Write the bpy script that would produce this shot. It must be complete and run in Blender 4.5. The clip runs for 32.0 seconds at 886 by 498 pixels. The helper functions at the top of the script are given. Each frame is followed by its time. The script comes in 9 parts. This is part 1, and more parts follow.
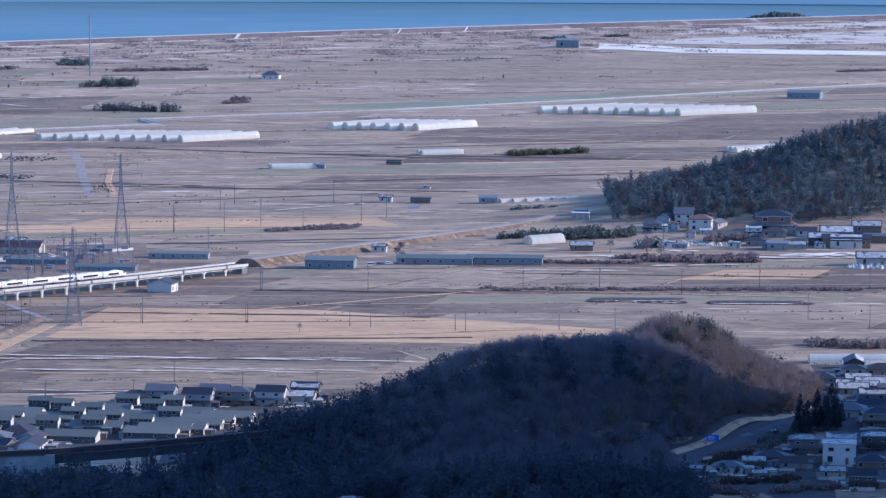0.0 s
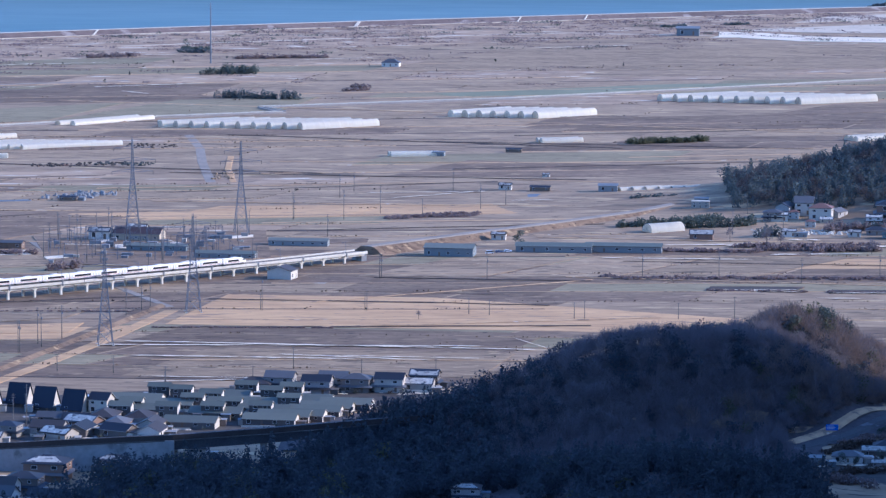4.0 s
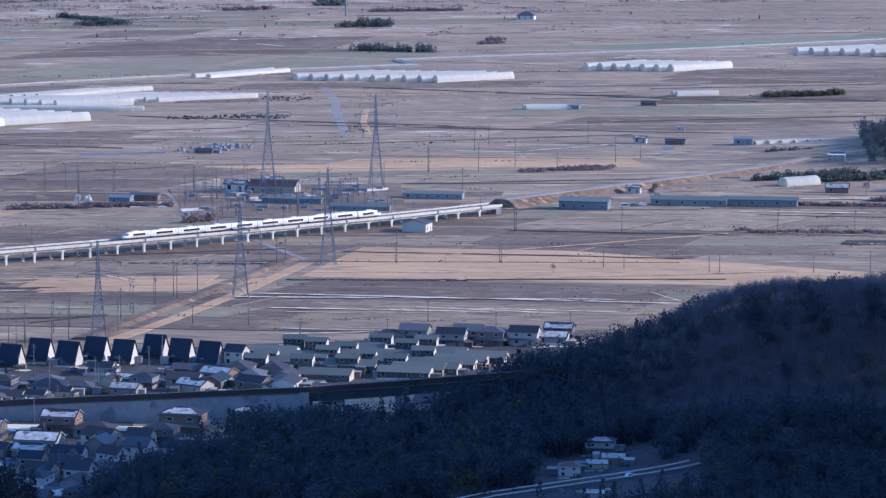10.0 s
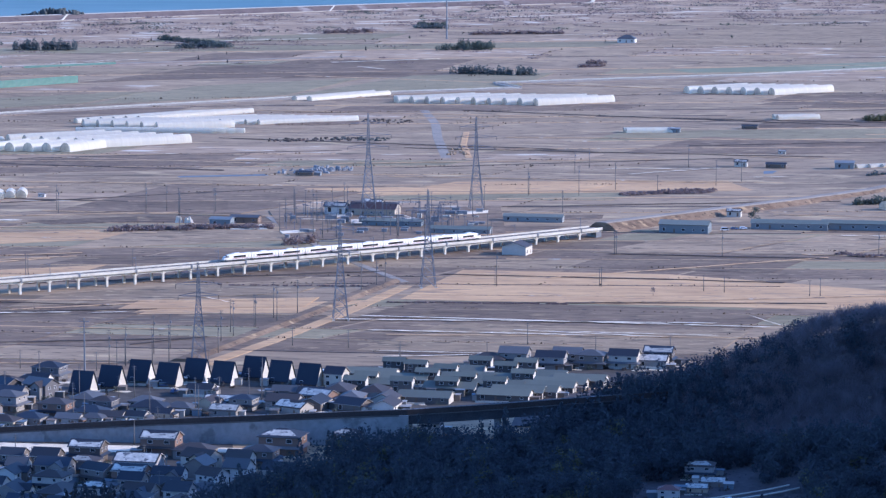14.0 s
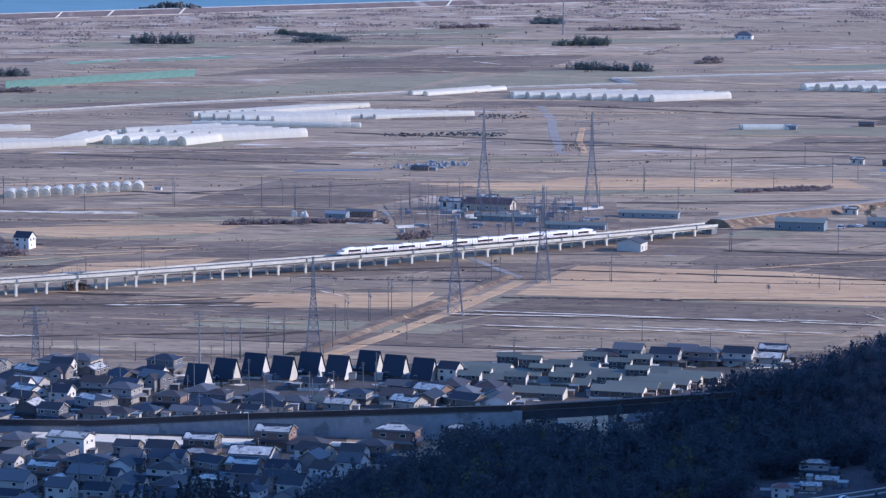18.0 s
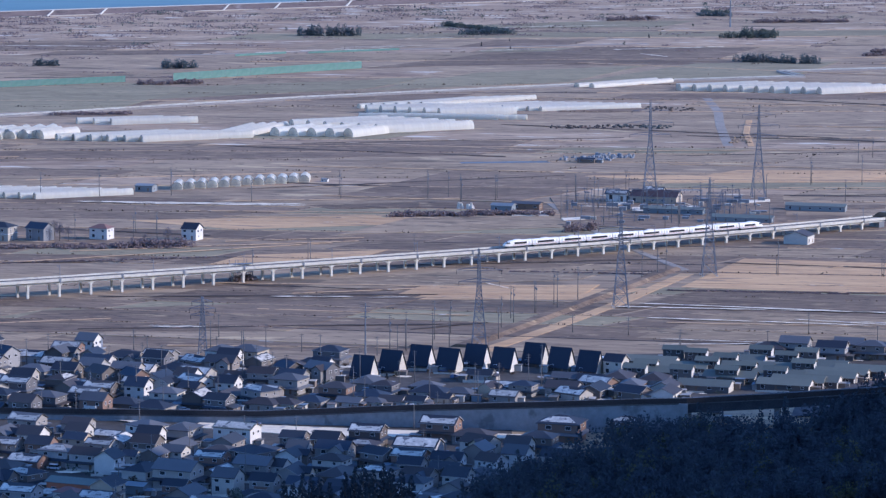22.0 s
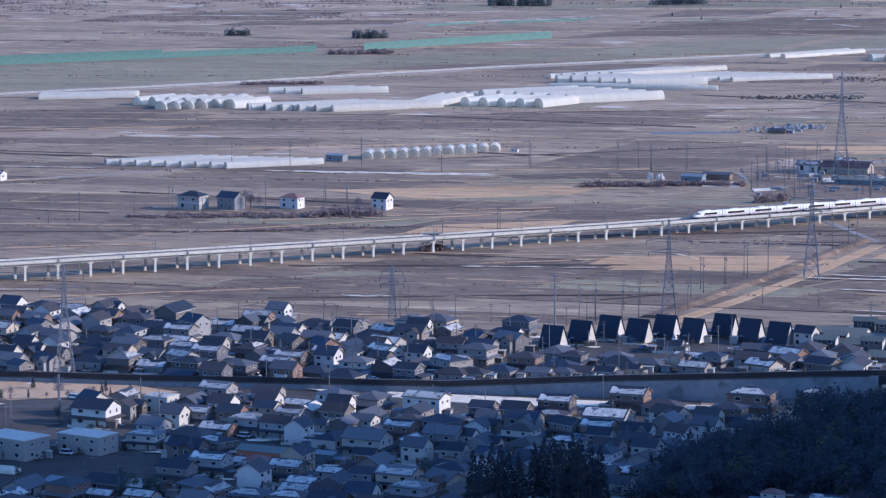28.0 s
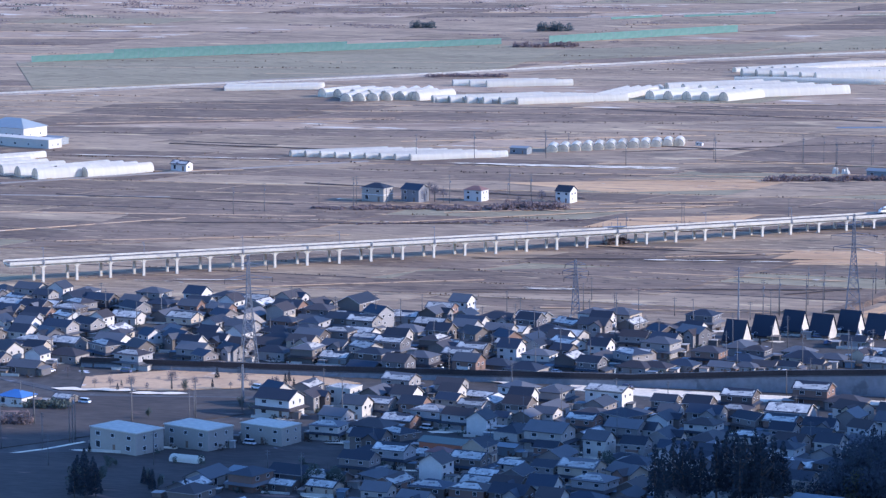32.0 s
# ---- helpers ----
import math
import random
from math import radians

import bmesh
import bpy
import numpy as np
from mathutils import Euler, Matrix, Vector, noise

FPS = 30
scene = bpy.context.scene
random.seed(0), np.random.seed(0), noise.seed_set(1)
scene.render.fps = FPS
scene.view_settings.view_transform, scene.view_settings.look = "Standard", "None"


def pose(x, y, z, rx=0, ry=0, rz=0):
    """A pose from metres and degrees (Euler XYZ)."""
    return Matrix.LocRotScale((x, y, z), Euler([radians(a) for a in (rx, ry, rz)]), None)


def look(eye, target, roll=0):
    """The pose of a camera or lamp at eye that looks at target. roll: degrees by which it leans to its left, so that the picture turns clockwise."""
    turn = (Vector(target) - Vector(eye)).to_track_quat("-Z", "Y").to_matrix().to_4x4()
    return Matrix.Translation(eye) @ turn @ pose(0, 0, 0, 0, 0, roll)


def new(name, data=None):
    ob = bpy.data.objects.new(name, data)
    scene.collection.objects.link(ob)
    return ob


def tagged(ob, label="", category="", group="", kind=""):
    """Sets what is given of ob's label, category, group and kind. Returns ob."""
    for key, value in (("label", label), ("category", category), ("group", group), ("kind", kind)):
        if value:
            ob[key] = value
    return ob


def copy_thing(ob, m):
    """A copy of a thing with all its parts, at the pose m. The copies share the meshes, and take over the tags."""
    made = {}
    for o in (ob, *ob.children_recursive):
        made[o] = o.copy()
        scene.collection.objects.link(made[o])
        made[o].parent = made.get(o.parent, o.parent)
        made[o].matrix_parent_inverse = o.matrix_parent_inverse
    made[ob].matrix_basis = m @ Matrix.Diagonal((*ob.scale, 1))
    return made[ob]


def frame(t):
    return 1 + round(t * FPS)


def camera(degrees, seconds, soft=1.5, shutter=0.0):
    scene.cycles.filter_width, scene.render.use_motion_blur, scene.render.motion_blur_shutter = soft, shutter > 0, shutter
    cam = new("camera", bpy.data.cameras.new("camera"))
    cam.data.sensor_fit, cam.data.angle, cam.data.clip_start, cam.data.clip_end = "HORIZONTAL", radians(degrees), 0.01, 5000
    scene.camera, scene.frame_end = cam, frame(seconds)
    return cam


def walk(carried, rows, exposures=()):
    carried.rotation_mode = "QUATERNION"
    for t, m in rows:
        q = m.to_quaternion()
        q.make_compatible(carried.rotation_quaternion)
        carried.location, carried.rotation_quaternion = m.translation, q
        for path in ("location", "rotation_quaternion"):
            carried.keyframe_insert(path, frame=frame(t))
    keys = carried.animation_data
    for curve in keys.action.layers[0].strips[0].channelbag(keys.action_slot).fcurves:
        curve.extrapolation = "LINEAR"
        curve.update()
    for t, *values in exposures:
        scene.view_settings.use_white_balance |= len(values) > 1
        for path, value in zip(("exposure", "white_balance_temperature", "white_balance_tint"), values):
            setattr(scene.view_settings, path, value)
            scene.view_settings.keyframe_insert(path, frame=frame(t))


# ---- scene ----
cam = camera(13.755, 32.0, 1.35)
EYE = 244.0
# seconds, yaw, pitch, roll in degrees: the camera turns where it stands
ROWS = [
    (0, -0.0000, -6.6679, -0.1731),
    (0.5, 0.2240, -6.5206, -0.1913),
    (1, 0.3477, -6.5691, -0.0742),
    (1.5, 0.5312, -6.2895, -0.1172),
    (2, 0.9729, -6.8651, -0.0483),
    (2.5, 1.1338, -6.6091, -0.1042),
    (3, 1.2901, -6.5252, -0.1042),
    (3.5, 1.6777, -6.9119, -0.1575),
    (5.5, 2.0221, -6.5920, -0.1653),
    (6, 2.1846, -6.8627, -0.1484),
    (6.5, 2.6040, -6.9128, -0.0804),
    (7, 2.5787, -6.7924, -0.0382),
    (7.5, 2.9826, -6.9075, 0.0040),
    (8, 3.0183, -6.7697, -0.0557),
    (8.5, 3.1797, -6.9472, 0.0888),
    (9, 3.4466, -7.2913, -0.0090),
    (9.5, 3.7098, -7.5243, -0.0215),
    (10, 3.9878, -7.5971, -0.0196),
    (10.5, 3.8890, -7.5825, 0.0480),
    (11, 3.9002, -7.5821, 0.0426),
    (11.5, 4.4062, -7.8195, 0.0050),
    (12, 4.7508, -8.1183, 0.1287),
    (12.5, 4.7371, -7.4502, 0.0381),
    (13, 4.7063, -7.0612, -0.0040),
    (13.5, 5.3107, -7.2622, 0.1033),
    (15.5, 5.8648, -7.0756, -0.1567),
    (16, 6.4680, -7.0896, -0.2237),
    (16.5, 6.8893, -7.4370, -0.2095),
    (17, 6.7637, -7.1278, -0.2362),
    (17.5, 7.2835, -7.1116, -0.1802),
    (18, 7.3669, -7.3165, -0.1952),
    (18.5, 7.8032, -7.6300, -0.0676),
    (19, 8.1749, -7.6666, 0.0210),
    (19.5, 8.3747, -7.8389, 0.0176),
    (20, 8.5250, -7.3766, 0.0106),
    (20.5, 8.7759, -7.5855, 0.0267),
    (21, 9.2093, -7.1864, -0.0301),
    (21.5, 9.5602, -7.7042, 0.0506),
    (22, 9.9755, -7.4433, -0.0188),
    (22.5, 10.5858, -7.3078, -0.0572),
    (23, 10.4516, -7.3212, -0.0368),
    (23.5, 10.7779, -7.3478, 0.0848),
    (24, 11.0975, -7.8594, 0.2826),
    (24.5, 11.5473, -7.8537, 0.1768),
    (26.5, 11.9551, -7.6124, 0.1832),
    (27, 12.5826, -7.8995, 0.1863),
    (27.5, 12.3891, -8.0249, 0.1122),
    (28, 12.9606, -7.9049, 0.1633),
    (28.5, 13.2646, -7.8362, 0.1190),
    (29, 13.5357, -8.2291, 0.1809),
    (29.5, 13.7822, -7.7242, 0.0461),
    (30, 14.7584, -8.2876, 0.1764),
    (30.5, 14.8986, -8.9215, 0.1709),
    (31, 14.9732, -8.4077, 0.1256),
    (31.5, 15.7962, -8.3782, 0.1651),
    (32, 15.8519, -8.0090, 0.1657),
]
walk(cam, [(t, pose(0, 0, EYE, 0, 0, yaw) @ pose(0, 0, 0, 90 + pitch) @ pose(0, 0, 0, 0, 0, -roll)) for t, yaw, pitch, roll in ROWS], [(t, stops - 0.015, 4900, 22) for t, stops in ((0, 0.5), (3, 0.56), (6, 0.5), (9, 0.42), (11, 0.48), (13, 0.62), (16, 0.45), (19, 0.38), (24, 0.3), (26.5, 0.4), (28, 0.33), (29.5, 0.39), (31, 0.62), (32, 0.68))])

# ---- light ----
SUN_ELEVATION, SUN_TURN = 20.0, 84.0      # degrees above the plain; clockwise from straight ahead
SUN_WAY = Vector((math.sin(radians(SUN_TURN)) * math.cos(radians(SUN_ELEVATION)), math.cos(radians(SUN_TURN)) * math.cos(radians(SUN_ELEVATION)), math.sin(radians(SUN_ELEVATION))))
world = bpy.data.worlds.new("sky")
scene.world = world
world.use_nodes = True
sky = world.node_tree.nodes.new("ShaderNodeTexSky")
sky.sky_type, sky.sun_disc = "NISHITA", False
sky.sun_elevation, sky.sun_rotation = radians(SUN_ELEVATION), radians(SUN_TURN)
sky.dust_density, sky.ozone_density = 0.3, 4.0
world.node_tree.nodes["Background"].inputs[1].default_value = 0.215
world.node_tree.links.new(sky.outputs[0], world.node_tree.nodes["Background"].inputs[0])
sun = new("sun", bpy.data.lights.new("sun", "SUN"))
sun.data.energy, sun.data.angle, sun.data.color = 4.5, radians(0.6), (1.0, 0.81, 0.565)
sun.matrix_world = look(SUN_WAY * 3000, (0, 0, 0))


# ---- materials ----
def mat(name, low, high, rough=0.8, metal=0.0, fine=2.0, coarse=0.15, bump=0.0, per_object=0.0, space="Object", stretch=(1, 1, 1), spots=None):
    """Two scales of noise between two colours; per_object shifts each object's brightness. spots: colour, amount, scale, or a list of these."""
    m = bpy.data.materials.new(name)
    m.use_nodes = True
    n, l = m.node_tree.nodes, m.node_tree.links
    bsdf = n["Principled BSDF"]
    bsdf.inputs["Roughness"].default_value, bsdf.inputs["Metallic"].default_value = rough, metal
    bsdf.inputs["Specular IOR Level"].default_value = 0.25
    if space == "World":
        coord = n.new("ShaderNodeNewGeometry").outputs["Position"]
    else:
        coord = n.new("ShaderNodeTexCoord").outputs["Object"]
    mapping = n.new("ShaderNodeMapping")
    mapping.inputs["Scale"].default_value = stretch
    l.new(coord, mapping.inputs["Vector"])
    a, b = n.new("ShaderNodeTexNoise"), n.new("ShaderNodeTexNoise")
    a.inputs["Scale"].default_value, a.inputs["Detail"].default_value = fine, 5
    b.inputs["Scale"].default_value, b.inputs["Detail"].default_value = coarse, 3
    l.new(mapping.outputs[0], a.inputs["Vector"]), l.new(mapping.outputs[0], b.inputs["Vector"])
    mix = n.new("ShaderNodeMath")
    mix.operation = "MULTIPLY_ADD"
    mix.inputs[1].default_value = 0.55
    half = n.new("ShaderNodeMath")
    half.operation = "MULTIPLY"
    half.inputs[1].default_value = 0.45
    l.new(b.outputs["Fac"], half.inputs[0])
    l.new(a.outputs["Fac"], mix.inputs[0]), l.new(half.outputs[0], mix.inputs[2])
    ramp = n.new("ShaderNodeValToRGB")
    ramp.color_ramp.elements[0].position, ramp.color_ramp.elements[1].position = 0.36, 0.64
    ramp.color_ramp.elements[0].color, ramp.color_ramp.elements[1].color = (*low, 1), (*high, 1)
    l.new(mix.outputs[0], ramp.inputs["Fac"])
    colour = ramp.outputs["Color"]
    for spot in ([] if not spots else spots if isinstance(spots, list) else [spots]):
        s = n.new("ShaderNodeTexNoise")
        s.inputs["Scale"].default_value, s.inputs["Detail"].default_value = spot[2], 6
        l.new(mapping.outputs[0], s.inputs["Vector"])
        cut = n.new("ShaderNodeMapRange")
        cut.inputs["From Min"].default_value, cut.inputs["From Max"].default_value = spot[1], spot[1] + 0.06
        l.new(s.outputs["Fac"], cut.inputs["Value"])
        over = n.new("ShaderNodeMix")
        over.data_type = "RGBA"
        l.new(cut.outputs["Result"], over.inputs["Factor"]), l.new(colour, over.inputs["A"])
        over.inputs["B"].default_value = (*spot[0], 1)
        colour = over.outputs["Result"]
    if per_object:
        info, hsv, span = n.new("ShaderNodeObjectInfo"), n.new("ShaderNodeHueSaturation"), n.new("ShaderNodeMapRange")
        span.inputs["To Min"].default_value, span.inputs["To Max"].default_value = 1 - per_object, 1 + per_object
        l.new(info.outputs["Random"], span.inputs["Value"]), l.new(span.outputs["Result"], hsv.inputs["Value"])
        l.new(colour, hsv.inputs["Color"])
        colour = hsv.outputs["Color"]
    l.new(colour, bsdf.inputs["Base Color"])
    if bump:
        bp = n.new("ShaderNodeBump")
        bp.inputs["Strength"].default_value, bp.inputs["Distance"].default_value = bump, 0.1
        l.new(a.outputs["Fac"], bp.inputs["Height"]), l.new(bp.outputs[0], bsdf.inputs["Normal"])
    return m


def palette(name, colours, rough=0.7, fine=1.5, dirt=0.12, per_island=False):
    """A painted or tiled surface whose colour is drawn from a few, one for each object (or each loose piece)."""
    m = mat(name, (1 - dirt,) * 3, (1, 1, 1), rough, fine=fine, coarse=0.3)
    n, l = m.node_tree.nodes, m.node_tree.links
    if per_island:
        rnd = n.new("ShaderNodeNewGeometry").outputs["Random Per Island"]
    else:
        rnd = n.new("ShaderNodeObjectInfo").outputs["Random"]
    ramp = n.new("ShaderNodeValToRGB")
    ramp.color_ramp.interpolation = "CONSTANT"
    while len(ramp.color_ramp.elements) < len(colours):
        ramp.color_ramp.elements.new(0.5)
    for i, c in enumerate(colours):
        ramp.color_ramp.elements[i].position, ramp.color_ramp.elements[i].color = i / len(colours), (*c, 1)
    l.new(rnd, ramp.inputs["Fac"])
    bsdf = n["Principled BSDF"]
    was = bsdf.inputs["Base Color"].links[0].from_socket
    mul = n.new("ShaderNodeMix")
    mul.data_type, mul.blend_type = "RGBA", "MULTIPLY"
    mul.inputs["Factor"].default_value = 1
    l.new(was, mul.inputs["A"]), l.new(ramp.outputs["Color"], mul.inputs["B"])
    l.new(mul.outputs["Result"], bsdf.inputs["Base Color"])
    return m


STREAK = (0.15, 0.5, 1)
SOIL = mat("ploughed_soil", (0.112, 0.076, 0.052), (0.250, 0.177, 0.116), 0.95, fine=0.42, coarse=0.05, per_object=0.13, space="World", stretch=STREAK, spots=[((0.336, 0.244, 0.143), 0.6, 0.3), ((0.065, 0.051, 0.040), 0.6, 0.85), ((0.392, 0.294, 0.182), 0.66, 1.1)])
# for wet furrows, and for town fields whose shade is put into colour
WET_SHADED_SOIL = mat("wet_and_shaded_soil", (0.045, 0.038, 0.035), (0.085, 0.07, 0.06), 0.95, fine=0.6, coarse=0.08, space="World", stretch=(0.3, 1, 1), spots=((0.22, 0.14, 0.11), 0.64, 0.12))
STUBBLE = mat("rice_stubble", (0.190, 0.135, 0.086), (0.401, 0.289, 0.174), 0.95, fine=0.42, coarse=0.05, per_object=0.12, space="World", stretch=STREAK, spots=[((0.137, 0.104, 0.072), 0.59, 0.25), ((0.527, 0.400, 0.237), 0.62, 0.8), ((0.105, 0.081, 0.059), 0.65, 1.2)])
STRAW = mat("pale_straw", (0.419, 0.258, 0.130), (0.595, 0.382, 0.192), 0.95, fine=0.35, coarse=0.06, per_object=0.06, space="World", stretch=STREAK, spots=[((0.316, 0.214, 0.130), 0.6, 0.25), ((0.279, 0.191, 0.126), 0.63, 0.9)])
MEADOW = mat("winter_grass", (0.199, 0.165, 0.098), (0.322, 0.265, 0.156), 0.95, fine=0.4, coarse=0.06, per_object=0.08, space="World", stretch=STREAK, spots=[((0.140, 0.110, 0.069), 0.61, 0.6), ((0.430, 0.330, 0.196), 0.64, 0.9)])
GREEN = mat("green_crop", (0.175, 0.185, 0.115), (0.26, 0.262, 0.165), 0.95, fine=0.4, coarse=0.06, space="World", stretch=STREAK)
SCRUB = mat("dry_scrub", (0.239, 0.162, 0.106), (0.501, 0.364, 0.232), 0.95, fine=0.2, coarse=0.035, space="World", stretch=(0.14, 0.5, 1), spots=[((0.148, 0.112, 0.082), 0.58, 0.4), ((0.625, 0.560, 0.444), 0.6, 0.14)])
PLAIN = mat("open_plain", (0.199, 0.142, 0.093), (0.409, 0.297, 0.183), 0.95, fine=0.3, coarse=0.045, space="World", stretch=STREAK, spots=[((0.488, 0.364, 0.212), 0.59, 0.14), ((0.113, 0.090, 0.066), 0.61, 0.7), ((0.148, 0.112, 0.077), 0.62, 0.06)])
SAND = mat("pale_sand", (0.48, 0.4, 0.3), (0.64, 0.545, 0.41), 0.95, fine=0.1, coarse=0.02, space="World")
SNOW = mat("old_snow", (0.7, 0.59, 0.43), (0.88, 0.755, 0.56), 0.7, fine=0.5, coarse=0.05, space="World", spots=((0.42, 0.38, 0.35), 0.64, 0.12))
ROOF_SNOW = mat("roof_snow", (0.36, 0.34, 0.3), (0.58, 0.55, 0.48), 0.6, fine=0.8, coarse=0.2, spots=((0.12, 0.12, 0.125), 0.56, 0.5), per_object=0.2)
GRAVEL = mat("gravel_road", (0.22, 0.19, 0.16), (0.34, 0.295, 0.24), 0.95, fine=0.6, coarse=0.05, space="World")
ASPHALT = mat("worn_asphalt", (0.06, 0.06, 0.065), (0.1, 0.1, 0.1), 0.9, fine=0.8, coarse=0.05, space="World", spots=((0.16, 0.16, 0.17), 0.6, 0.1))
DITCH = mat("ditch_mud", (0.1, 0.085, 0.08), (0.17, 0.14, 0.125), 0.95, fine=0.3, coarse=0.05, space="World")
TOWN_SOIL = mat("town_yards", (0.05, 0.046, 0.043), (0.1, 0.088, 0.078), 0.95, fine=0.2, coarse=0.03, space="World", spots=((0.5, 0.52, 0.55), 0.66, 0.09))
PARK = mat("dry_park_grass", (0.46, 0.3, 0.17), (0.58, 0.395, 0.225), 0.95, fine=0.3, coarse=0.04, space="World", spots=[((0.26, 0.19, 0.13), 0.58, 0.15), ((0.6, 0.52, 0.42), 0.64, 0.1)])
CONCRETE = mat("pale_concrete", (0.45, 0.42, 0.355), (0.58, 0.545, 0.46), 0.85, fine=0.6, coarse=0.08, bump=0.1, spots=((0.4, 0.37, 0.34), 0.62, 0.25))
OLD_CONCRETE = mat("grey_concrete", (0.2, 0.205, 0.21), (0.28, 0.285, 0.29), 0.9, fine=0.5, coarse=0.05, spots=((0.15, 0.155, 0.16), 0.6, 0.12))
SEAWALL = mat("seawall_slope", (0.14, 0.105, 0.09), (0.22, 0.165, 0.138), 0.95, fine=0.1, coarse=0.01, space="World", spots=[((0.34, 0.29, 0.25), 0.6, 0.03), ((0.1, 0.08, 0.07), 0.6, 0.2)])
ROCK = mat("wet_rock", (0.05, 0.055, 0.05), (0.13, 0.13, 0.12), 0.9, fine=0.3, coarse=0.05)
FENCE_BROWN = mat("dark_brown_fence", (0.03, 0.026, 0.026), (0.055, 0.046, 0.044), 0.8)
STEEL = mat("galvanised_steel", (0.139, 0.152, 0.174), (0.232, 0.245, 0.267), 0.6, 0.3, fine=1.0)
DARK_STEEL = mat("dark_painted_steel", (0.035, 0.04, 0.05), (0.07, 0.075, 0.085), 0.6, 0.2)
POLE = mat("concrete_pole", (0.105, 0.102, 0.101), (0.175, 0.168, 0.162), 0.85)
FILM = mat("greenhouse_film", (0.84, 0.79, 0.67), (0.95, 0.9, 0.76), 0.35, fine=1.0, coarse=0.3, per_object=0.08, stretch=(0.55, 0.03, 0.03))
# darker film for the near ends: their shade is put into the colour
SHADED_END_FILM = mat("greenhouse_shaded_end_film", (0.5, 0.48, 0.41), (0.74, 0.71, 0.6), 0.3, fine=0.8, per_object=0.12)
for film in (FILM, SHADED_END_FILM):
    # plastic film lets half of the light through
    n, l = film.node_tree.nodes, film.node_tree.links
    glow, both = n.new("ShaderNodeBsdfTranslucent"), n.new("ShaderNodeMixShader")
    l.new(n["Principled BSDF"].inputs["Base Color"].links[0].from_socket, glow.inputs["Color"])
    both.inputs[0].default_value = 0.56
    l.new(n["Principled BSDF"].outputs[0], both.inputs[1]), l.new(glow.outputs[0], both.inputs[2])
    l.new(both.outputs[0], n["Material Output"].inputs["Surface"])
BLUE_SHEET = mat("blue_sheeting", (0.12, 0.15, 0.18), (0.17, 0.2, 0.23), 0.7)
GREEN_NET = mat("green_net", (0.1, 0.19, 0.15), (0.15, 0.24, 0.2), 0.8, fine=0.3, coarse=0.05)
WALLS = palette("house_siding", [(0.48, 0.445, 0.39), (0.36, 0.33, 0.29), (0.55, 0.53, 0.49), (0.15, 0.13, 0.115), (0.28, 0.26, 0.24), (0.43, 0.36, 0.27), (0.1, 0.085, 0.078), (0.21, 0.185, 0.168), (0.23, 0.215, 0.2), (0.33, 0.32, 0.31), (0.2, 0.13, 0.1), (0.13, 0.125, 0.13)])
YARD = palette("yard_shed_metal", [(0.3, 0.29, 0.27), (0.12, 0.115, 0.11), (0.42, 0.4, 0.36), (0.2, 0.16, 0.13), (0.16, 0.2, 0.24)], per_island=True)
GREY_WALL = palette("grey_render", [(0.2, 0.2, 0.205), (0.24, 0.24, 0.24)])
CREAM_WALL = palette("cream_render", [(0.34, 0.315, 0.27), (0.31, 0.29, 0.255)])
WHITE_WALL = palette("white_render", [(0.58, 0.55, 0.5), (0.5, 0.465, 0.4)])
ROOFS = palette("roof_tiles", [(0.028, 0.032, 0.042), (0.042, 0.046, 0.056), (0.065, 0.057, 0.056), (0.036, 0.046, 0.066), (0.09, 0.091, 0.098), (0.05, 0.041, 0.039), (0.03, 0.034, 0.046), (0.13, 0.13, 0.135)], 0.55, fine=4)
BLACK_ROOF = palette("black_slate_roof", [(0.018, 0.024, 0.04), (0.023, 0.029, 0.045)], 0.5, fine=4)
GREEN_ROOF = palette("grey_green_metal_roof", [(0.155, 0.165, 0.132), (0.17, 0.178, 0.14), (0.135, 0.145, 0.118)], 0.5, fine=3)
RED_ROOF = palette("red_metal_roof", [(0.2, 0.1, 0.085), (0.22, 0.12, 0.09)], 0.5)
BLUE_ROOF = palette("blue_metal_roof", [(0.05, 0.14, 0.36), (0.08, 0.18, 0.4)], 0.45)
BROWN_ROOF = palette("dark_brown_metal_roof", [(0.075, 0.05, 0.048)], 0.5)
PALE_ROOF = palette("pale_blue_metal_roof", [(0.28, 0.32, 0.33)], 0.5)
TEAL_ROOF = palette("weathered_teal_roof", [(0.150, 0.173, 0.150), (0.188, 0.203, 0.173)], 0.6)
TAN_ROOF = palette("tan_metal_roof", [(0.36, 0.3, 0.22)], 0.5)
ORANGE_WALL = palette("orange_siding", [(0.52, 0.2, 0.11), (0.48, 0.18, 0.1)])
BLUE_WALL = palette("pale_blue_metal", [(0.204, 0.218, 0.224), (0.245, 0.258, 0.258), (0.177, 0.204, 0.218)], 0.5)
DARK_WALL = palette("dark_brown_siding", [(0.1, 0.09, 0.085), (0.14, 0.125, 0.115), (0.08, 0.075, 0.075)])
TIMBER = palette("brown_timber", [(0.2, 0.14, 0.1), (0.16, 0.12, 0.09)])
TRIM = palette("roof_edge_paint", [(0.4, 0.38, 0.35), (0.12, 0.11, 0.105), (0.22, 0.21, 0.2), (0.08, 0.078, 0.08), (0.3, 0.28, 0.26), (0.1, 0.1, 0.105)], 0.5)
FRAME = mat("window_frame", (0.5, 0.5, 0.5), (0.62, 0.62, 0.62), 0.5)
GLASS = mat("window_glass", (0.02, 0.025, 0.03), (0.045, 0.05, 0.06), 0.08, fine=0.4, coarse=0.1)
GLASS.node_tree.nodes["Principled BSDF"].inputs["Specular IOR Level"].default_value = 0.5
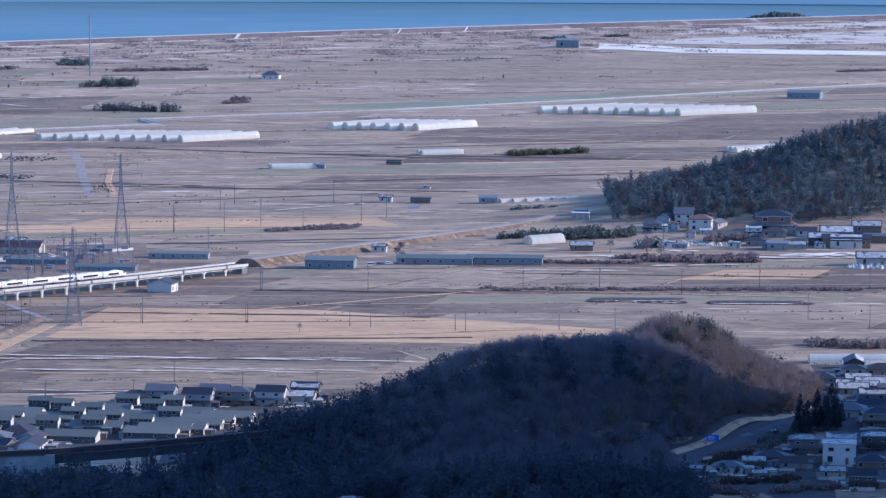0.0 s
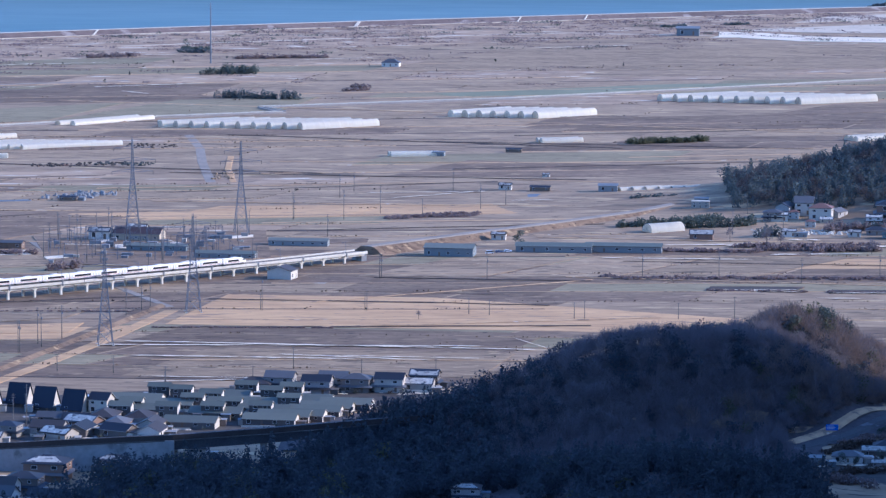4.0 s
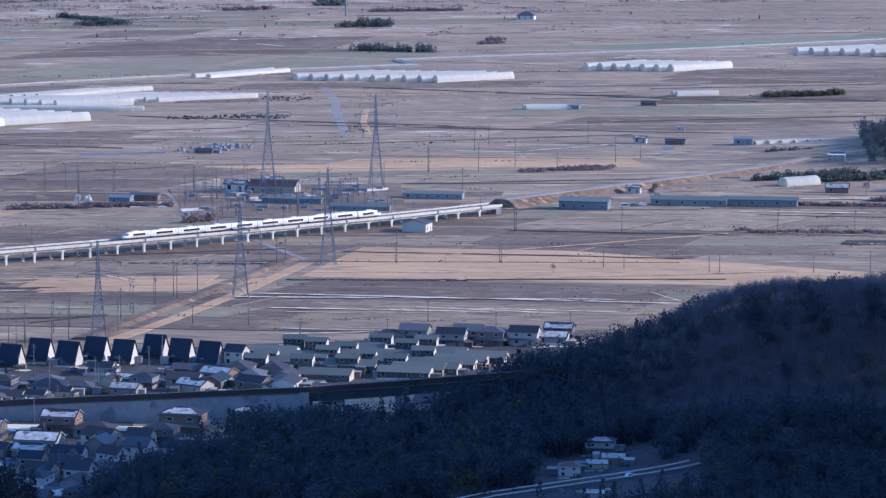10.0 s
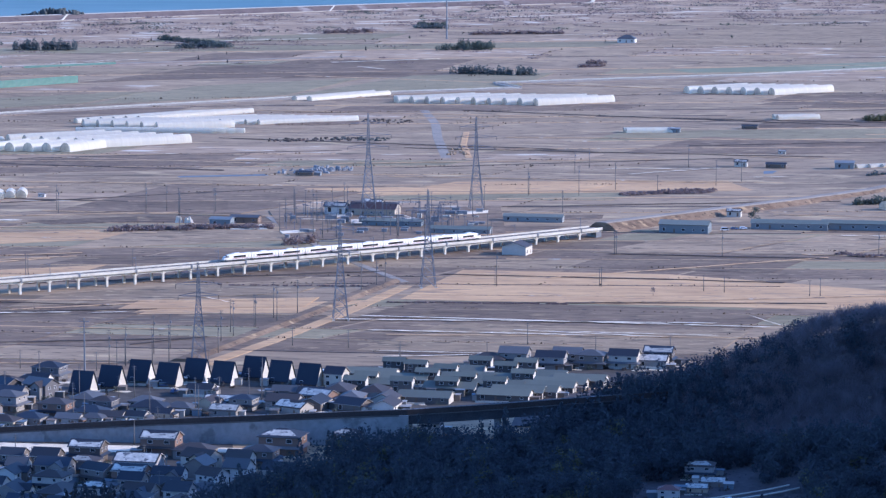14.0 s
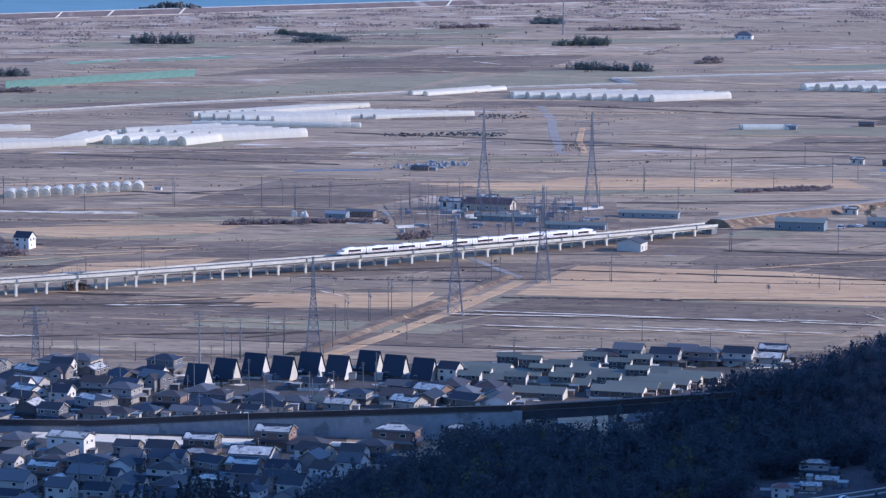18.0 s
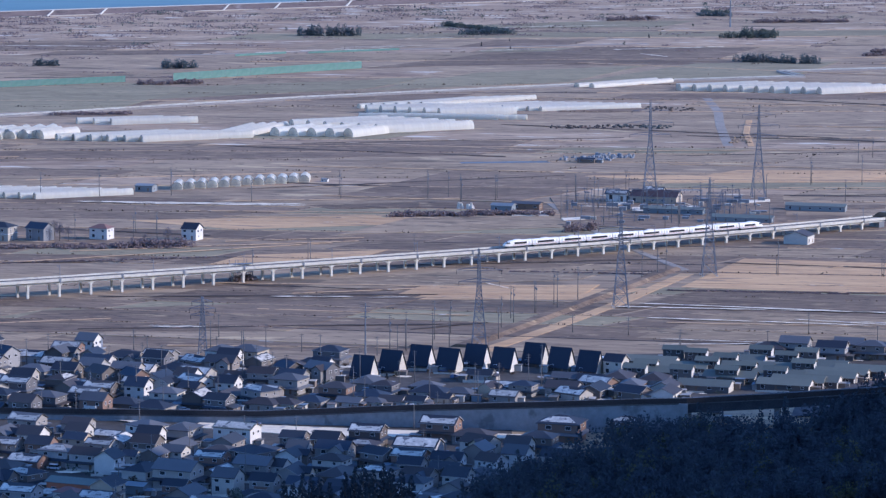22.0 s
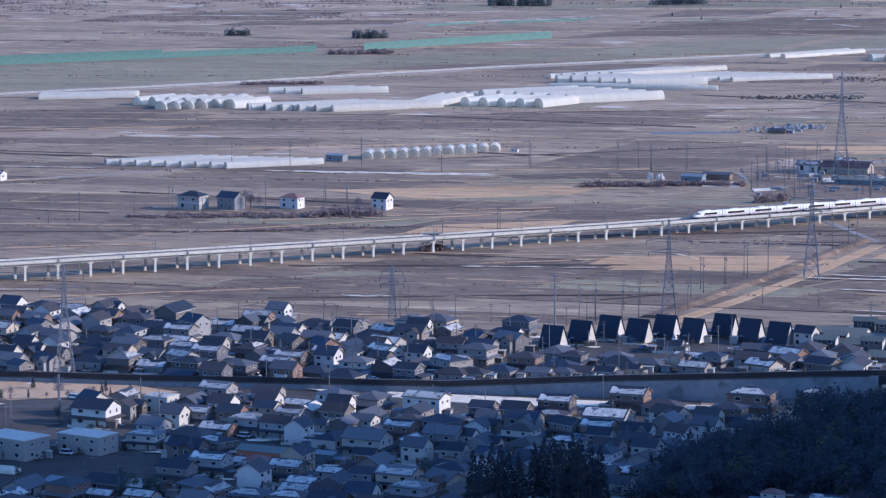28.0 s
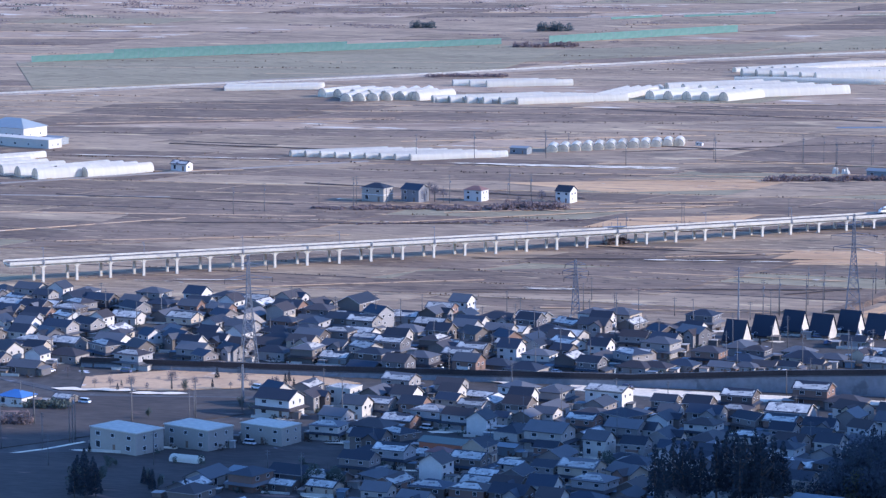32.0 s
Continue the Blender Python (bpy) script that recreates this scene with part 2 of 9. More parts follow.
TRAIN_WHITE = mat("train_white", (0.74, 0.71, 0.63), (0.8, 0.77, 0.69), 0.3, fine=0.5)
TRAIN_GREY = mat("train_underframe", (0.06, 0.06, 0.065), (0.12, 0.115, 0.11), 0.7)
TRAIN_GLASS = mat("train_window_glass", (0.012, 0.012, 0.016), (0.022, 0.022, 0.028), 0.35)
TRAIN_RED = mat("train_waist_stripe", (0.28, 0.06, 0.1), (0.34, 0.08, 0.12), 0.4)
BARK = mat("grey_bark", (0.07, 0.06, 0.052), (0.13, 0.11, 0.095), 0.95)
# both needle palettes carry a blue lift for haze in their colour
HAZE_NEEDLES = palette("haze_blue_needles", [(0.060, 0.070, 0.092), (0.063, 0.076, 0.095), (0.066, 0.082, 0.095), (0.060, 0.072, 0.090)], 0.8, per_island=True)
DARK_NEEDLES = palette("dark_haze_blue_needles", [(0.045, 0.053, 0.069), (0.048, 0.058, 0.072), (0.050, 0.061, 0.072), (0.045, 0.055, 0.068)], 0.8, per_island=True)
BROADLEAF = palette("evergreen_leaves", [(0.090, 0.114, 0.103), (0.103, 0.127, 0.108), (0.114, 0.135, 0.113), (0.085, 0.106, 0.097)], 0.7, per_island=True)
TWIGS = palette("bare_twigs", [(0.156, 0.144, 0.164), (0.168, 0.152, 0.170), (0.173, 0.156, 0.170), (0.148, 0.139, 0.160)], 0.9, per_island=True)
# leaf colours lifted and blued: distance haze is put into them
HAZY_LEAF = palette("haze_tinted_leaves", [(0.101, 0.126, 0.139), (0.110, 0.136, 0.140), (0.117, 0.143, 0.140)], 0.8, per_island=True)
HILL_TWIGS = palette("grey_brown_twigs", [(0.085, 0.075, 0.08), (0.095, 0.083, 0.085), (0.08, 0.073, 0.08)], 0.9, per_island=True)
RUSSET = palette("russet_twigs", [(0.19, 0.15, 0.14), (0.21, 0.165, 0.15), (0.17, 0.142, 0.138), (0.22, 0.172, 0.15)], 0.9, per_island=True)
THICKET = palette("mauve_brown_twigs", [(0.239, 0.184, 0.175), (0.276, 0.212, 0.193), (0.212, 0.172, 0.172)], 0.9, per_island=True)
WEEDS = palette("brown_weeds", [(0.098, 0.073, 0.060), (0.117, 0.086, 0.065), (0.078, 0.065, 0.058)], 0.9, per_island=True)
DRY_GRASS = palette("dry_grass", [(0.14, 0.105, 0.072), (0.17, 0.125, 0.085)], 0.9, per_island=True)
FLOOR = mat("forest_floor", (0.06, 0.055, 0.06), (0.1, 0.088, 0.09), 0.95, fine=0.5, coarse=0.05, space="World")
BAMBOO = palette("yellow_green_leaves", [(0.1, 0.105, 0.06), (0.125, 0.125, 0.075), (0.08, 0.092, 0.056)], 0.7, per_island=True)
for leafy in (HAZE_NEEDLES, DARK_NEEDLES, BROADLEAF, TWIGS, HAZY_LEAF, HILL_TWIGS, RUSSET, THICKET, WEEDS, DRY_GRASS, BAMBOO):
    # thin leaves and tangled twigs pass part of the light on
    n, l = leafy.node_tree.nodes, leafy.node_tree.links
    glow, both = n.new("ShaderNodeBsdfTranslucent"), n.new("ShaderNodeMixShader")
    l.new(n["Principled BSDF"].inputs["Base Color"].links[0].from_socket, glow.inputs["Color"])
    both.inputs[0].default_value = 0.45
    l.new(n["Principled BSDF"].outputs[0], both.inputs[1]), l.new(glow.outputs[0], both.inputs[2])
    l.new(both.outputs[0], n["Material Output"].inputs["Surface"])
SEA = mat("sea_water", (0.095, 0.175, 0.18), (0.15, 0.23, 0.228), 0.45, fine=0.02, coarse=0.003, space="World", stretch=(0.4, 1.6, 1), bump=0.05)

# Emission stands in for daylight on the far sea; no lamp there
SEA_GLOW = bpy.data.materials.new("far_sea_glow")
SEA_GLOW.use_nodes = True
SEA_GLOW.node_tree.nodes["Principled BSDF"].inputs["Base Color"].default_value = (0.05, 0.1, 0.15, 1)
SEA_GLOW.node_tree.nodes["Principled BSDF"].inputs["Emission Color"].default_value = (0.145, 0.23, 0.285, 1)
SEA_GLOW.node_tree.nodes["Principled BSDF"].inputs["Emission Strength"].default_value = 0.66


# ---- mesh building ----
class Shape:
    """Collects faces; mesh() turns them into one mesh."""

    def __init__(self):
        self.v, self.f = [], []

    def face(self, *pts):
        k = len(self.v)
        self.v += [tuple(p) for p in pts]
        self.f.append(tuple(range(k, k + len(pts))))
        return self

    def box(self, x0, y0, z0, x1, y1, z1):
        return self.hull([(x0, y0), (x1, y0), (x1, y1), (x0, y1)], z0, z1)

    def hull(self, outline, z0, z1, inset=0.0):
        """An upright prism over an outline (counter-clockwise); inset draws the top in."""
        k, n = len(self.v), len(outline)
        cx, cy = sum(p[0] for p in outline) / n, sum(p[1] for p in outline) / n
        top = [(cx + (x - cx) * (1 - inset), cy + (y - cy) * (1 - inset)) for x, y in outline]
        self.v += [(x, y, z0) for x, y in outline] + [(x, y, z1) for x, y in top]
        self.f += [tuple(range(k + n, k + 2 * n)), tuple(range(k + n - 1, k - 1, -1))]
        self.f += [(k + i, k + (i + 1) % n, k + n + (i + 1) % n, k + n + i) for i in range(n)]
        return self

    def beam(self, a, b, w, h=None, sides=4):
        """A bar from a to b, w thick at a and h at b."""
        a, b, h = Vector(a), Vector(b), w if h is None else h
        way = (b - a).normalized()
        p = way.orthogonal().normalized() if abs(way.z) < 0.9 else (Vector((1, 0, 0)) - way * way.x).normalized()
        q = way.cross(p)
        k = len(self.v)
        for end, r in ((a, w / 2), (b, h / 2)):
            for i in range(sides):
                t = 2 * math.pi * (i + 0.5) / sides
                self.v.append(tuple(end + (p * math.cos(t) + q * math.sin(t)) * r * (1.2 if sides == 4 else 1)))
        self.f += [(k + i, k + (i + 1) % sides, k + sides + (i + 1) % sides, k + sides + i) for i in range(sides)]
        self.f += [tuple(range(k + sides - 1, k - 1, -1)), tuple(range(k + sides, k + 2 * sides))]
        return self

    def sweep(self, path, section):
        """A section of (across, up) carried along a path of (x, y, z)."""
        k, n = len(self.v), len(section)
        for i, p in enumerate(path):
            a, b = path[max(i - 1, 0)], path[min(i + 1, len(path) - 1)]
            d = Vector((b[0] - a[0], b[1] - a[1])).normalized()
            self.v += [(p[0] + d.y * s, p[1] - d.x * s, p[2] + u) for s, u in section]
        for i in range(len(path) - 1):
            self.f += [(k + i * n + j, k + i * n + (j + 1) % n, k + (i + 1) * n + (j + 1) % n, k + (i + 1) * n + j) for j in range(n)]
        e = k + (len(path) - 1) * n
        self.f += [tuple(range(k, k + n)), tuple(range(e + n - 1, e - 1, -1))]
        return self

    def mesh(self, name, material, smooth=False):
        me = bpy.data.meshes.new(name)
        me.from_pydata(self.v, [], self.f)
        me.materials.append(material)
        if smooth:
            me.shade_smooth()
        me.update()
        return me


def part(name, shape, material, parent, label="", at=None, smooth=False):
    """Links a shape (or a mesh made before) as one mesh under a thing or a part."""
    me = shape.mesh(name, material, smooth) if isinstance(shape, Shape) else shape
    ob = new(name, me)
    ob.parent = parent
    if at is not None:
        ob.matrix_basis = at
    return tagged(ob, label)


def thing(name, label, category, m=None, group="", kind=""):
    ob = new(name)
    ob.empty_display_size = 0.5
    if m is not None:
        ob.matrix_basis = m
    return tagged(ob, label, category, group, kind)


def solid(name, shape, material, label, category, kind="structure", smooth=False, group=""):
    return tagged(new(name, shape.mesh(name, material, smooth)), label, category, group, kind)


# ---- kinds of things ----
def gable_roof(w, d, eave, rise, over=0.5, thick=0.24):
    """Two thick slopes with the ridge along x."""
    s = Shape()
    x0, x1 = -w / 2 - over, w / 2 + over
    y = d / 2 + over
    low = eave - rise * over / (d / 2)
    for sign in (-1, 1):
        a = [(x0, sign * y, low), (x1, sign * y, low), (x1, 0, eave + rise), (x0, 0, eave + rise)]
        b = [(px, py, pz + thick) for px, py, pz in a]
        s.face(*(b if sign < 0 else b[::-1])), s.face(*(a[::-1] if sign < 0 else a))
        for i in range(4):
            s.face(a[i], a[(i + 1) % 4], b[(i + 1) % 4], b[i])
    return s


def hip_roof(w, d, eave, rise, over=0.55, thick=0.22):
    s = Shape()
    x, y = w / 2 + over, d / 2 + over
    k = max(w / 2 - d / 2, 0.4)
    low = eave - 0.12
    base = [(-x, -y, low), (x, -y, low), (x, y, low), (-x, y, low)]
    up = [(px, py, low + thick) for px, py, _ in base]
    r0, r1 = (-k, 0, eave + rise), (k, 0, eave + rise)
    s.face(up[0], up[1], r1, r0), s.face(up[1], up[2], r1), s.face(up[2], up[3], r0, r1), s.face(up[3], up[0], r0)
    s.face(*base[::-1])
    for i in range(4):
        s.face(base[i], base[(i + 1) % 4], up[(i + 1) % 4], up[i])
    return s


def gable_walls(w, d, z0, eave, rise):
    s = Shape()
    for x in (-w / 2, w / 2):
        s.v += [(x, -d / 2, z0), (x, d / 2, z0), (x, d / 2, eave), (x, 0, eave + rise), (x, -d / 2, eave)]
    s.f = [(4, 3, 2, 1, 0), (5, 6, 7, 8, 9), (0, 5, 9, 4), (1, 2, 7, 6), (0, 1, 6, 5), (2, 3, 8, 7), (3, 4, 9, 8)]
    return s


PANES = {}


def window(parent, x, y, z, w, h, side):
    """A framed window on a wall: side 0 faces -y, 1 faces +x, 2 faces +y, 3 faces -x."""
    key = (round(w, 1), round(h, 1))
    if key not in PANES:
        f = Shape()
        ring = lambda e, y: [(-w / 2 - e, y, -h / 2 - e), (w / 2 + e, y, -h / 2 - e), (w / 2 + e, y, h / 2 + e), (-w / 2 - e, y, h / 2 + e)]
        f.v = ring(0.1, 0.02) + ring(0.1, -0.07) + ring(0.0, -0.07) + ring(0.0, -0.02)
        for k in (0, 4, 8):
            f.f += [(k + i, k + (i + 1) % 4, k + 4 + (i + 1) % 4, k + 4 + i) for i in range(4)]
        n = len(f.f)
        f.f.append((12, 13, 14, 15))
        PANES[key] = f.mesh("window", FRAME)
        PANES[key].materials.append(GLASS)
        for p in PANES[key].polygons[n:]:
            p.material_index = 1
    part("window", PANES[key], None, parent, at=pose(x, y, z, 0, 0, (0, 90, 180, 270)[side]))


def snow_on_slope(w, d, eave, rise, lift, cover, rng, sign=-1):
    """A ragged sheet of snow on one slope of a gable roof."""
    s, n = Shape(), 9
    cut, step = [], cover
    for i in range(n + 1):
        if rng.random() < 0.3:
            step = min(1, max(0.15, cover + rng.uniform(-0.3, 0.12)))
        cut.append(step)
    pt = lambda x, t: (x, sign * (d / 2 + 0.35) * (1 - t), eave - rise * 0.7 / d + (rise + rise * 0.7 / d) * t + lift)
    for i in range(n):
        xa, xb = -w / 2 + w * i / n, -w / 2 + w * (i + 1) / n
        q = [pt(xa, 0.06), pt(xb, 0.06), pt(xb, 0.06 + 0.9 * cut[i + 1]), pt(xa, 0.06 + 0.9 * cut[i])]
        s.face(*(q if sign < 0 else q[::-1]))
    return s


def roof_part(parent, shape, edges, roof_mat):
    """A roof whose outer edges are painted boards."""
    me = shape.mesh("roof", roof_mat)
    me.materials.append(TRIM)
    for i in edges if roof_mat is not BLACK_ROOF else ():
        me.polygons[i].material_index = 1
    part("roof", me, None, parent)


def house(label, w=10.0, d=8.0, storeys=2, rise=2.0, roof="gable", roof_mat=None, wall_mat=None, snow=0.0, wing=0.0, balcony=False, m=None, seed=0, group="", category="house", tall=2.85, band=False, skirt=0.0, sunny_gable_mat=None, cross=False):
    """A dwelling: wall, foundation, roof, windows, door, and what else it has."""
    rng = random.Random(seed)
    roof_mat, wall_mat = roof_mat or ROOFS, wall_mat or WALLS
    root = thing(category.replace(" ", "_"), label, category, m, group)
    eave = 0.45 + tall * storeys
    if roof == "gable":
        part("wall", gable_walls(w, d, -0.6, eave, rise), wall_mat, root)
        roof_part(root, gable_roof(w, d, eave, rise), (2, 3, 5, 8, 9, 11), roof_mat)
    elif roof == "hip":
        part("wall", Shape().box(-w / 2, -d / 2, -0.6, w / 2, d / 2, eave), wall_mat, root)
        roof_part(root, hip_roof(w, d, eave, rise), (5, 6, 7, 8), roof_mat)
    else:
        part("wall", Shape().box(-w / 2, -d / 2, -0.6, w / 2, d / 2, eave), wall_mat, root)
        s = Shape().box(-w / 2 - 0.25, -d / 2 - 0.25, eave, w / 2 + 0.25, d / 2 + 0.25, eave + 0.3)
        part("roof", s, roof_mat, root)
    for k in range(storeys):
        z = 0.45 + tall * k + 1.55
        n = max(2, int(w / 4.6)) if w < 30 else 6
        for i in range(n):
            x = -w / 2 + w * (i + 0.5) / n + rng.uniform(-0.3, 0.3)
            if k == 0 and i == 1:
                part("door", Shape().box(x - 0.5, -d / 2 - 0.06, 0.42, x + 0.5, -d / 2 + 0.05, 2.45), TIMBER, root)
            else:
                window(root, x, -d / 2, z, rng.choice((1.2, 1.6, 1.6)), rng.choice((1.0, 1.2)) if k or i else 1.8, 0)
        for i in range(1 if k == 0 and d < 10.5 else 2):
            window(root, w / 2, (-d / 5 if k or d >= 10.5 else -d / 9) + d / 2.4 * i, z, rng.choice((0.8, 1.2)), rng.choice((0.8, 1.1)), 1)
    # white plate on the sunward gable only: sunlight put into its colour
    if sunny_gable_mat:
        x = w / 2
        g = Shape()
        g.v = [(x + e, y, z) for e in (-0.02, 0.05) for y, z in ((-d / 2, -0.4), (d / 2, -0.4), (d / 2, eave), (0, eave + rise - 0.02), (-d / 2, eave))]
        g.f = [(5, 6, 7, 8, 9), (4, 3, 2, 1, 0)] + [(i, (i + 1) % 5, 5 + (i + 1) % 5, 5 + i) for i in range(5)]
        part("gable_end", g, sunny_gable_mat, root, "white plate that gives the gable its sunlit tone")
    if cross:
        # a gabled wing that comes forward
        way = pose(w * 0.2, -d / 2, 0, 0, 0, 90)
        part("front_wing", gable_walls(4.4, w * 0.42, -0.6, eave - 0.25, rise * 0.75), wall_mat, root, at=way)
        part("front_roof", gable_roof(4.4, w * 0.42, eave - 0.25, rise * 0.75, 0.4), roof_mat, root, at=way)
        window(root, w * 0.2, -d / 2 - 2.2, eave - 1.5, 1.6, 1.1, 0)
    if skirt:
        # a low roof round the ground floor
        k, z = skirt, 0.45 + tall
        ring = Shape()
        o = [(-w / 2 - k, -d / 2 - k, z - 0.55), (w / 2 + k, -d / 2 - k, z - 0.55), (w / 2 + k, d / 2 + k, z - 0.55), (-w / 2 - k, d / 2 + k, z - 0.55)]
        i_ = [(-w / 2, -d / 2, z + 0.1), (w / 2, -d / 2, z + 0.1), (w / 2, d / 2, z + 0.1), (-w / 2, d / 2, z + 0.1)]
        u = [(x, y, q - 0.14) for x, y, q in o]
        ring.v = o + i_ + u
        for a in range(4):
            b = (a + 1) % 4
            ring.f += [(a, b, 4 + b, 4 + a), (8 + a, 8 + b, b, a), (4 + a, 4 + b, 8 + b, 8 + a)]
        part("skirt_roof", ring, roof_mat, root)
    if band:
        part("floor_band", Shape().box(-w / 2 - 0.05, -d / 2 - 0.05, 0.45 + tall - 0.12, w / 2 + 0.05, d / 2 + 0.05, 0.45 + tall + 0.12), FRAME, root)
    if snow and roof == "gable":
        part("snow", snow_on_slope(w, d, eave, rise, 0.32, snow, rng), ROOF_SNOW, root, "patchy white snow")
    elif snow and roof == "flat":
        part("snow", Shape().box(-w / 2, -d / 2, eave + 0.3, w / 2 * (2 * snow - 1), d / 2, eave + 0.38), ROOF_SNOW, root, "thin white snow")
    elif snow:
        x, y, low = w / 2, d / 2, eave + 0.1
        k = max(w / 2 - d / 2, 0.4)
        t = snow
        s = Shape().face((-x, -y, low + 0.16), (x, -y, low + 0.16), (x + (k - x) * t, -y * (1 - t), low + rise * t + 0.18), (-x + (x - k) * t, -y * (1 - t), low + rise * t + 0.18))
        part("snow", s, ROOF_SNOW, root, "patchy white snow")
    if wing:
        x = w / 2 + wing / 2
        part("porch_wall", Shape().box(w / 2 - 0.02, -d / 2 + 0.6, 0, w / 2 + wing, d / 2 - 1.2, 2.7), wall_mat, root)
        s = Shape()
        a = [(w / 2, -d / 2 + 0.1, 3.5), (w / 2 + wing + 0.5, -d / 2 + 0.1, 2.7), (w / 2 + wing + 0.5, d / 2 - 0.7, 2.7), (w / 2, d / 2 - 0.7, 3.5)]
        s.face(*[(px, py, pz + 0.14) for px, py, pz in a]), s.face(*a[::-1])
        for i in range(4):
            p, q = a[i], a[(i + 1) % 4]
            s.face(p, q, (q[0], q[1], q[2] + 0.14), (p[0], p[1], p[2] + 0.14))
        part("porch_roof", s, roof_mat, root)
    if balcony:
        b = part("balcony", Shape().box(-w / 4, -d / 2 - 1.2, 0.45 + tall - 0.15, w / 4, -d / 2, 0.45 + tall), CONCRETE, root)
        r = Shape()
        r.box(-w / 4, -d / 2 - 1.2, 0.45 + tall, w / 4, -d / 2 - 1.12, 0.45 + tall + 1.0)
        r.box(-w / 4, -d / 2 - 1.12, 0.45 + tall, -w / 4 + 0.08, -d / 2, 0.45 + tall + 1.0)
        r.box(w / 4 - 0.08, -d / 2 - 1.12, 0.45 + tall, w / 4, -d / 2, 0.45 + tall + 1.0)
        part("railing", r, wall_mat, b)
    return root


def arch(w, h, n=10, lift=1.2):
    """The section of a film tunnel: short upright sides and a rounded top."""
    pts = [(-w / 2, 0.0)]
    for i in range(n + 1):
        t = math.pi * (1 - i / n)
        pts.append((w / 2 * math.cos(t), lift + (h - lift) * math.sin(t)))
    return pts + [(w / 2, 0.0)]


TUNNELS = {}


def greenhouse(x, y, turn, length, w=6.0, h=3.3, group="greenhouses"):
    """A film tunnel that starts at x, y and runs the given way (degrees from +x)."""
    key = (round(length), w, h)
    if key not in TUNNELS:
        L = key[0]
        sec = arch(w, h)
        cover = Shape()
        for i in range(len(sec) - 1):
            (a, za), (b, zb) = sec[i], sec[i + 1]
            cover.face((0, a, za), (L, a, za), (L, b, zb), (0, b, zb))
        # only the near end takes the shade-darkened film
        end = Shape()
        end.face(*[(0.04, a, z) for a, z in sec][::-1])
        cover.face(*[(L - 0.04, a, z) for a, z in sec])
        # the door's frame and bars of the end wall
        bar = Shape()
        for i in range(1, len(sec) - 2):
            bar.beam((-0.04, sec[i][0], sec[i][1]), (-0.04, sec[i + 1][0], sec[i + 1][1]), 0.16)
        bar.box(-0.06, -w / 2, 1.15, 0.02, w / 2, 1.25), bar.box(-0.06, -0.06, 2.0, 0.02, 0.06, h)
        TUNNELS[key] = (cover.mesh("cover", FILM, True), end.mesh("end_wall", SHADED_END_FILM), bar.mesh("end_frame", STEEL))
    c, e, br = TUNNELS[key]
    root = thing("greenhouse", "long white plastic film tunnel greenhouse on bare fields", "greenhouse", pose(x, y, 0, 0, 0, turn), group)
    part("cover", c, None, root)
    part("end_wall", e, None, root)
    part("end_frame", br, None, root)
    return root


def lattice_pylon(x, y, height, turn=0.0, base=None, arms=3, span=None, label="tall grey steel lattice power pylon in the fields"):
    root = thing("power_pylon", label, "pylon", pose(x, y, 0, 0, 0, turn), "power pylons")
    b = base or height * 0.15
    waist, span = height * 0.62, span or height * 0.2
    half = lambda z: (b / 2) * (1 - z / waist) + 0.9 * z / waist if z < waist else 0.9 - 0.5 * (z - waist) / (height - waist)
    corners = [(-1, -1), (1, -1), (1, 1), (-1, 1)]
    for cx, cy in corners:
        leg = Shape()
        leg.beam((cx * half(0), cy * half(0), 0), (cx * half(waist), cy * half(waist), waist), 0.38, 0.3)
        leg.beam((cx * half(waist), cy * half(waist), waist), (cx * 0.3, cy * 0.3, height), 0.3, 0.2)
        part("leg", leg, STEEL, root)
        part("footing", Shape().box(cx * b / 2 - 0.6, cy * b / 2 - 0.6, -0.5, cx * b / 2 + 0.6, cy * b / 2 + 0.6, 0.4), CONCRETE, root)
    z, k = 0.0, 0
    brace = Shape()
    while z < height * 0.97:
        step = max(1.6, half(z) * 1.7)
        t = min(z + step, height)
        for i in range(4):
            (ax, ay), (bx, by) = corners[i], corners[(i + 1) % 4]
            brace.beam((ax * half(z), ay * half(z), z), (bx * half(t), by * half(t), t), 0.16)
            brace.beam((bx * half(z), by * half(z), z), (ax * half(t), ay * half(t), t), 0.16)
            brace.beam((ax * half(t), ay * half(t), t), (bx * half(t), by * half(t), t), 0.16)
        z = t
    part("bracing", brace, STEEL, root)
    for i in range(arms):
        z = waist + (height - waist) * (0.12 + 0.3 * i)
        for sx in (-1, 1):
            a = Shape()
            tip = (sx * span * (1.0, 1.12, 0.9)[i % 3] / 1.0, 0, z + 0.3)
            for cy in (-1, 1):
                a.beam((sx * half(z), cy * half(z), z), tip, 0.16), a.beam((sx * half(z + 1.6), cy * half(z + 1.6), z + 1.6), tip, 0.14)
            ob = part("cross_arm", a, STEEL, root)
            part("insulator", Shape().beam((tip[0], 0, z + 0.3), (tip[0], 0, z - 1.6), 0.22), DARK_STEEL, ob)
    return root


POLES = {}


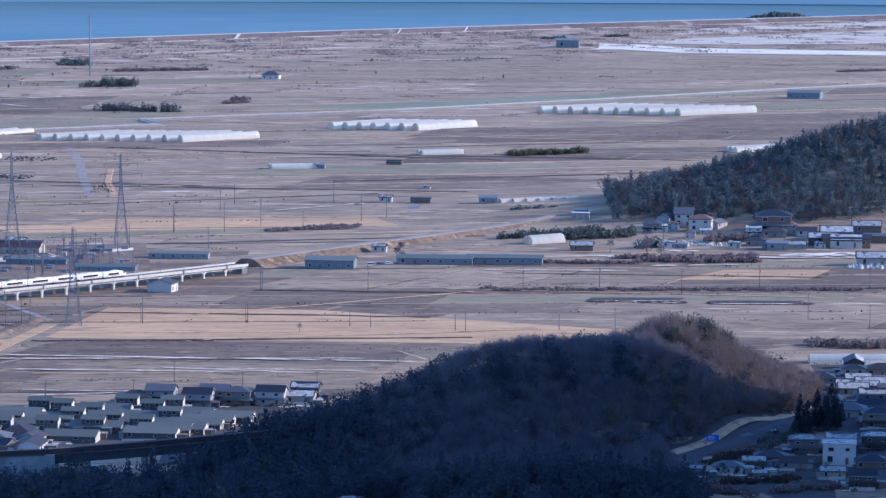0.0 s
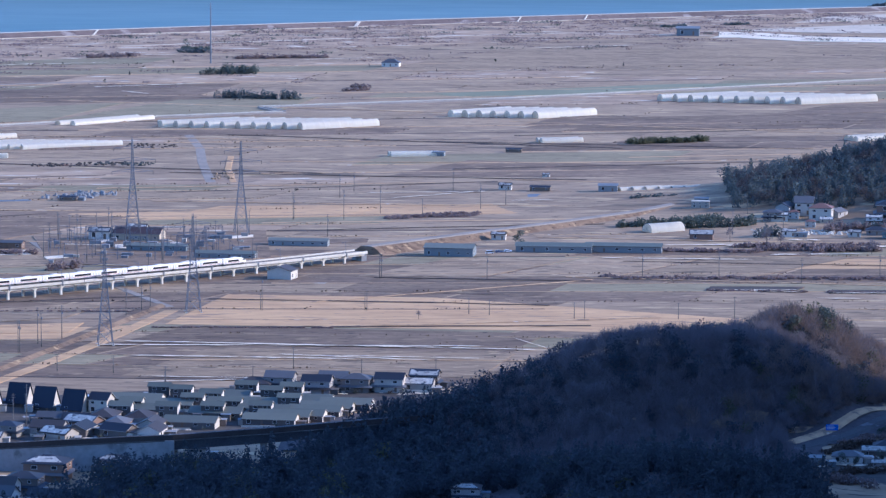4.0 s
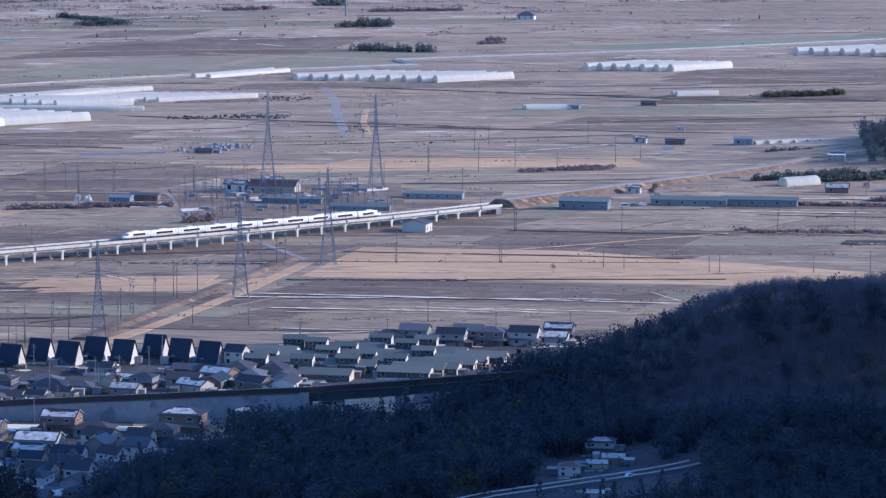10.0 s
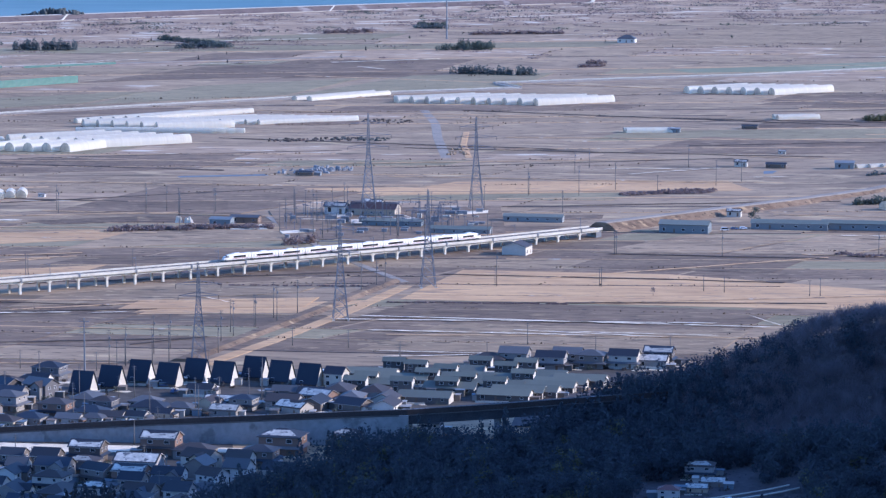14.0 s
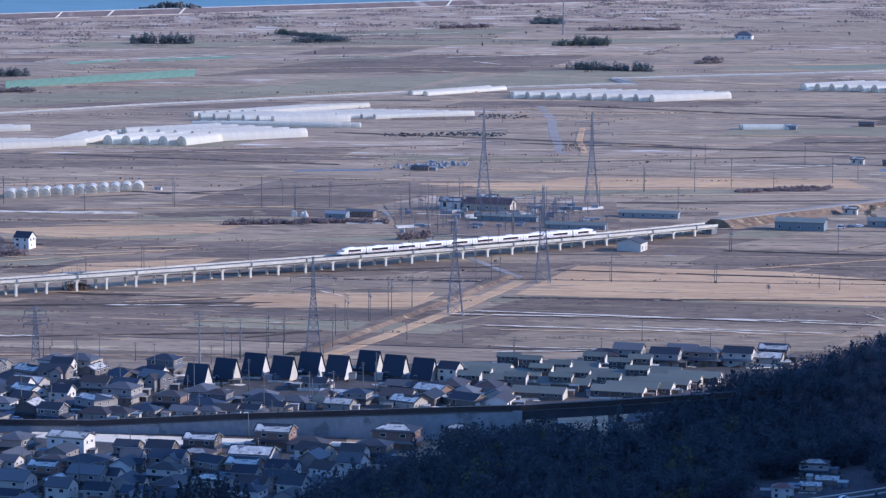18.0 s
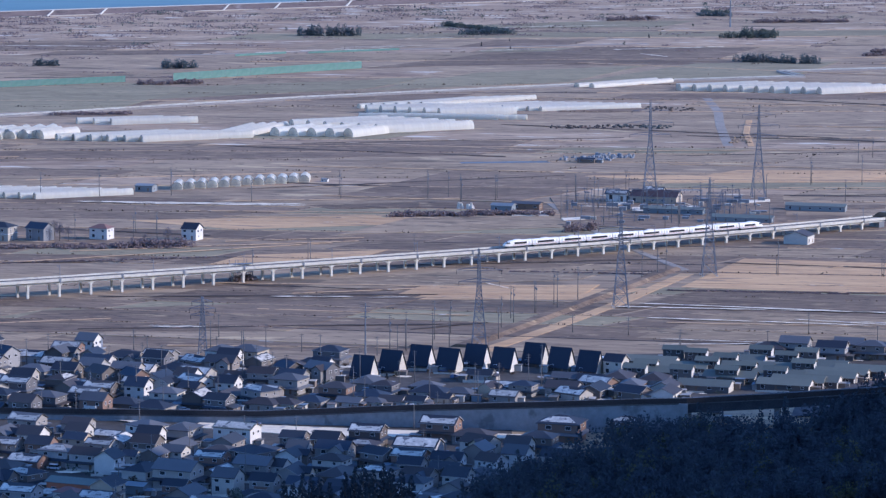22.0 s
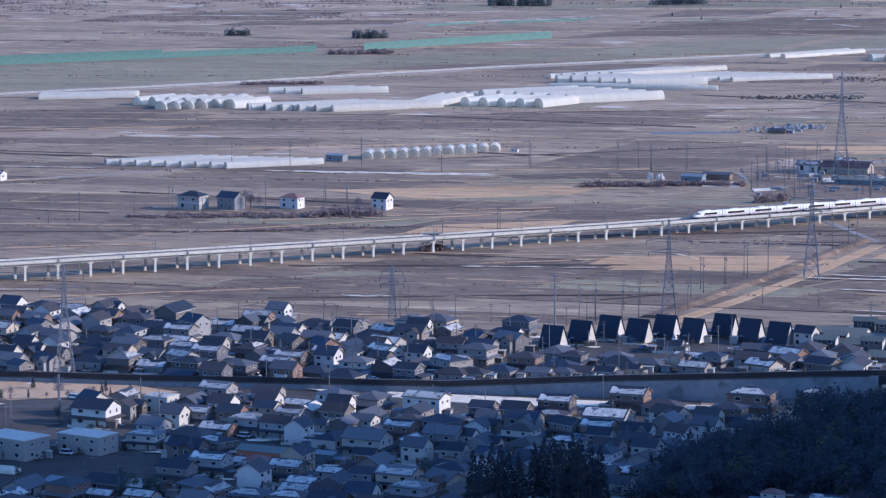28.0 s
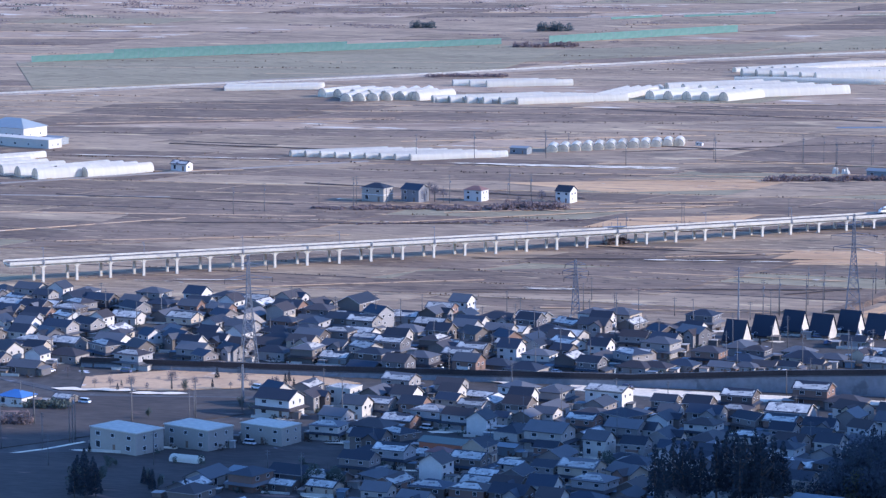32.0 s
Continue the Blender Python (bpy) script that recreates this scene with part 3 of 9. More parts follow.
def utility_pole(x, y, height=12.0, turn=0.0, bars=2, z=0.0, group="utility poles"):
    key = (round(height), bars)
    if key not in POLES:
        h = key[0]
        pole = Shape().beam((0, 0, -0.5), (0, 0, h), 0.42, 0.24, 8).mesh("pole", POLE, True)
        bar = Shape().box(-0.95, -0.06, -0.06, 0.95, 0.06, 0.06)
        ins = Shape()
        for k in (-0.8, -0.3, 0.3, 0.8):
            ins.beam((k, 0, 0.05), (k, 0, 0.32), 0.13)
        POLES[key] = (pole, bar.mesh("cross_bar", POLE), ins.mesh("insulators", CONCRETE), Shape().beam((0.38, 0, -0.55), (0.38, 0, 0.5), 0.46, 0.46, 8).mesh("transformer", STEEL))
    pole, bar, ins, tr = POLES[key]
    root = thing("utility_pole", "grey concrete utility pole with short cross bars", "utility pole", pose(x, y, z, 0, 0, turn), group)
    part("pole", pole, None, root)
    for k in range(min(bars, 2)):
        part("cross_bar", bar, None, root, at=pose(0, 0, key[0] - 0.5 - 0.9 * k))
    if bars > 2:
        part("transformer", tr, None, root, at=pose(0, 0, key[0] - 3.6))
    return root


# ---- trees ----
def clump(s, c, r, rng, n=1, flat=1.0, face=Vector((0, 0, 0))):
    """A few crossing leafy flakes round c, turned more or less to one side."""
    for _ in range(n):
        p = Vector((rng.gauss(0, 1), rng.gauss(0, 1), rng.gauss(0, 1) * flat)).normalized()
        p = (p + face).normalized()
        q = p.orthogonal().normalized()
        q = (q + p.cross(q) * rng.uniform(-1, 1)).normalized()
        u = p.cross(q)
        k = len(s.v)
        for j in range(4):
            t = 2 * math.pi * j / 4 + rng.uniform(-0.4, 0.4)
            e = r * rng.uniform(0.6, 1.25)
            v = Vector(c) + q * math.cos(t) * e + u * math.sin(t) * e * 0.8
            s.v.append(tuple(v))
        s.f.append((k, k + 1, k + 2, k + 3))


def conifer_crown(s, h, r, rng, at=(0, 0, 0), density=1.0, r_leaf=0.5, low=0.18):
    x, y, z = at
    layers = int(16 * density)
    for i in range(layers):
        t = i / layers
        lean = rng.uniform(0.75, 1.15)
        rr = r * (1 - t) ** 0.8 * lean + 0.15
        n = max(4, int(11 * density * (1 - t) + 3))
        for j in range(n):
            a = rng.uniform(0, 2 * math.pi)
            e = rr * rng.uniform(0.45, 1.0)
            clump(s, (x + math.cos(a) * e, y + math.sin(a) * e, z + h * (low + (1 - low) * t) - 0.25 * e), r_leaf * rng.uniform(0.8, 1.5), rng, 1, 0.5)


def broad_crown(s, h, r, rng, at=(0, 0, 0), n=90, r_leaf=0.55, low=0.35):
    x, y, z = at
    lobes = [(rng.uniform(-0.55, 0.55) * r, rng.uniform(-0.55, 0.55) * r, h * rng.uniform(low + 0.15, 0.85), r * rng.uniform(0.4, 0.7)) for _ in range(5)]
    for i in range(n):
        cx, cy, cz, cr = lobes[i % 5]
        d = Vector((rng.gauss(0, 1), rng.gauss(0, 1), rng.gauss(0, 0.8))).normalized() * cr * rng.uniform(0.6, 1.08)
        clump(s, (x + cx + d.x, y + cy + d.y, max(z + h * low * 0.7, z + cz + d.z)), r_leaf * rng.uniform(0.7, 1.4), rng, face=d.normalized() * 1.3 + Vector((0, 0, 0.3)))


def bare_crown(s, h, r, rng, at=(0, 0, 0), n=60, thick=0.05):
    """A dome of fine twigs that spread from the fork of the trunk."""
    x, y, z = at
    fork = Vector((x, y, z + h * 0.42))
    for i in range(n):
        a, e = rng.uniform(0, 2 * math.pi), rng.uniform(0.05, 1.0)
        way = Vector((math.cos(a) * (1 - e * e) ** 0.5 * r, math.sin(a) * (1 - e * e) ** 0.5 * r, e * h * 0.58))
        t = rng.uniform(0.3, 0.75)
        p, q = fork + way * t, fork + way * min(1.0, t + rng.uniform(0.2, 0.4))
        q += Vector((rng.gauss(0, 0.1) * r, rng.gauss(0, 0.1) * r, rng.uniform(0, 0.06) * h))
        side = Vector((rng.gauss(0, 1), rng.gauss(0, 1), rng.gauss(0, 0.5))).normalized() * thick * rng.uniform(0.6, 1.5)
        b = len(s.v)
        s.v += [tuple(p - side), tuple(p + side), tuple(q + side * 0.6), tuple(q - side * 0.6)]
        s.f.append((b, b + 1, b + 2, b + 3))


def trunk_shape(h, r, rng, limbs=5):
    s = Shape().beam((0, 0, -0.6), (0.1, 0.05, h * 0.6), r * 2, r * 1.1, 7).beam((0.1, 0.05, h * 0.6), (0, 0, h * 0.95), r * 1.1, r * 0.3, 6)
    for i in range(limbs):
        a, z = rng.uniform(0, 6.28), h * rng.uniform(0.35, 0.7)
        s.beam((0.05, 0, z), (math.cos(a) * h * 0.17, math.sin(a) * h * 0.17, z + h * 0.16), r * 0.7, r * 0.25, 5)
    return s


TREES = {}


def tree(kind, x, y, z, h, turn=0.0, label="", variant=0, group=""):
    """A single tree: trunk and crown; each kind has three shapes that its trees share."""
    key = (kind, variant % 3)
    if key not in TREES:
        rng = random.Random(repr(key))
        crown = Shape()
        if kind == "conifer":
            conifer_crown(crown, 12, 2.5, rng, density=2.6, r_leaf=0.28)
        elif kind == "pine":
            conifer_crown(crown, 12, 1.75, rng, density=2.2, r_leaf=0.24, low=0.3)
        elif kind == "bare":
            bare_crown(crown, 12, 4.0, rng, n=420, thick=0.035)
        elif kind == "russet":
            bare_crown(crown, 12, 3.6, rng, n=420, thick=0.045)
        elif kind == "bamboo":
            broad_crown(crown, 12, 2.6, rng, n=420, r_leaf=0.34, low=0.1)
        else:
            broad_crown(crown, 12, 4.2, rng, n=620, r_leaf=0.36, low=0.15)
        material = {"conifer": DARK_NEEDLES, "pine": DARK_NEEDLES, "bare": TWIGS, "russet": RUSSET, "bamboo": BAMBOO}.get(kind, BROADLEAF)
        TREES[key] = (trunk_shape(12, 0.24, rng, 6).mesh("trunk", BARK), crown.mesh("crown", material))
    tm, cm = TREES[key]
    what = {"conifer": "dark green conifer with a ragged pointed crown", "pine": "tall dark pine with a high narrow crown", "bare": "leafless grey-brown winter tree with fine twigs", "russet": "leafless russet-brown winter tree", "bamboo": "yellow-green bushy evergreen tree"}.get(kind, "dark evergreen broadleaf tree with a rounded crown")
    root = thing("tree", label or what, "tree", pose(x, y, z, 0, 0, turn) @ Matrix.Diagonal((h / 12, h / 12, h / 12, 1)), group)
    part("trunk", tm, None, root), part("crown", cm, None, root)
    return root


def shrubs(name, label, spots, material, rng, kind="stuff"):
    """Low bushes as one mass of leaves: spots of (x, y, radius, height)."""
    s = Shape()
    for x, y, r, h in spots:
        for _ in range(int(45 + r * h * 3.5)):
            a, e = rng.uniform(0, 6.28), r * math.sqrt(rng.random())
            clump(s, (x + math.cos(a) * e, y + math.sin(a) * e, h * rng.uniform(0.05, 1.0) * (1 - 0.45 * (e / r) ** 2)), rng.uniform(0.42, 0.85), rng)
    return solid(name, s, material, label, "bush", kind)


# ---- large structure ----
def mound(x, y, cx, cy, rx, ry, h, turn=0.0, p=2):
    c, s = math.cos(radians(turn)), math.sin(radians(turn))
    u, v = (c * (x - cx) + s * (y - cy)) / rx, (-s * (x - cx) + c * (y - cy)) / ry
    return h * math.exp(-1.6 * (abs(u) ** p + abs(v) ** p))


# ridge added out of view; its profile sets where the sun is blocked
SHADE_CREST = [(560, 0), (800, 250), (945, 330), (1258, 330), (1347, 212), (1405, 200), (1450, 192), (1476, 165), (1500, 158), (1542, 20), (1640, 0)]


def ridge_crest(y):
    """How high the unseen shading ridge east of the town stands, from south to north."""
    for (ya, a), (yb, b) in zip(SHADE_CREST, SHADE_CREST[1:]):
        if ya <= y < yb:
            t = (y - ya) / (yb - ya)
            return a + (b - a) * t * t * (3 - 2 * t)
    return 0.0


def height(x, y):
    """The lie of the land: the flat plain, the wooded hills, the hill on which the camera stands and an unseen ridge
    added for shade.
    """
    z = mound(x, y, 52, 1451, 70, 44, 29, 33, 3) + mound(x, y, 98, 1530, 55, 36, 26, 60) + mound(x, y, -4, 1404, 64, 50, 18) + mound(x, y, 40, 1285, 50, 40, 9)
    z += mound(x, y, 320, 2330, 190, 120, 52, 12)
    z += ridge_crest(y) * math.exp(-1.6 * abs((x - 400) / 150) ** 3)
    d = math.hypot(x, y)
    if d < 900:
        z += 242.3 * (1 - min(1, d / 880)) ** 1.25
    return z if z > 0.05 else 0.0


def inside(x, y, poly):
    hit = False
    for (xa, ya), (xb, yb) in zip(poly, poly[1:] + poly[:1]):
        if (ya > y) != (yb > y) and x < xa + (xb - xa) * (y - ya) / (yb - ya):
            hit = not hit
    return hit


def ground_sheet():
    xs = list(range(-3600, -900, 180)) + list(range(-900, 700, 16)) + list(range(700, 3700, 180))
    ys = list(range(-1500, 800, 100)) + list(range(800, 2600, 16)) + list(range(2600, 3400, 100))
    s = Shape()
    s.v = [(x, y, height(x, y)) for y in ys for x in xs]
    n = len(xs)
    s.f = [(j * n + i, j * n + i + 1, (j + 1) * n + i + 1, (j + 1) * n + i) for j in range(len(ys) - 1) for i in range(n - 1)]
    # beyond, the plain runs on to the curved shore
    k = len(s.v)
    cols = [-3600 + 100 * i for i in range(73)]
    for x in cols:
        s.v += [(x, 3300, 0.0), (x, max(3300.5, shore(x)), 0.0)]
    s.f += [(k + 2 * i, k + 2 * i + 2, k + 2 * i + 3, k + 2 * i + 1) for i in range(len(cols) - 1)]
    solid("ground", s, PLAIN, "wide flat plain of bare brown winter fields", "ground", smooth=True)


def shore(x):
    return COAST(max(-1500, min(700, x))) + (max(-1500, x) - x) * -0.9 * (x < -1500) + (x - 700) * 0.6 * (x > 700)


def coast():
    ground_sheet()
    xs = list(range(-2600, 1500, 60))
    path = [(x, shore(x), 0.0) for x in xs]
    path = [p for p in path if p[1] > 2000]
    w = thing("seawall", "long low seawall with a brown planted landward slope and pale crest", "seawall", kind="structure")
    part("slope", Shape().sweep(path, [(18, -0.4), (3, 4.6), (-3, 4.6), (-12, -0.4)]), SEAWALL, w, "reddish brown slope")
    part("crest", Shape().sweep([(x, y, z + 4.6) for x, y, z in path], [(1.6, -0.2), (1.6, 0.35), (-2.2, 0.6), (-2.2, -0.2)]), CONCRETE, w, "pale concrete crest")
    part("toe", Shape().sweep(path, [(23, -0.2), (23, 0.5), (18, 0.5), (18, -0.2)]), SAND, w, "pale gravel berm")
    # scrub belt behind the wall
    s = Shape().sweep([(x, y, 0.0) for x, y, z in path], [(330, -0.2), (330, 0.12), (27, 0.12), (27, -0.2)])
    solid("coastal_scrub", s, SCRUB, "reddish dry scrub land behind the seawall", "ground")
    # sea
    s = Shape()
    s.v = [(x, shore(x) - 12, -0.8) for x in xs] + [(x, 7000, -0.8) for x in xs]
    n = len(xs)
    s.f = [(i, i + 1, n + i + 1, n + i) for i in range(n - 1)]
    solid("water", s, SEA, "calm blue sea", "water")
    # upright sheet added beyond the water, glowing in the sea's colour
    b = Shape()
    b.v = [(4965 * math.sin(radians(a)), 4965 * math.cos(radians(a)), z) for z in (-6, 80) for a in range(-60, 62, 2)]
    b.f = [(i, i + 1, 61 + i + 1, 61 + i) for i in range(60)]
    solid("backdrop", b, SEA_GLOW, "glowing upright sheet coloured like the far blue sea", "backdrop")


def coastal_thickets():
    """Low dry thickets and young pines scattered over the land behind the seawall."""
    for name, label, material, n, lo, hi, seed in (("dry_thicket", "scattered dry brown coastal thickets", THICKET, 620, 1.2, 3.0, 21), ("pine_thicket", "scattered dark young coastal pines", BROADLEAF, 130, 1.4, 3.2, 22), ("dark_thicket", "low dark weeds in lines over the plain", THICKET, 260, 0.6, 1.4, 23)):
        rng, s = random.Random(seed), Shape()
        for _ in range(n):
            x = rng.uniform(-1500, 600)
            y = shore(x) - rng.uniform(40, 620 if seed < 23 else 1100) * rng.uniform(0.3, 1)
            L, h = rng.uniform(3, 26), rng.uniform(lo, hi)
            for _ in range(int(14 + L * 3.2)):
                clump(s, (x + rng.gauss(0, L * 0.5), y + rng.uniform(-6, 6), h * rng.uniform(0.1, 0.9)), rng.uniform(0.45, 1.0), rng)
        solid(name, s, material, label, "thicket", "stuff")


def sea_ramp(x):
    y, d = shore(x), shore(x + 1) - shore(x - 1)
    root = thing("sea_ramp", "pale concrete ramp over the seawall", "ramp", pose(x, y, 0, 0, 0, math.degrees(math.atan2(d, 2))), "seawall ramps")
    s = Shape()
    for a in (-4,):
        k = [(a, -20, 0.3), (a + 1.6, -20, 0.3), (a + 17, -3, 5.2), (a + 15.4, -3, 5.2)]
        s.face(*k), s.face(*[(x_, y_, z_ - 1.2) for x_, y_, z_ in k[::-1]])
        for i in range(4):
            p, q = k[i], k[(i + 1) % 4]
            s.face((p[0], p[1], p[2] - 1.2), (q[0], q[1], q[2] - 1.2), q, p)
    part("ramp_wall", s, CONCRETE, root)


def rocks(x, y, w, h):
    rng, s = random.Random(int(x)), Shape()
    for _ in range(260):
        a, t = rng.uniform(-1, 1), rng.gauss(0, 4)
        r = rng.uniform(1.2, 3.2)
        top = h * (1 - abs(a) ** 1.4) * rng.uniform(0.2, 0.75)
        c = (x + a * w / 2, y + a * w * 0.12 + t)
        s.hull([(c[0] + r * math.cos(k * 1.05 + a) * rng.uniform(0.7, 1.2), c[1] + r * math.sin(k * 1.05 + a)) for k in range(6)], -1.2, top + r, 0.5)
    solid("rocks", s, ROCK, "dark headland of heaped armour rocks by the sea", "rocks", "stuff")


FIELDS = []


def field(corners, material, lift=0.12):
    if lift > 0.1:
        lift += 0.004 * len(FIELDS)
        FIELDS.append(lift)
    a = sum(corners[i][0] * corners[(i + 1) % len(corners)][1] - corners[(i + 1) % len(corners)][0] * corners[i][1] for i in range(len(corners)))
    s = Shape().hull(corners if a > 0 else corners[::-1], -0.3, lift)
    solid("field", s, material, {"STRAW": "pale straw-coloured field", "SOIL": "dark ploughed field"}.get(material.name, "bare winter field of " + material.name.replace("_", " ")), "field")


def road_strip(path, width, material, label, lift=0.25, rails=False, follow=False, dash=0.74):
    fine = []
    for i in range(len(path) - 1):
        for k in range(8):
            t = k / 8
            fine.append((path[i][0] + (path[i + 1][0] - path[i][0]) * t, path[i][1] + (path[i + 1][1] - path[i][1]) * t, 0.0))
    fine.append((*path[-1], 0.0))
    if follow:
        fine = [(x, y, height(x, y)) for x, y, z in fine]
    w = width / 2
    ob = solid("road", Shape().sweep(fine, [(w + 2 * lift, -0.2), (w, lift), (-w, lift), (-w - 2 * lift, -0.2)]), material, label, "road")
    if rails:
        r = Shape()
        for (xa, ya, za), (xb, yb, zb) in zip(fine, fine[1:]):
            L = math.hypot(xb - xa, yb - ya)
            n = max(1, int(L / 8))
            for side in (w - 0.3, -w + 0.3):
                ox, oy = (yb - ya) / L * side, -(xb - xa) / L * side
                for i in range(n):
                    a, b = i / n, (i + dash) / n
                    r.beam((xa + (xb - xa) * a + ox, ya + (yb - ya) * a + oy, za + lift + 0.55), (xa + (xb - xa) * b + ox, ya + (yb - ya) * b + oy, zb + lift + 0.55), 0.5)
        part("guard_rail", r, CONCRETE, ob, "pale guard rail")


def dike(path, width, h, material, label):
    fine = [(x, y, 0.0) for x, y in path]
    solid("embankment", Shape().sweep(fine, [(width * 0.5 + h, -0.3), (width * 0.26, h), (-width * 0.26, h), (-width * 0.5 - h, -0.3)]), material, label, "embankment")


def rail_bank(path):
    """The bank on which the railway comes down from the viaduct: path of (x, y, height)."""
    root = thing("railway_bank", "railway embankment covered in dry grass", "embankment", kind="structure")
    bank, bed = Shape(), Shape()
    for i, (x, y, h) in enumerate(path):
        (xa, ya, _), (xb, yb, _) = path[max(i - 1, 0)], path[min(i + 1, len(path) - 1)]
        d = Vector((yb - ya, xa - xb)).normalized()
        for shape, row in ((bank, ((4.6 + 1.6 * h, -0.3), (4.6, h), (-4.6, h), (-4.6 - 1.6 * h, -0.3))), (bed, ((3.6, h - 0.1), (3.0, h + 0.4), (-3.0, h + 0.4), (-3.6, h - 0.1)))):
            shape.v += [(x + d.x * a, y + d.y * a, z) for a, z in row]
    for shape in (bank, bed):
        for i in range(len(path) - 1):
            shape.f += [(4 * i + j, 4 * i + j + 1, 4 * i + j + 5, 4 * i + j + 4) for j in range(3)]
        shape.f += [(3, 2, 1, 0)]
    part("slope", bank, SOIL, root)
    part("ballast", bed, GRAVEL, root, "grey stone ballast")


def bank_line(x0, y0, x1, y1, w, material, label):
    """A ragged grassy line between fields, wider here and thinner there."""
    rng, s = random.Random(int(x0 * 3 + y0 * 7)), Shape()
    n = max(8, int(math.hypot(x1 - x0, y1 - y0) / 7))
    row, off = [], 0.0
    for i in range(n + 1):
        t = i / n
        off = off * 0.8 + rng.gauss(0, 0.35)
        a = w * max(0.12, rng.gauss(0.5, 0.22))
        row.append((x0 + (x1 - x0) * t, y0 + (y1 - y0) * t + off, a))
    for (xa, ya, a), (xb, yb, b) in zip(row, row[1:]):
        s.face((xa, ya - a, 0.3), (xb, yb - b, 0.3), (xb, yb, 0.55), (xa, ya, 0.55)), s.face((xa, ya, 0.55), (xb, yb, 0.55), (xb, yb + b, 0.3), (xa, ya + a, 0.3))
    solid("field_bank", s, material, label, "field bank", group="field banks")


def snow_strip(x0, y0, x1, y1, w):
    """A ragged line of old snow along a bank."""
    rng, s = random.Random(int(x0 * 7 + y0)), Shape()
    L = math.hypot(x1 - x0, y1 - y0)
    n = max(6, int(L / 4))
    ux, uy = (x1 - x0) / L, (y1 - y0) / L
    k = 0
    row = []
    for i in range(n + 1):
        a = 0.32 * w * max(0.0, rng.gauss(0.9, 0.4)) * (0 if i in (0, n) else 1)
        m = rng.uniform(-0.15, 0.15) * w
        c = (x0 + (x1 - x0) * i / n, y0 + (y1 - y0) * i / n)
        row.append(((c[0] - uy * (m + a), c[1] + ux * (m + a)), (c[0] - uy * (m - a), c[1] + ux * (m - a))))
    for (a, b), (c, d) in zip(row, row[1:]):
        s.face((*b, 0.62), (*d, 0.62), (*c, 0.62), (*a, 0.62))
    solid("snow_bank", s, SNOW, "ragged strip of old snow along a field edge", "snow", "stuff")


def paddies():
    """The patchwork of fields: long strips with low banks and ditches between them."""
    rng = random.Random(4)
    kinds = [SOIL, SOIL, SOIL, SOIL, SOIL, SOIL, STUBBLE, STUBBLE, PLAIN, MEADOW]
    # lighter mix for far blocks: aerial haze is put into their colours
    hazy_kinds = [SOIL, SOIL, STUBBLE, STUBBLE, STUBBLE, PLAIN, PLAIN, SCRUB, SCRUB, MEADOW]
    ditches, weeds, pale_weeds = Shape(), Shape(), Shape()
    for block, (y0, y1, turn, step) in enumerate([(1440, 1730, -3, 30), (1732, 2060, 3, 34), (2062, 2480, 7, 44), (2482, 3000, 11, 60), (3002, 3600, 15, 80)]):
        c, s_ = math.cos(radians(turn)), math.sin(radians(turn))
        y = y0 - 200
        while y < y1 + 200:
            d = step * rng.uniform(0.6, 1.4)
            x = -1300 + rng.uniform(0, 200)
            while x < 560:
                w = rng.uniform(90, 240)
                q = [(x, y), (x + w, y), (x + w, y + d), (x, y + d)]
                q = [(a * c - (b - y0) * s_, y0 + a * s_ + (b - y0) * c) for a, b in q]
                ok = all(y0 <= b <= y1 and b < shore(a) - 120 and height(a, b) < 0.3 and b > 1440 and not inside(a, b, TOWN) for a, b in q)
                if ok and rng.random() < 0.94:
                    # the side edges run askew to the rows
                    q[2], q[3] = (q[2][0] + 0.5 * d, q[2][1]), (q[3][0] + 0.5 * d, q[3][1])
                    g = [(q[0][0] + 1.2, q[0][1] + 1.2), (q[1][0] - 1.2, q[1][1] + 1.2), (q[2][0] - 1.2, q[2][1] - 1.2), (q[3][0] + 1.2, q[3][1] - 1.2)]
                    field(g, rng.choice(kinds if block < 2 else hazy_kinds), 0.06)
                    mid = [(q[0][0], q[0][1], 0.0), ((q[0][0] + q[1][0]) / 2, (q[0][1] + q[1][1]) / 2 + rng.uniform(-1, 1), 0.0), (q[1][0], q[1][1], 0.0)]
                    k, f = rng.random(), 0.6 * (y / 1700) ** 1.5
                    if k < 0.45:
                        solid("field_bank", Shape().sweep(mid, [(0.9 * f, -0.1), (0.6 * f, 0.3), (-0.6 * f, 0.3), (-0.9 * f, -0.1)]), PARK, "low straw-coloured bank between bare fields", "field bank", group="field banks")
                    elif k < 0.62:
                        ditches.sweep(mid, [(0.65 * f, -0.1), (0.6 * f, 0.3), (-0.6 * f, 0.3), (-0.65 * f, -0.1)])
                    # ragged weeds along the near and side edges
                    for (ax, ay), (bx, by), share in ((q[0], q[1], 0.8), (q[1], q[2], 0.35)):
                        m, which = int(math.hypot(bx - ax, by - ay) / 1.5 / f ** 0.5), weeds if rng.random() < 0.55 else pale_weeds
                        thin, drift = (0 if rng.random() < 0.55 else rng.uniform(0.5, 1.1) * share), rng.uniform(0, 9)
                        for i in range(m):
                            if rng.random() < thin * (0.55 + 0.45 * math.sin(drift + i * 0.17)):
                                t = i / m + rng.uniform(0, 1 / m)
                                clump(which, (ax + (bx - ax) * t, ay + (by - ay) * t + rng.gauss(0, 0.5), rng.uniform(0.15, 0.6)), rng.uniform(0.4, 0.95) * f ** 0.5, rng, 1, 0.4)
                x += w
            y += d
    solid("weeds", weeds, WEEDS, "ragged brown weeds along field edges", "weeds", "stuff")
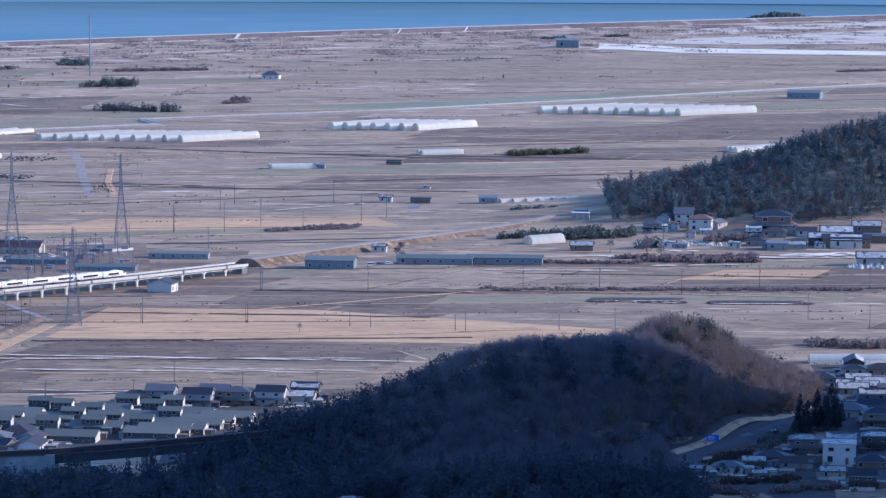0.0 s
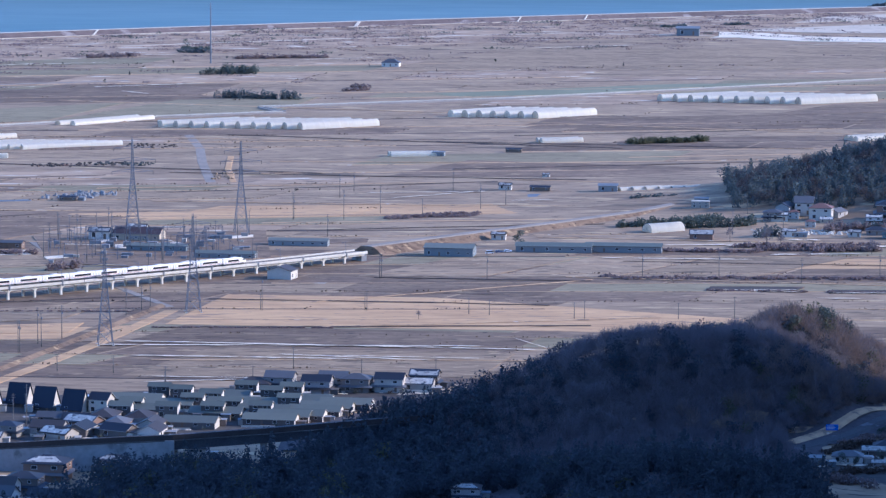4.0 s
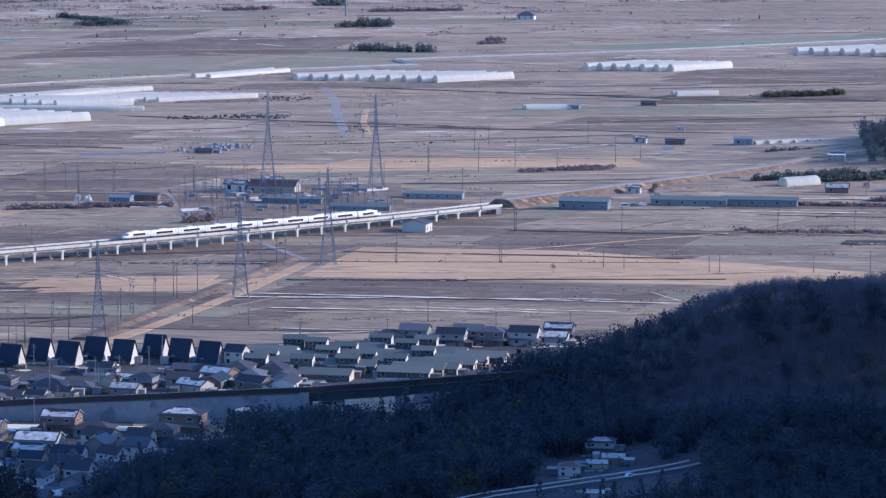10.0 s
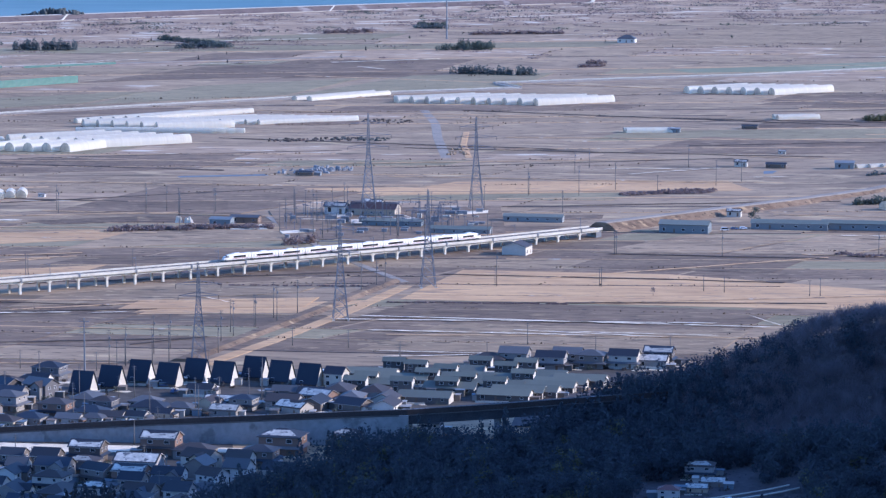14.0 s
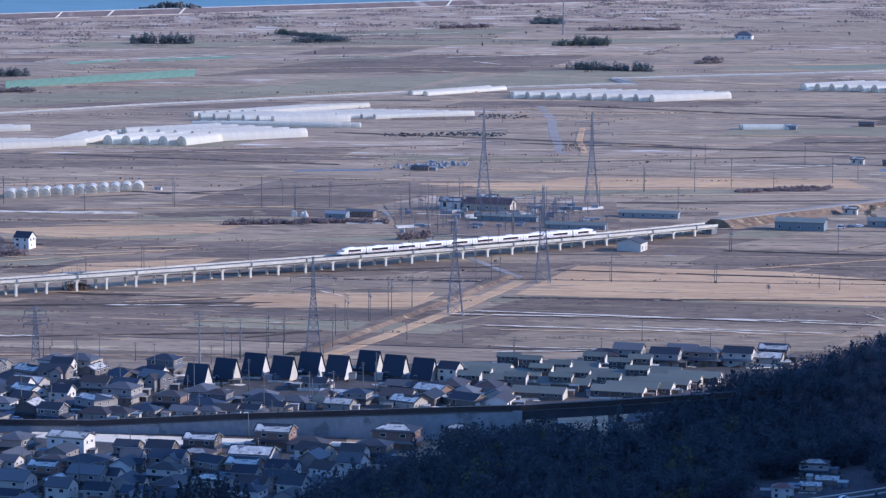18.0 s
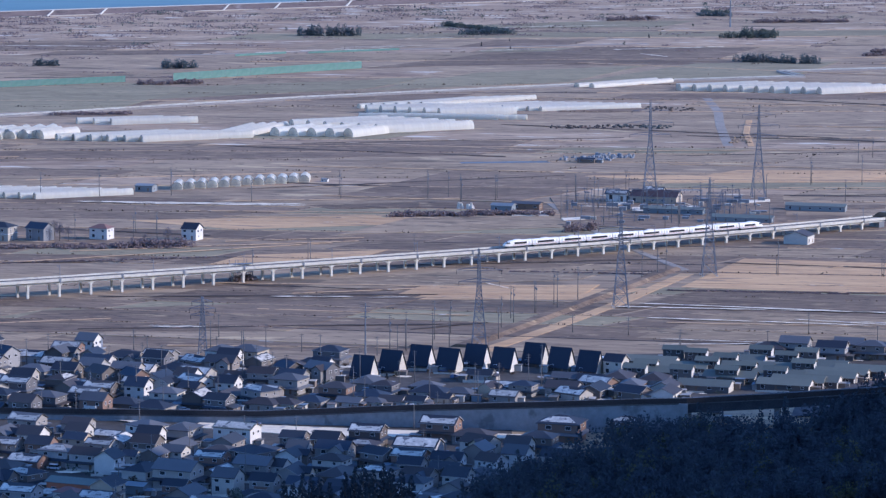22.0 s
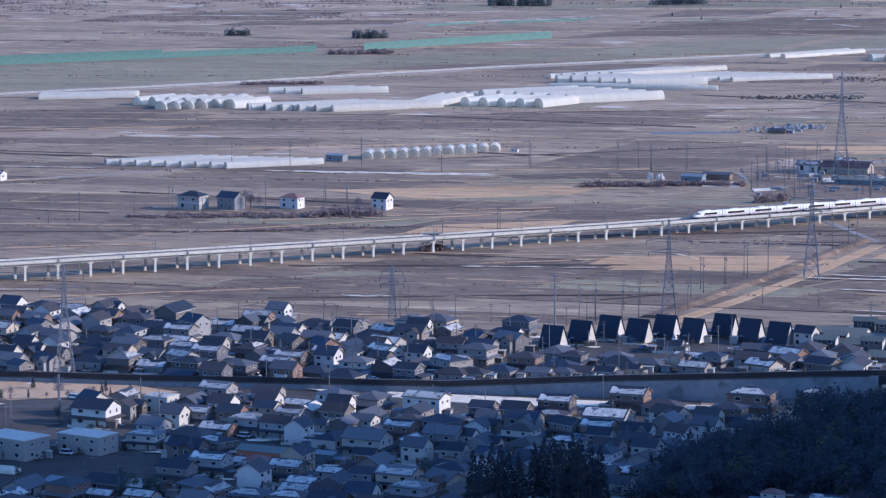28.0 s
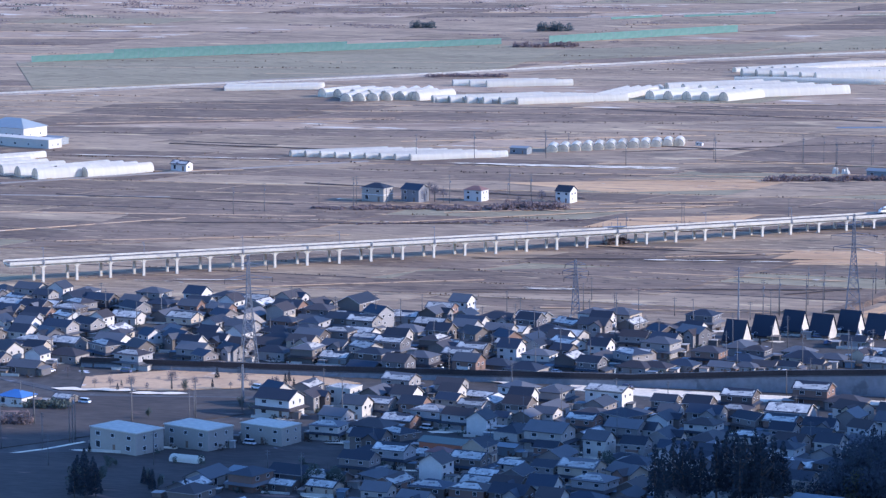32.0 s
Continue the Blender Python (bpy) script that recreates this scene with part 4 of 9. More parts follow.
    solid("dry_grass", pale_weeds, DRY_GRASS, "ragged pale dry grass along field edges", "grass", "stuff")
    solid("field_ditches", ditches, DITCH, "dark wet ditches between the fields", "ditch", "stuff")


# ---- railway ----
def viaduct(x0, x1):
    root = thing("viaduct", "long pale concrete railway viaduct on paired columns", "viaduct", kind="structure")
    xs = [x0 + (x1 - x0) * i / 90 for i in range(91)]
    path = [(x, RAIL(x), DECK(x)) for x in xs]
    part("deck", Shape().sweep(path, [(3.7, -0.75), (5.2, -0.45), (5.2, 0.0), (-5.2, 0.0), (-5.2, -0.45), (-3.7, -0.75)]), CONCRETE, root)
    for side in (3.4, 0.0, -3.4):
        part("girder", Shape().sweep(path, [(side + 0.4, -1.55), (side + 0.4, -0.72), (side - 0.4, -0.72), (side - 0.4, -1.55)]), CONCRETE, root)
    for side in (5.05, -5.05):
        part("parapet", Shape().sweep(path, [(side + 0.15, 0.0), (side + 0.15, 0.95), (side - 0.15, 0.95), (side - 0.15, 0.0)]), CONCRETE, root)
    part("track_bed", Shape().sweep(path, [(4.0, 0.0), (3.6, 0.3), (-3.6, 0.3), (-4.0, 0.0)]), GRAVEL, root)
    for side in (2.6, 1.5, -1.5, -2.6):
        part("rail", Shape().sweep([(x, y, z + 0.3) for x, y, z in path], [(side + 0.05, 0), (side + 0.05, 0.15), (side - 0.05, 0.15), (side - 0.05, 0)]), DARK_STEEL, root)
    # columns every 16 m along the line
    cum, marks = 0.0, []
    for a, b in zip(path, path[1:]):
        cum += math.hypot(b[0] - a[0], b[1] - a[1])
    n, total, k, walked = int(cum / 16.2), cum, 1, 0.0
    for a, b in zip(path, path[1:]):
        step = math.hypot(b[0] - a[0], b[1] - a[1])
        while k * total / (n + 1) <= walked + step and k <= n:
            t = (k * total / (n + 1) - walked) / step
            marks.append((a[0] + (b[0] - a[0]) * t, a[1] + (b[1] - a[1]) * t, a[2] + (b[2] - a[2]) * t, math.degrees(math.atan2(b[1] - a[1], b[0] - a[0]))))
            k += 1
        walked += step
    for i, (x, y, z, turn) in enumerate(marks):
        h = z - 1.5
        cap = part("pier_cap", Shape().hull([(-0.55, -4.0), (0.55, -4.0), (-1.65, 4.0), (-2.75, 4.0)], h - 0.55, h + 0.7, -0.06), CONCRETE, root, at=pose(x, y, 0, 0, 0, turn))
        for sy in (-3.5, 3.5):
            far = 2.2 if sy > 0 else 0.0
            part("column", Shape().box(-0.55 - far, sy - 0.55, -0.6, 0.55 - far, sy + 0.55, h - 0.5), CONCRETE, cap)
            haunch = Shape()
            for sx in (-1, 1):
                k = [(sx * 0.5, h + 0.1), (sx * 0.5, h - 1.5), (sx * 0.8, h - 0.85), (sx * 1.35, h - 0.35), (sx * 2.3, h + 0.1)]
                front, back = [(u - far, sy - 0.42, w) for u, w in k], [(u - far, sy + 0.42, w) for u, w in k]
                haunch.face(*front), haunch.face(*back[::-1])
                for j in range(4):
                    haunch.face(front[j], front[j + 1], back[j + 1], back[j])
            part("haunch", haunch, CONCRETE, cap)
        if i % 2 == 0:
            part("deck_joint_post", Shape().box(-0.3, -5.6, h + 0.2, 0.3, -5.2, z + 1.5), OLD_CONCRETE, cap)
        if i % 3 == 0:
            mast_ob = tagged(new("catenary_mast", Shape().beam((0, 0, 0), (0, 0, 7.5), 0.3, 0.22, 8).mesh("catenary_mast", STEEL)), "slim grey overhead line mast on the viaduct", "mast", "overhead line masts")
            mast_ob.matrix_basis = pose(x, y, z, 0, 0, turn) @ pose(0, -4.5, 0)
            part("cross_beam", Shape().box(-0.08, 0, 6.5, 0.08, 3.4, 6.65), STEEL, mast_ob)
            part("stay", Shape().beam((0, 0, 5.4), (0, 3.2, 6.5), 0.08), STEEL, mast_ob)
    part("abutment", Shape().hull([(x1 + 0.5, RAIL(x1) - 4.4), (x1 + 3.2, RAIL(x1) - 2.6), (x1 - 3.0, RAIL(x1) + 4.4), (x1 - 5.2, RAIL(x1) + 2.8)], -0.3, DECK(x1) - 0.2), OLD_CONCRETE, root)


def train(nose_x, car=16.4, cars=10):
    """A ten-car express stands on the viaduct; each car is a thing of its own."""
    x = nose_x
    sec = [(-1.4, 0.95), (-1.48, 1.5), (-1.46, 2.6), (-1.3, 3.3), (-0.85, 3.68), (0, 3.8), (0.85, 3.68), (1.3, 3.3), (1.46, 2.6), (1.48, 1.5), (1.4, 0.95)]
    meshes = {}
    for kind in ("end", "mid"):
        L = car - 0.5
        body = Shape()
        rings = [(0, 1.0), (L, 1.0)] if kind == "mid" else [(0.0, 0.22), (0.35, 0.45), (1.3, 0.68), (2.8, 0.88), (4.4, 1.0), (L, 1.0)]
        k, n = 0, len(sec)
        for px, t in rings:
            for a, z in sec:
                body.v.append((px, a * (0.35 + 0.65 * t), 0.95 + (z - 0.95) * t))
        for i in range(len(rings) - 1):
            body.f += [(i * n + j, i * n + (j + 1) % n, (i + 1) * n + (j + 1) % n, (i + 1) * n + j) for j in range(n)]
        body.f += [tuple(range(n)), tuple(range(len(rings) * n - 1, (len(rings) - 1) * n - 1, -1))]
        under = Shape().box(0.8 if kind == "mid" else 2.5, -1.25, 0.42, L - 0.8, 1.25, 0.96)
        bogie = Shape().box(-1.4, -1.1, 0.15, 1.4, 1.1, 0.8)
        for wx in (-1, 1):
            bogie.beam((wx, -1.0, 0.43), (wx, 1.0, 0.43), 0.86, 0.86, 10)
        band = Shape()
        a0, a1 = (3.0, L - 3.0) if kind == "mid" else (5.6, L - 3.0)
        band.box(a0, -1.52, 1.8, a1, -1.42, 2.85)
        stripe = Shape().box(0.2 if kind == "mid" else 4.6, -1.5, 1.35, L - 0.2, -1.45, 1.55)
        unit = Shape().box(L / 2 - 1.8, -0.9, 3.7, L / 2 + 1.8, 0.9, 4.05)
        door = Shape().box(-0.45, -1.52, 1.0, 0.45, -1.44, 3.0)
        screen = Shape().face((0.45, -0.62, 2.3), (0.45, 0.62, 2.3), (2.1, 0.7, 3.25), (2.1, -0.7, 3.25)).face((0.4, -0.63, 1.9), (2.3, -1.05, 2.4), (2.1, -0.7, 3.25), (0.45, -0.62, 2.3))
        side_glass = Shape().hull([(1.1, -1.28), (3.0, -1.42), (3.0, -1.2), (1.1, -1.0)], 2.25, 2.9)
        meshes[kind] = [body.mesh("body", TRAIN_WHITE, False), under.mesh("underframe", TRAIN_GREY), bogie.mesh("bogie", TRAIN_GREY), band.mesh("window_band", TRAIN_GLASS), stripe.mesh("stripe", TRAIN_RED), unit.mesh("roof_unit", TRAIN_WHITE), door.mesh("door", FRAME), screen.mesh("windscreen", GLASS), side_glass.mesh("cab_glass", GLASS)]
    for i in range(cars):
        x2 = x
        # the next coupling, one car's length along the line
        while math.hypot(x2 - x, RAIL(x2) - RAIL(x)) < car:
            x2 += 0.05
        turn = math.degrees(math.atan2(RAIL(x2) - RAIL(x), x2 - x))
        end = i in (0, cars - 1)
        m = pose(x, RAIL(x), DECK(x) + 0.45, 0, 0, turn)
        if i == cars - 1:
            m = pose(x2, RAIL(x2), DECK(x2) + 0.45, 0, 0, turn + 180)
        b = meshes["end" if end else "mid"]
        root = thing("train_car", "white express train end car with a sloping dark-glazed nose" if end else "white express train car with a dark window band", "train", m, "train cars")
        side = pose(0, 0, 0) if i < cars - 1 else Matrix.Diagonal((1, -1, 1, 1))
        L = car - 0.5
        part("body", b[0], None, root), part("underframe", b[1], None, root)
        for bx in ((3.0 if end else 2.4), L - 2.4):
            part("bogie", b[2], None, root, at=pose(bx, 0, 0))
        part("window_band", b[3], None, root, at=side), part("stripe", b[4], None, root, at=side)
        part("roof_unit", b[5], None, root)
        for dx in ([L - 1.4] if end else [1.4, L - 1.4]):
            part("door", b[6], None, root, at=side @ pose(dx, 0, 0))
        if end:
            part("windscreen", b[7], None, root), part("cab_glass", b[8], None, root, at=side)
        x = x2


def greenhouse_row(x0, y0, x1, y1, n, turn, length, w=6.0, h=3.3):
    for i in range(n):
        t = i / max(1, n - 1)
        greenhouse(x0 + (x1 - x0) * t, y0 + (y1 - y0) * t, turn, length, w, h)


def mast(x, y, h):
    root = thing("steel_mast", "slender grey steel mast with short arms", "mast", pose(x, y, 0))
    part("pole", Shape().beam((0, 0, -0.5), (0, 0, h), 0.9 if y < 2500 else 1.8, 0.45 if y < 2500 else 0.9, 8), STEEL, root)
    for k in range(3):
        part("arm", Shape().box(-2.2, -0.1, h - 1.5 - 2.2 * k, 2.2, 0.1, h - 1.3 - 2.2 * k), STEEL, root)


def smeared(name, label, variants, placements, material, category="trees"):
    """Many trees as one mass: placements of (variant, x, y, z, scale, turn)."""
    vs, fs, k = [], [], 0
    for i, x, y, z, sc, turn in placements:
        v, f = variants[i]
        c, s = math.cos(turn) * sc, math.sin(turn) * sc
        w = np.empty_like(v)
        w[:, 0], w[:, 1], w[:, 2] = v[:, 0] * c - v[:, 1] * s + x, v[:, 0] * s + v[:, 1] * c + y, v[:, 2] * sc + z
        vs.append(w)
        fs.append(f + k)
        k += len(v)
    me = bpy.data.meshes.new(name)
    me.from_pydata(np.concatenate(vs).tolist(), [], np.concatenate(fs).tolist())
    me.materials.append(material)
    return tagged(new(name, me), label, category, "", "stuff")


def variants_of(kind, n=4):
    res = []
    for i in range(n):
        rng, s = random.Random(kind + str(i)), Shape()
        if kind == "conifer":
            conifer_crown(s, 12, 2.5, rng, density=1.5, r_leaf=0.37, low=0.08)
        elif kind == "bare":
            bare_crown(s, 10, 3.9, rng, n=230, thick=0.05)
        elif kind == "far_conifer":
            conifer_crown(s, 12, 2.7, rng, density=1.15, r_leaf=0.52, low=0.08)
        elif kind == "far_leaf":
            broad_crown(s, 10, 4.0, rng, n=210, r_leaf=0.42, low=0.1)
        elif kind == "leaf":
            broad_crown(s, 10, 3.8, rng, n=200, r_leaf=0.4, low=0.1)
        res.append((np.array(s.v), np.array(s.f)))
    return res


# the coast: sea, seawall, ramps, rocks
COAST = lambda x: 4261.0 + 582.61 * (x / 1000) + -83.74 * (x / 1000) ** 2 + 42.74 * (x / 1000) ** 3 + 22.37 * (x / 1000) ** 4
coast()
sea_ramp(-1032)
sea_ramp(-987)
sea_ramp(-880)
sea_ramp(-834)
sea_ramp(-769)
sea_ramp(-513)
sea_ramp(-240)
sea_ramp(-242)
sea_ramp(-61)
sea_ramp(16)
rocks(414, 4525, 95, 12)
rocks(-772, 3765, 85, 12)

# the railway
RAIL = lambda x: 2102.5047 + 1.29979 * x + 9.9569e-04 * x * x + 6.5703e-07 * x ** 3
DECK = lambda x: 3.746 + -0.00847 * x
viaduct(-632.6, -108.9)
train(-285.4)

# the raised road and its bridge
def road_bank():
    """A road that climbs on a walled bank and crosses a bridge towards the wooded hill."""
    line = [(-520, 1316, 1.6), (-423, 1319, 2.0), (-304, 1327, 2.6), (-250, 1330, 6.0), (-200, 1331, 8.6), (-163, 1332, 10.6), (-143, 1333, 11.4)]
    root = thing("road_embankment", "raised road on a long grey concrete retaining wall", "retaining wall", kind="structure")
    part("wall", Shape().sweep([(x, y, 0) for x, y, z in line], [(0, -0.5), (0, 0.01), (-13, 0.01), (-13, -0.5)]), OLD_CONCRETE, root)
    body = Shape()
    for (xa, ya, za), (xb, yb, zb) in zip(line, line[1:]):
        body.face((xa, ya, 0), (xb, yb, 0), (xb, yb, zb), (xa, ya, za)), body.face((xb, yb + 13, 0), (xa, ya + 13, 0), (xa, ya + 13, za), (xb, yb + 13, zb))
    body.face((-143, 1333, 0), (-143, 1346, 0), (-143, 1346, 11.4), (-143, 1333, 11.4))
    part("wall_face", body, OLD_CONCRETE, root, "bluish grey concrete")
    deck = [*line, (-111, 1345, 12.0), (-83, 1361, 12.0), (-47, 1380, 12.2), (0, 1404, 13)]
    part("carriageway", Shape().sweep(deck, [(0.3, -0.05), (0.3, 0.3), (-13.3, 0.3), (-13.3, -0.05)]), ASPHALT, root)
    fence = Shape()
    for (xa, ya, za), (xb, yb, zb) in zip(deck, deck[1:]):
        n = max(1, int(math.hypot(xb - xa, yb - ya) / 2.2))
        for i in range(n):
            t = i / n
            fence.box(xa + (xb - xa) * t - 0.12, ya + (yb - ya) * t, za + (zb - za) * t + 0.3, xa + (xb - xa) * t + 0.12, ya + (yb - ya) * t + 0.15, za + (zb - za) * t + 2.6)
    part("fence_posts", fence, DARK_STEEL, root)
    part("fence_rail", Shape().sweep(deck, [(0.1, 0.35), (0.1, 2.3), (-0.02, 2.3), (-0.02, 0.35)]), FENCE_BROWN, root, "dark brown rail")
    bridge = thing("bridge", "dark steel girder road bridge", "bridge", kind="structure")
    span = [p for p in deck if p[0] >= -143]
    part("girder", Shape().sweep(span, [(-0.4, -3.3), (-0.2, -0.06), (-12.8, -0.06), (-12.6, -3.3)]), DARK_STEEL, bridge)
    for i, (x, y, z) in enumerate(span[1:3]):
        part("pier", Shape().box(x - 1, y + 2, -0.5, x + 1, y + 11, z - 3.2), OLD_CONCRETE, bridge)
    part("abutment", Shape().box(-146, 1331.8, -0.3, -142.6, 1347.4, 11.7), OLD_CONCRETE, bridge)


road_bank()

TOWN = [(-701, 1498), (-646, 1498), (-458, 1486), (-302, 1480), (-184, 1524), (-44, 1559), (-63, 1548), (-17, 1290), (-430, 913)]

# fields
field([(-168, 1829), (-63, 1822), (107, 1743), (73, 1700), (-188, 1721)], STRAW)
field([(-210, 2239), (1, 2268), (-29, 2207), (-252, 2158)], STRAW)
field([(-302, 1683), (-201, 1716), (-223, 1672), (-308, 1658)], STRAW)
field([(-513, 1927), (-361, 1984), (-300, 1965), (-447, 1899)], STRAW)
field([(-419, 1797), (-350, 1831), (-359, 1799), (-428, 1760)], STRAW)
field([(141, 1992), (212, 1994), (196, 1952), (114, 1947)], STRAW)
field([(-98, 1895), (5, 1888), (-12, 1832), (-116, 1845)], SOIL)
field([(-179, 1717), (-6, 1698), (-21, 1648), (-202, 1658)], SOIL)
field([(-158, 1647), (-21, 1634), (-35, 1564), (-190, 1561)], STUBBLE)
field([(14, 2899), (424, 3013), (345, 2886), (-36, 2796)], SOIL)
field([(-65, 2544), (116, 2498), (81, 2433), (-118, 2427)], SOIL)
field([(-670, 2285), (-359, 2405), (-381, 2294), (-688, 2201)], SOIL)
field([(-520, 3110), (-286, 3249), (-308, 3115), (-586, 2958)], SOIL)
field([(-766, 2706), (-516, 2875), (-547, 2763), (-798, 2555)], MEADOW)
field([(-487, 2930), (-361, 3031), (-402, 2854), (-544, 2748)], MEADOW)
field([(-109, 3139), (98, 3264), (200, 3282), (56, 3145), (-88, 3103)], GREEN)
field([(-654, 1820), (-503, 1898), (-566, 1687), (-679, 1616)], SOIL)
field([(-873, 2275), (-704, 2375), (-738, 2200), (-892, 2126)], SOIL)
field([(-356, 1721), (-220, 1802), (-239, 1738), (-369, 1674)], STUBBLE)
field([(-465, 1593), (-301, 1666), (-343, 1554), (-479, 1528)], SOIL)
field([(-516, 3126), (-376, 3208), (-294, 3088), (-564, 2976)], SOIL)
field([(-59, 1986), (10, 1988), (-42, 1905), (-107, 1904)], STUBBLE)
field([(19, 1996), (81, 1997), (26, 1907), (-37, 1906)], STUBBLE)
field([(88, 1998), (159, 1999), (97, 1909), (28, 1907)], STUBBLE)
field([(-63, 3727), (592, 3829), (385, 3492), (-191, 3392)], STUBBLE)
field([(-439, 3228), (-320, 3224), (-373, 3085), (-492, 3076)], SOIL)
field([(-323, 3056), (-206, 3097), (-232, 2933), (-401, 2841)], MEADOW)
field([(224, 3046), (423, 3108), (364, 3013), (161, 2933)], SOIL)
field([(-296, 2191), (-113, 2234), (-135, 2184), (-307, 2160)], STRAW)
field([(-1054, 2547), (-747, 2788), (-682, 2751), (-690, 2576), (-962, 2354)], MEADOW)
field([(-380, 2210), (-258, 2175), (-316, 2058), (-425, 2063)], SOIL)
field([(-358, 1983), (-282, 2020), (-230, 1960), (-388, 1886)], STUBBLE)
field([(-310, 1702), (-227, 1722), (-230, 1690), (-316, 1673)], STRAW)
paddies()

# roads, banks and paths
road_strip([(-1085, 2203), (-971, 2315), (-746, 2503), (-573, 2678), (-320, 2880), (-225, 2932), (-246, 2979), (-40, 3086), (157, 3226), (312, 3342), (489, 3466)], 7, GRAVEL, "pale two-lane farm road with white rails", 0.9, True, False, 0.93)
dike([(-199, 1784), (-222, 1682), (-242, 1597), (-260, 1523)], 9, 1.3, SOIL, "grassy dyke bank across the fields")
road_strip([(-190, 1768), (-211, 1661), (-230, 1582), (-249, 1515)], 7, STRAW, "straw-coloured track beside a dyke", 0.15)
coastal_thickets()
bank_line(-482, 2024, -352, 2060, 2.4, PARK, "ragged straw-coloured grass bank between fields")
bank_line(-466, 1954, -348, 1964, 2, PARK, "ragged straw-coloured grass bank between fields")
bank_line(-415, 1743, -206, 1819, 2, WET_SHADED_SOIL, "dark wet furrow line between fields")
bank_line(-365, 1667, -266, 1714, 2.2, PARK, "ragged straw-coloured grass bank between fields")
bank_line(-404, 1694, -320, 1685, 2, WET_SHADED_SOIL, "dark wet furrow line between fields")
bank_line(-370, 1616, -270, 1612, 2, PARK, "ragged straw-coloured grass bank between fields")
bank_line(-290, 1567, -260, 1593, 2, WET_SHADED_SOIL, "dark wet furrow line between fields")
bank_line(-440, 1848, -372, 1877, 2, PARK, "ragged straw-coloured grass bank between fields")
bank_line(-124, 1801, 16, 1895, 2.2, PARK, "ragged straw-coloured grass bank between fields")
bank_line(-189, 1709, 14, 1725, 2.2, WET_SHADED_SOIL, "dark wet furrow line between fields")
bank_line(-182, 1607, 14, 1614, 2, PARK, "ragged straw-coloured grass bank between fields")
bank_line(-187, 1967, -66, 2005, 2, PARK, "ragged straw-coloured grass bank between fields")
bank_line(-98, 1898, 15, 1891, 2.4, WET_SHADED_SOIL, "dark wet furrow line between fields")
bank_line(-255, 2265, -40, 2248, 2.6, PARK, "ragged straw-coloured grass bank between fields")
bank_line(-264, 2444, 16, 2411, 3, WET_SHADED_SOIL, "dark wet furrow line between fields")
bank_line(-202, 2525, 19, 2527, 3, PARK, "ragged straw-coloured grass bank between fields")
bank_line(-553, 2324, -362, 2289, 3, WET_SHADED_SOIL, "dark wet furrow line between fields")
bank_line(-491, 2213, -307, 2208, 2.8, PARK, "ragged straw-coloured grass bank between fields")
bank_line(-506, 2125, -391, 2112, 2.4, WET_SHADED_SOIL, "dark wet furrow line between fields")
bank_line(-662, 1646, -531, 1703, 2.4, PARK, "ragged straw-coloured grass bank between fields")
bank_line(-647, 1722, -471, 1761, 2.4, WET_SHADED_SOIL, "dark wet furrow line between fields")
bank_line(-579, 1836, -451, 1816, 2.4, PARK, "ragged straw-coloured grass bank between fields")
bank_line(-532, 1746, -384, 1851, 2, PARK, "ragged straw-coloured grass bank between fields")
bank_line(-731, 1818, -594, 1808, 2.6, WET_SHADED_SOIL, "dark wet furrow line between fields")
bank_line(-434, 1542, -266, 1588, 2, WET_SHADED_SOIL, "dark wet furrow line between fields")
bank_line(-533, 1524, -428, 1575, 2.2, PARK, "ragged straw-coloured grass bank between fields")
bank_line(-384, 1505, -278, 1516, 1.8, PARK, "ragged straw-coloured grass bank between fields")
bank_line(-767, 1908, -669, 1944, 3, PARK, "ragged straw-coloured grass bank between fields")
bank_line(-756, 2063, -542, 2049, 3, WET_SHADED_SOIL, "dark wet furrow line between fields")
bank_line(-491, 1977, -282, 1994, 2.8, PARK, "ragged straw-coloured grass bank between fields")
bank_line(-483, 2085, -310, 2189, 3, WET_SHADED_SOIL, "dark wet furrow line between fields")
bank_line(-864, 2152, -666, 2236, 3.5, PARK, "ragged straw-coloured grass bank between fields")
bank_line(-617, 1897, -453, 1869, 2.4, WET_SHADED_SOIL, "dark wet furrow line between fields")
bank_line(-509, 1795, -372, 1862, 2.2, PARK, "ragged straw-coloured grass bank between fields")
bank_line(-411, 1695, -249, 1708, 2, PARK, "ragged straw-coloured grass bank between fields")
bank_line(-452, 1641, -297, 1675, 1.8, WET_SHADED_SOIL, "dark wet furrow line between fields")
bank_line(-432, 2060, -233, 2040, 2.8, PARK, "ragged straw-coloured grass bank between fields")
bank_line(-399, 2501, -161, 2445, 2.8, WET_SHADED_SOIL, "dark wet furrow line between fields")
bank_line(-299, 2338, -83, 2387, 2.6, PARK, "ragged straw-coloured grass bank between fields")
bank_line(-113, 2257, 95, 2244, 2.4, PARK, "ragged straw-coloured grass bank between fields")
bank_line(-176, 1811, -6, 1796, 2, WET_SHADED_SOIL, "dark wet furrow line between fields")
bank_line(-113, 1714, 48, 1753, 2, PARK, "ragged straw-coloured grass bank between fields")
bank_line(-171, 2107, 25, 2154, 2.2, WET_SHADED_SOIL, "dark wet furrow line between fields")
bank_line(-433, 2719, -135, 2682, 3.2, PARK, "ragged straw-coloured grass bank between fields")
bank_line(-93, 2684, 180, 2643, 3, WET_SHADED_SOIL, "dark wet furrow line between fields")
bank_line(-35, 2410, 113, 2384, 2.8, PARK, "ragged straw-coloured grass bank between fields")
bank_line(-14, 2084, 193, 2061, 2, PARK, "ragged straw-coloured grass bank between fields")
bank_line(33, 1974, 204, 1959, 2, WET_SHADED_SOIL, "dark wet furrow line between fields")
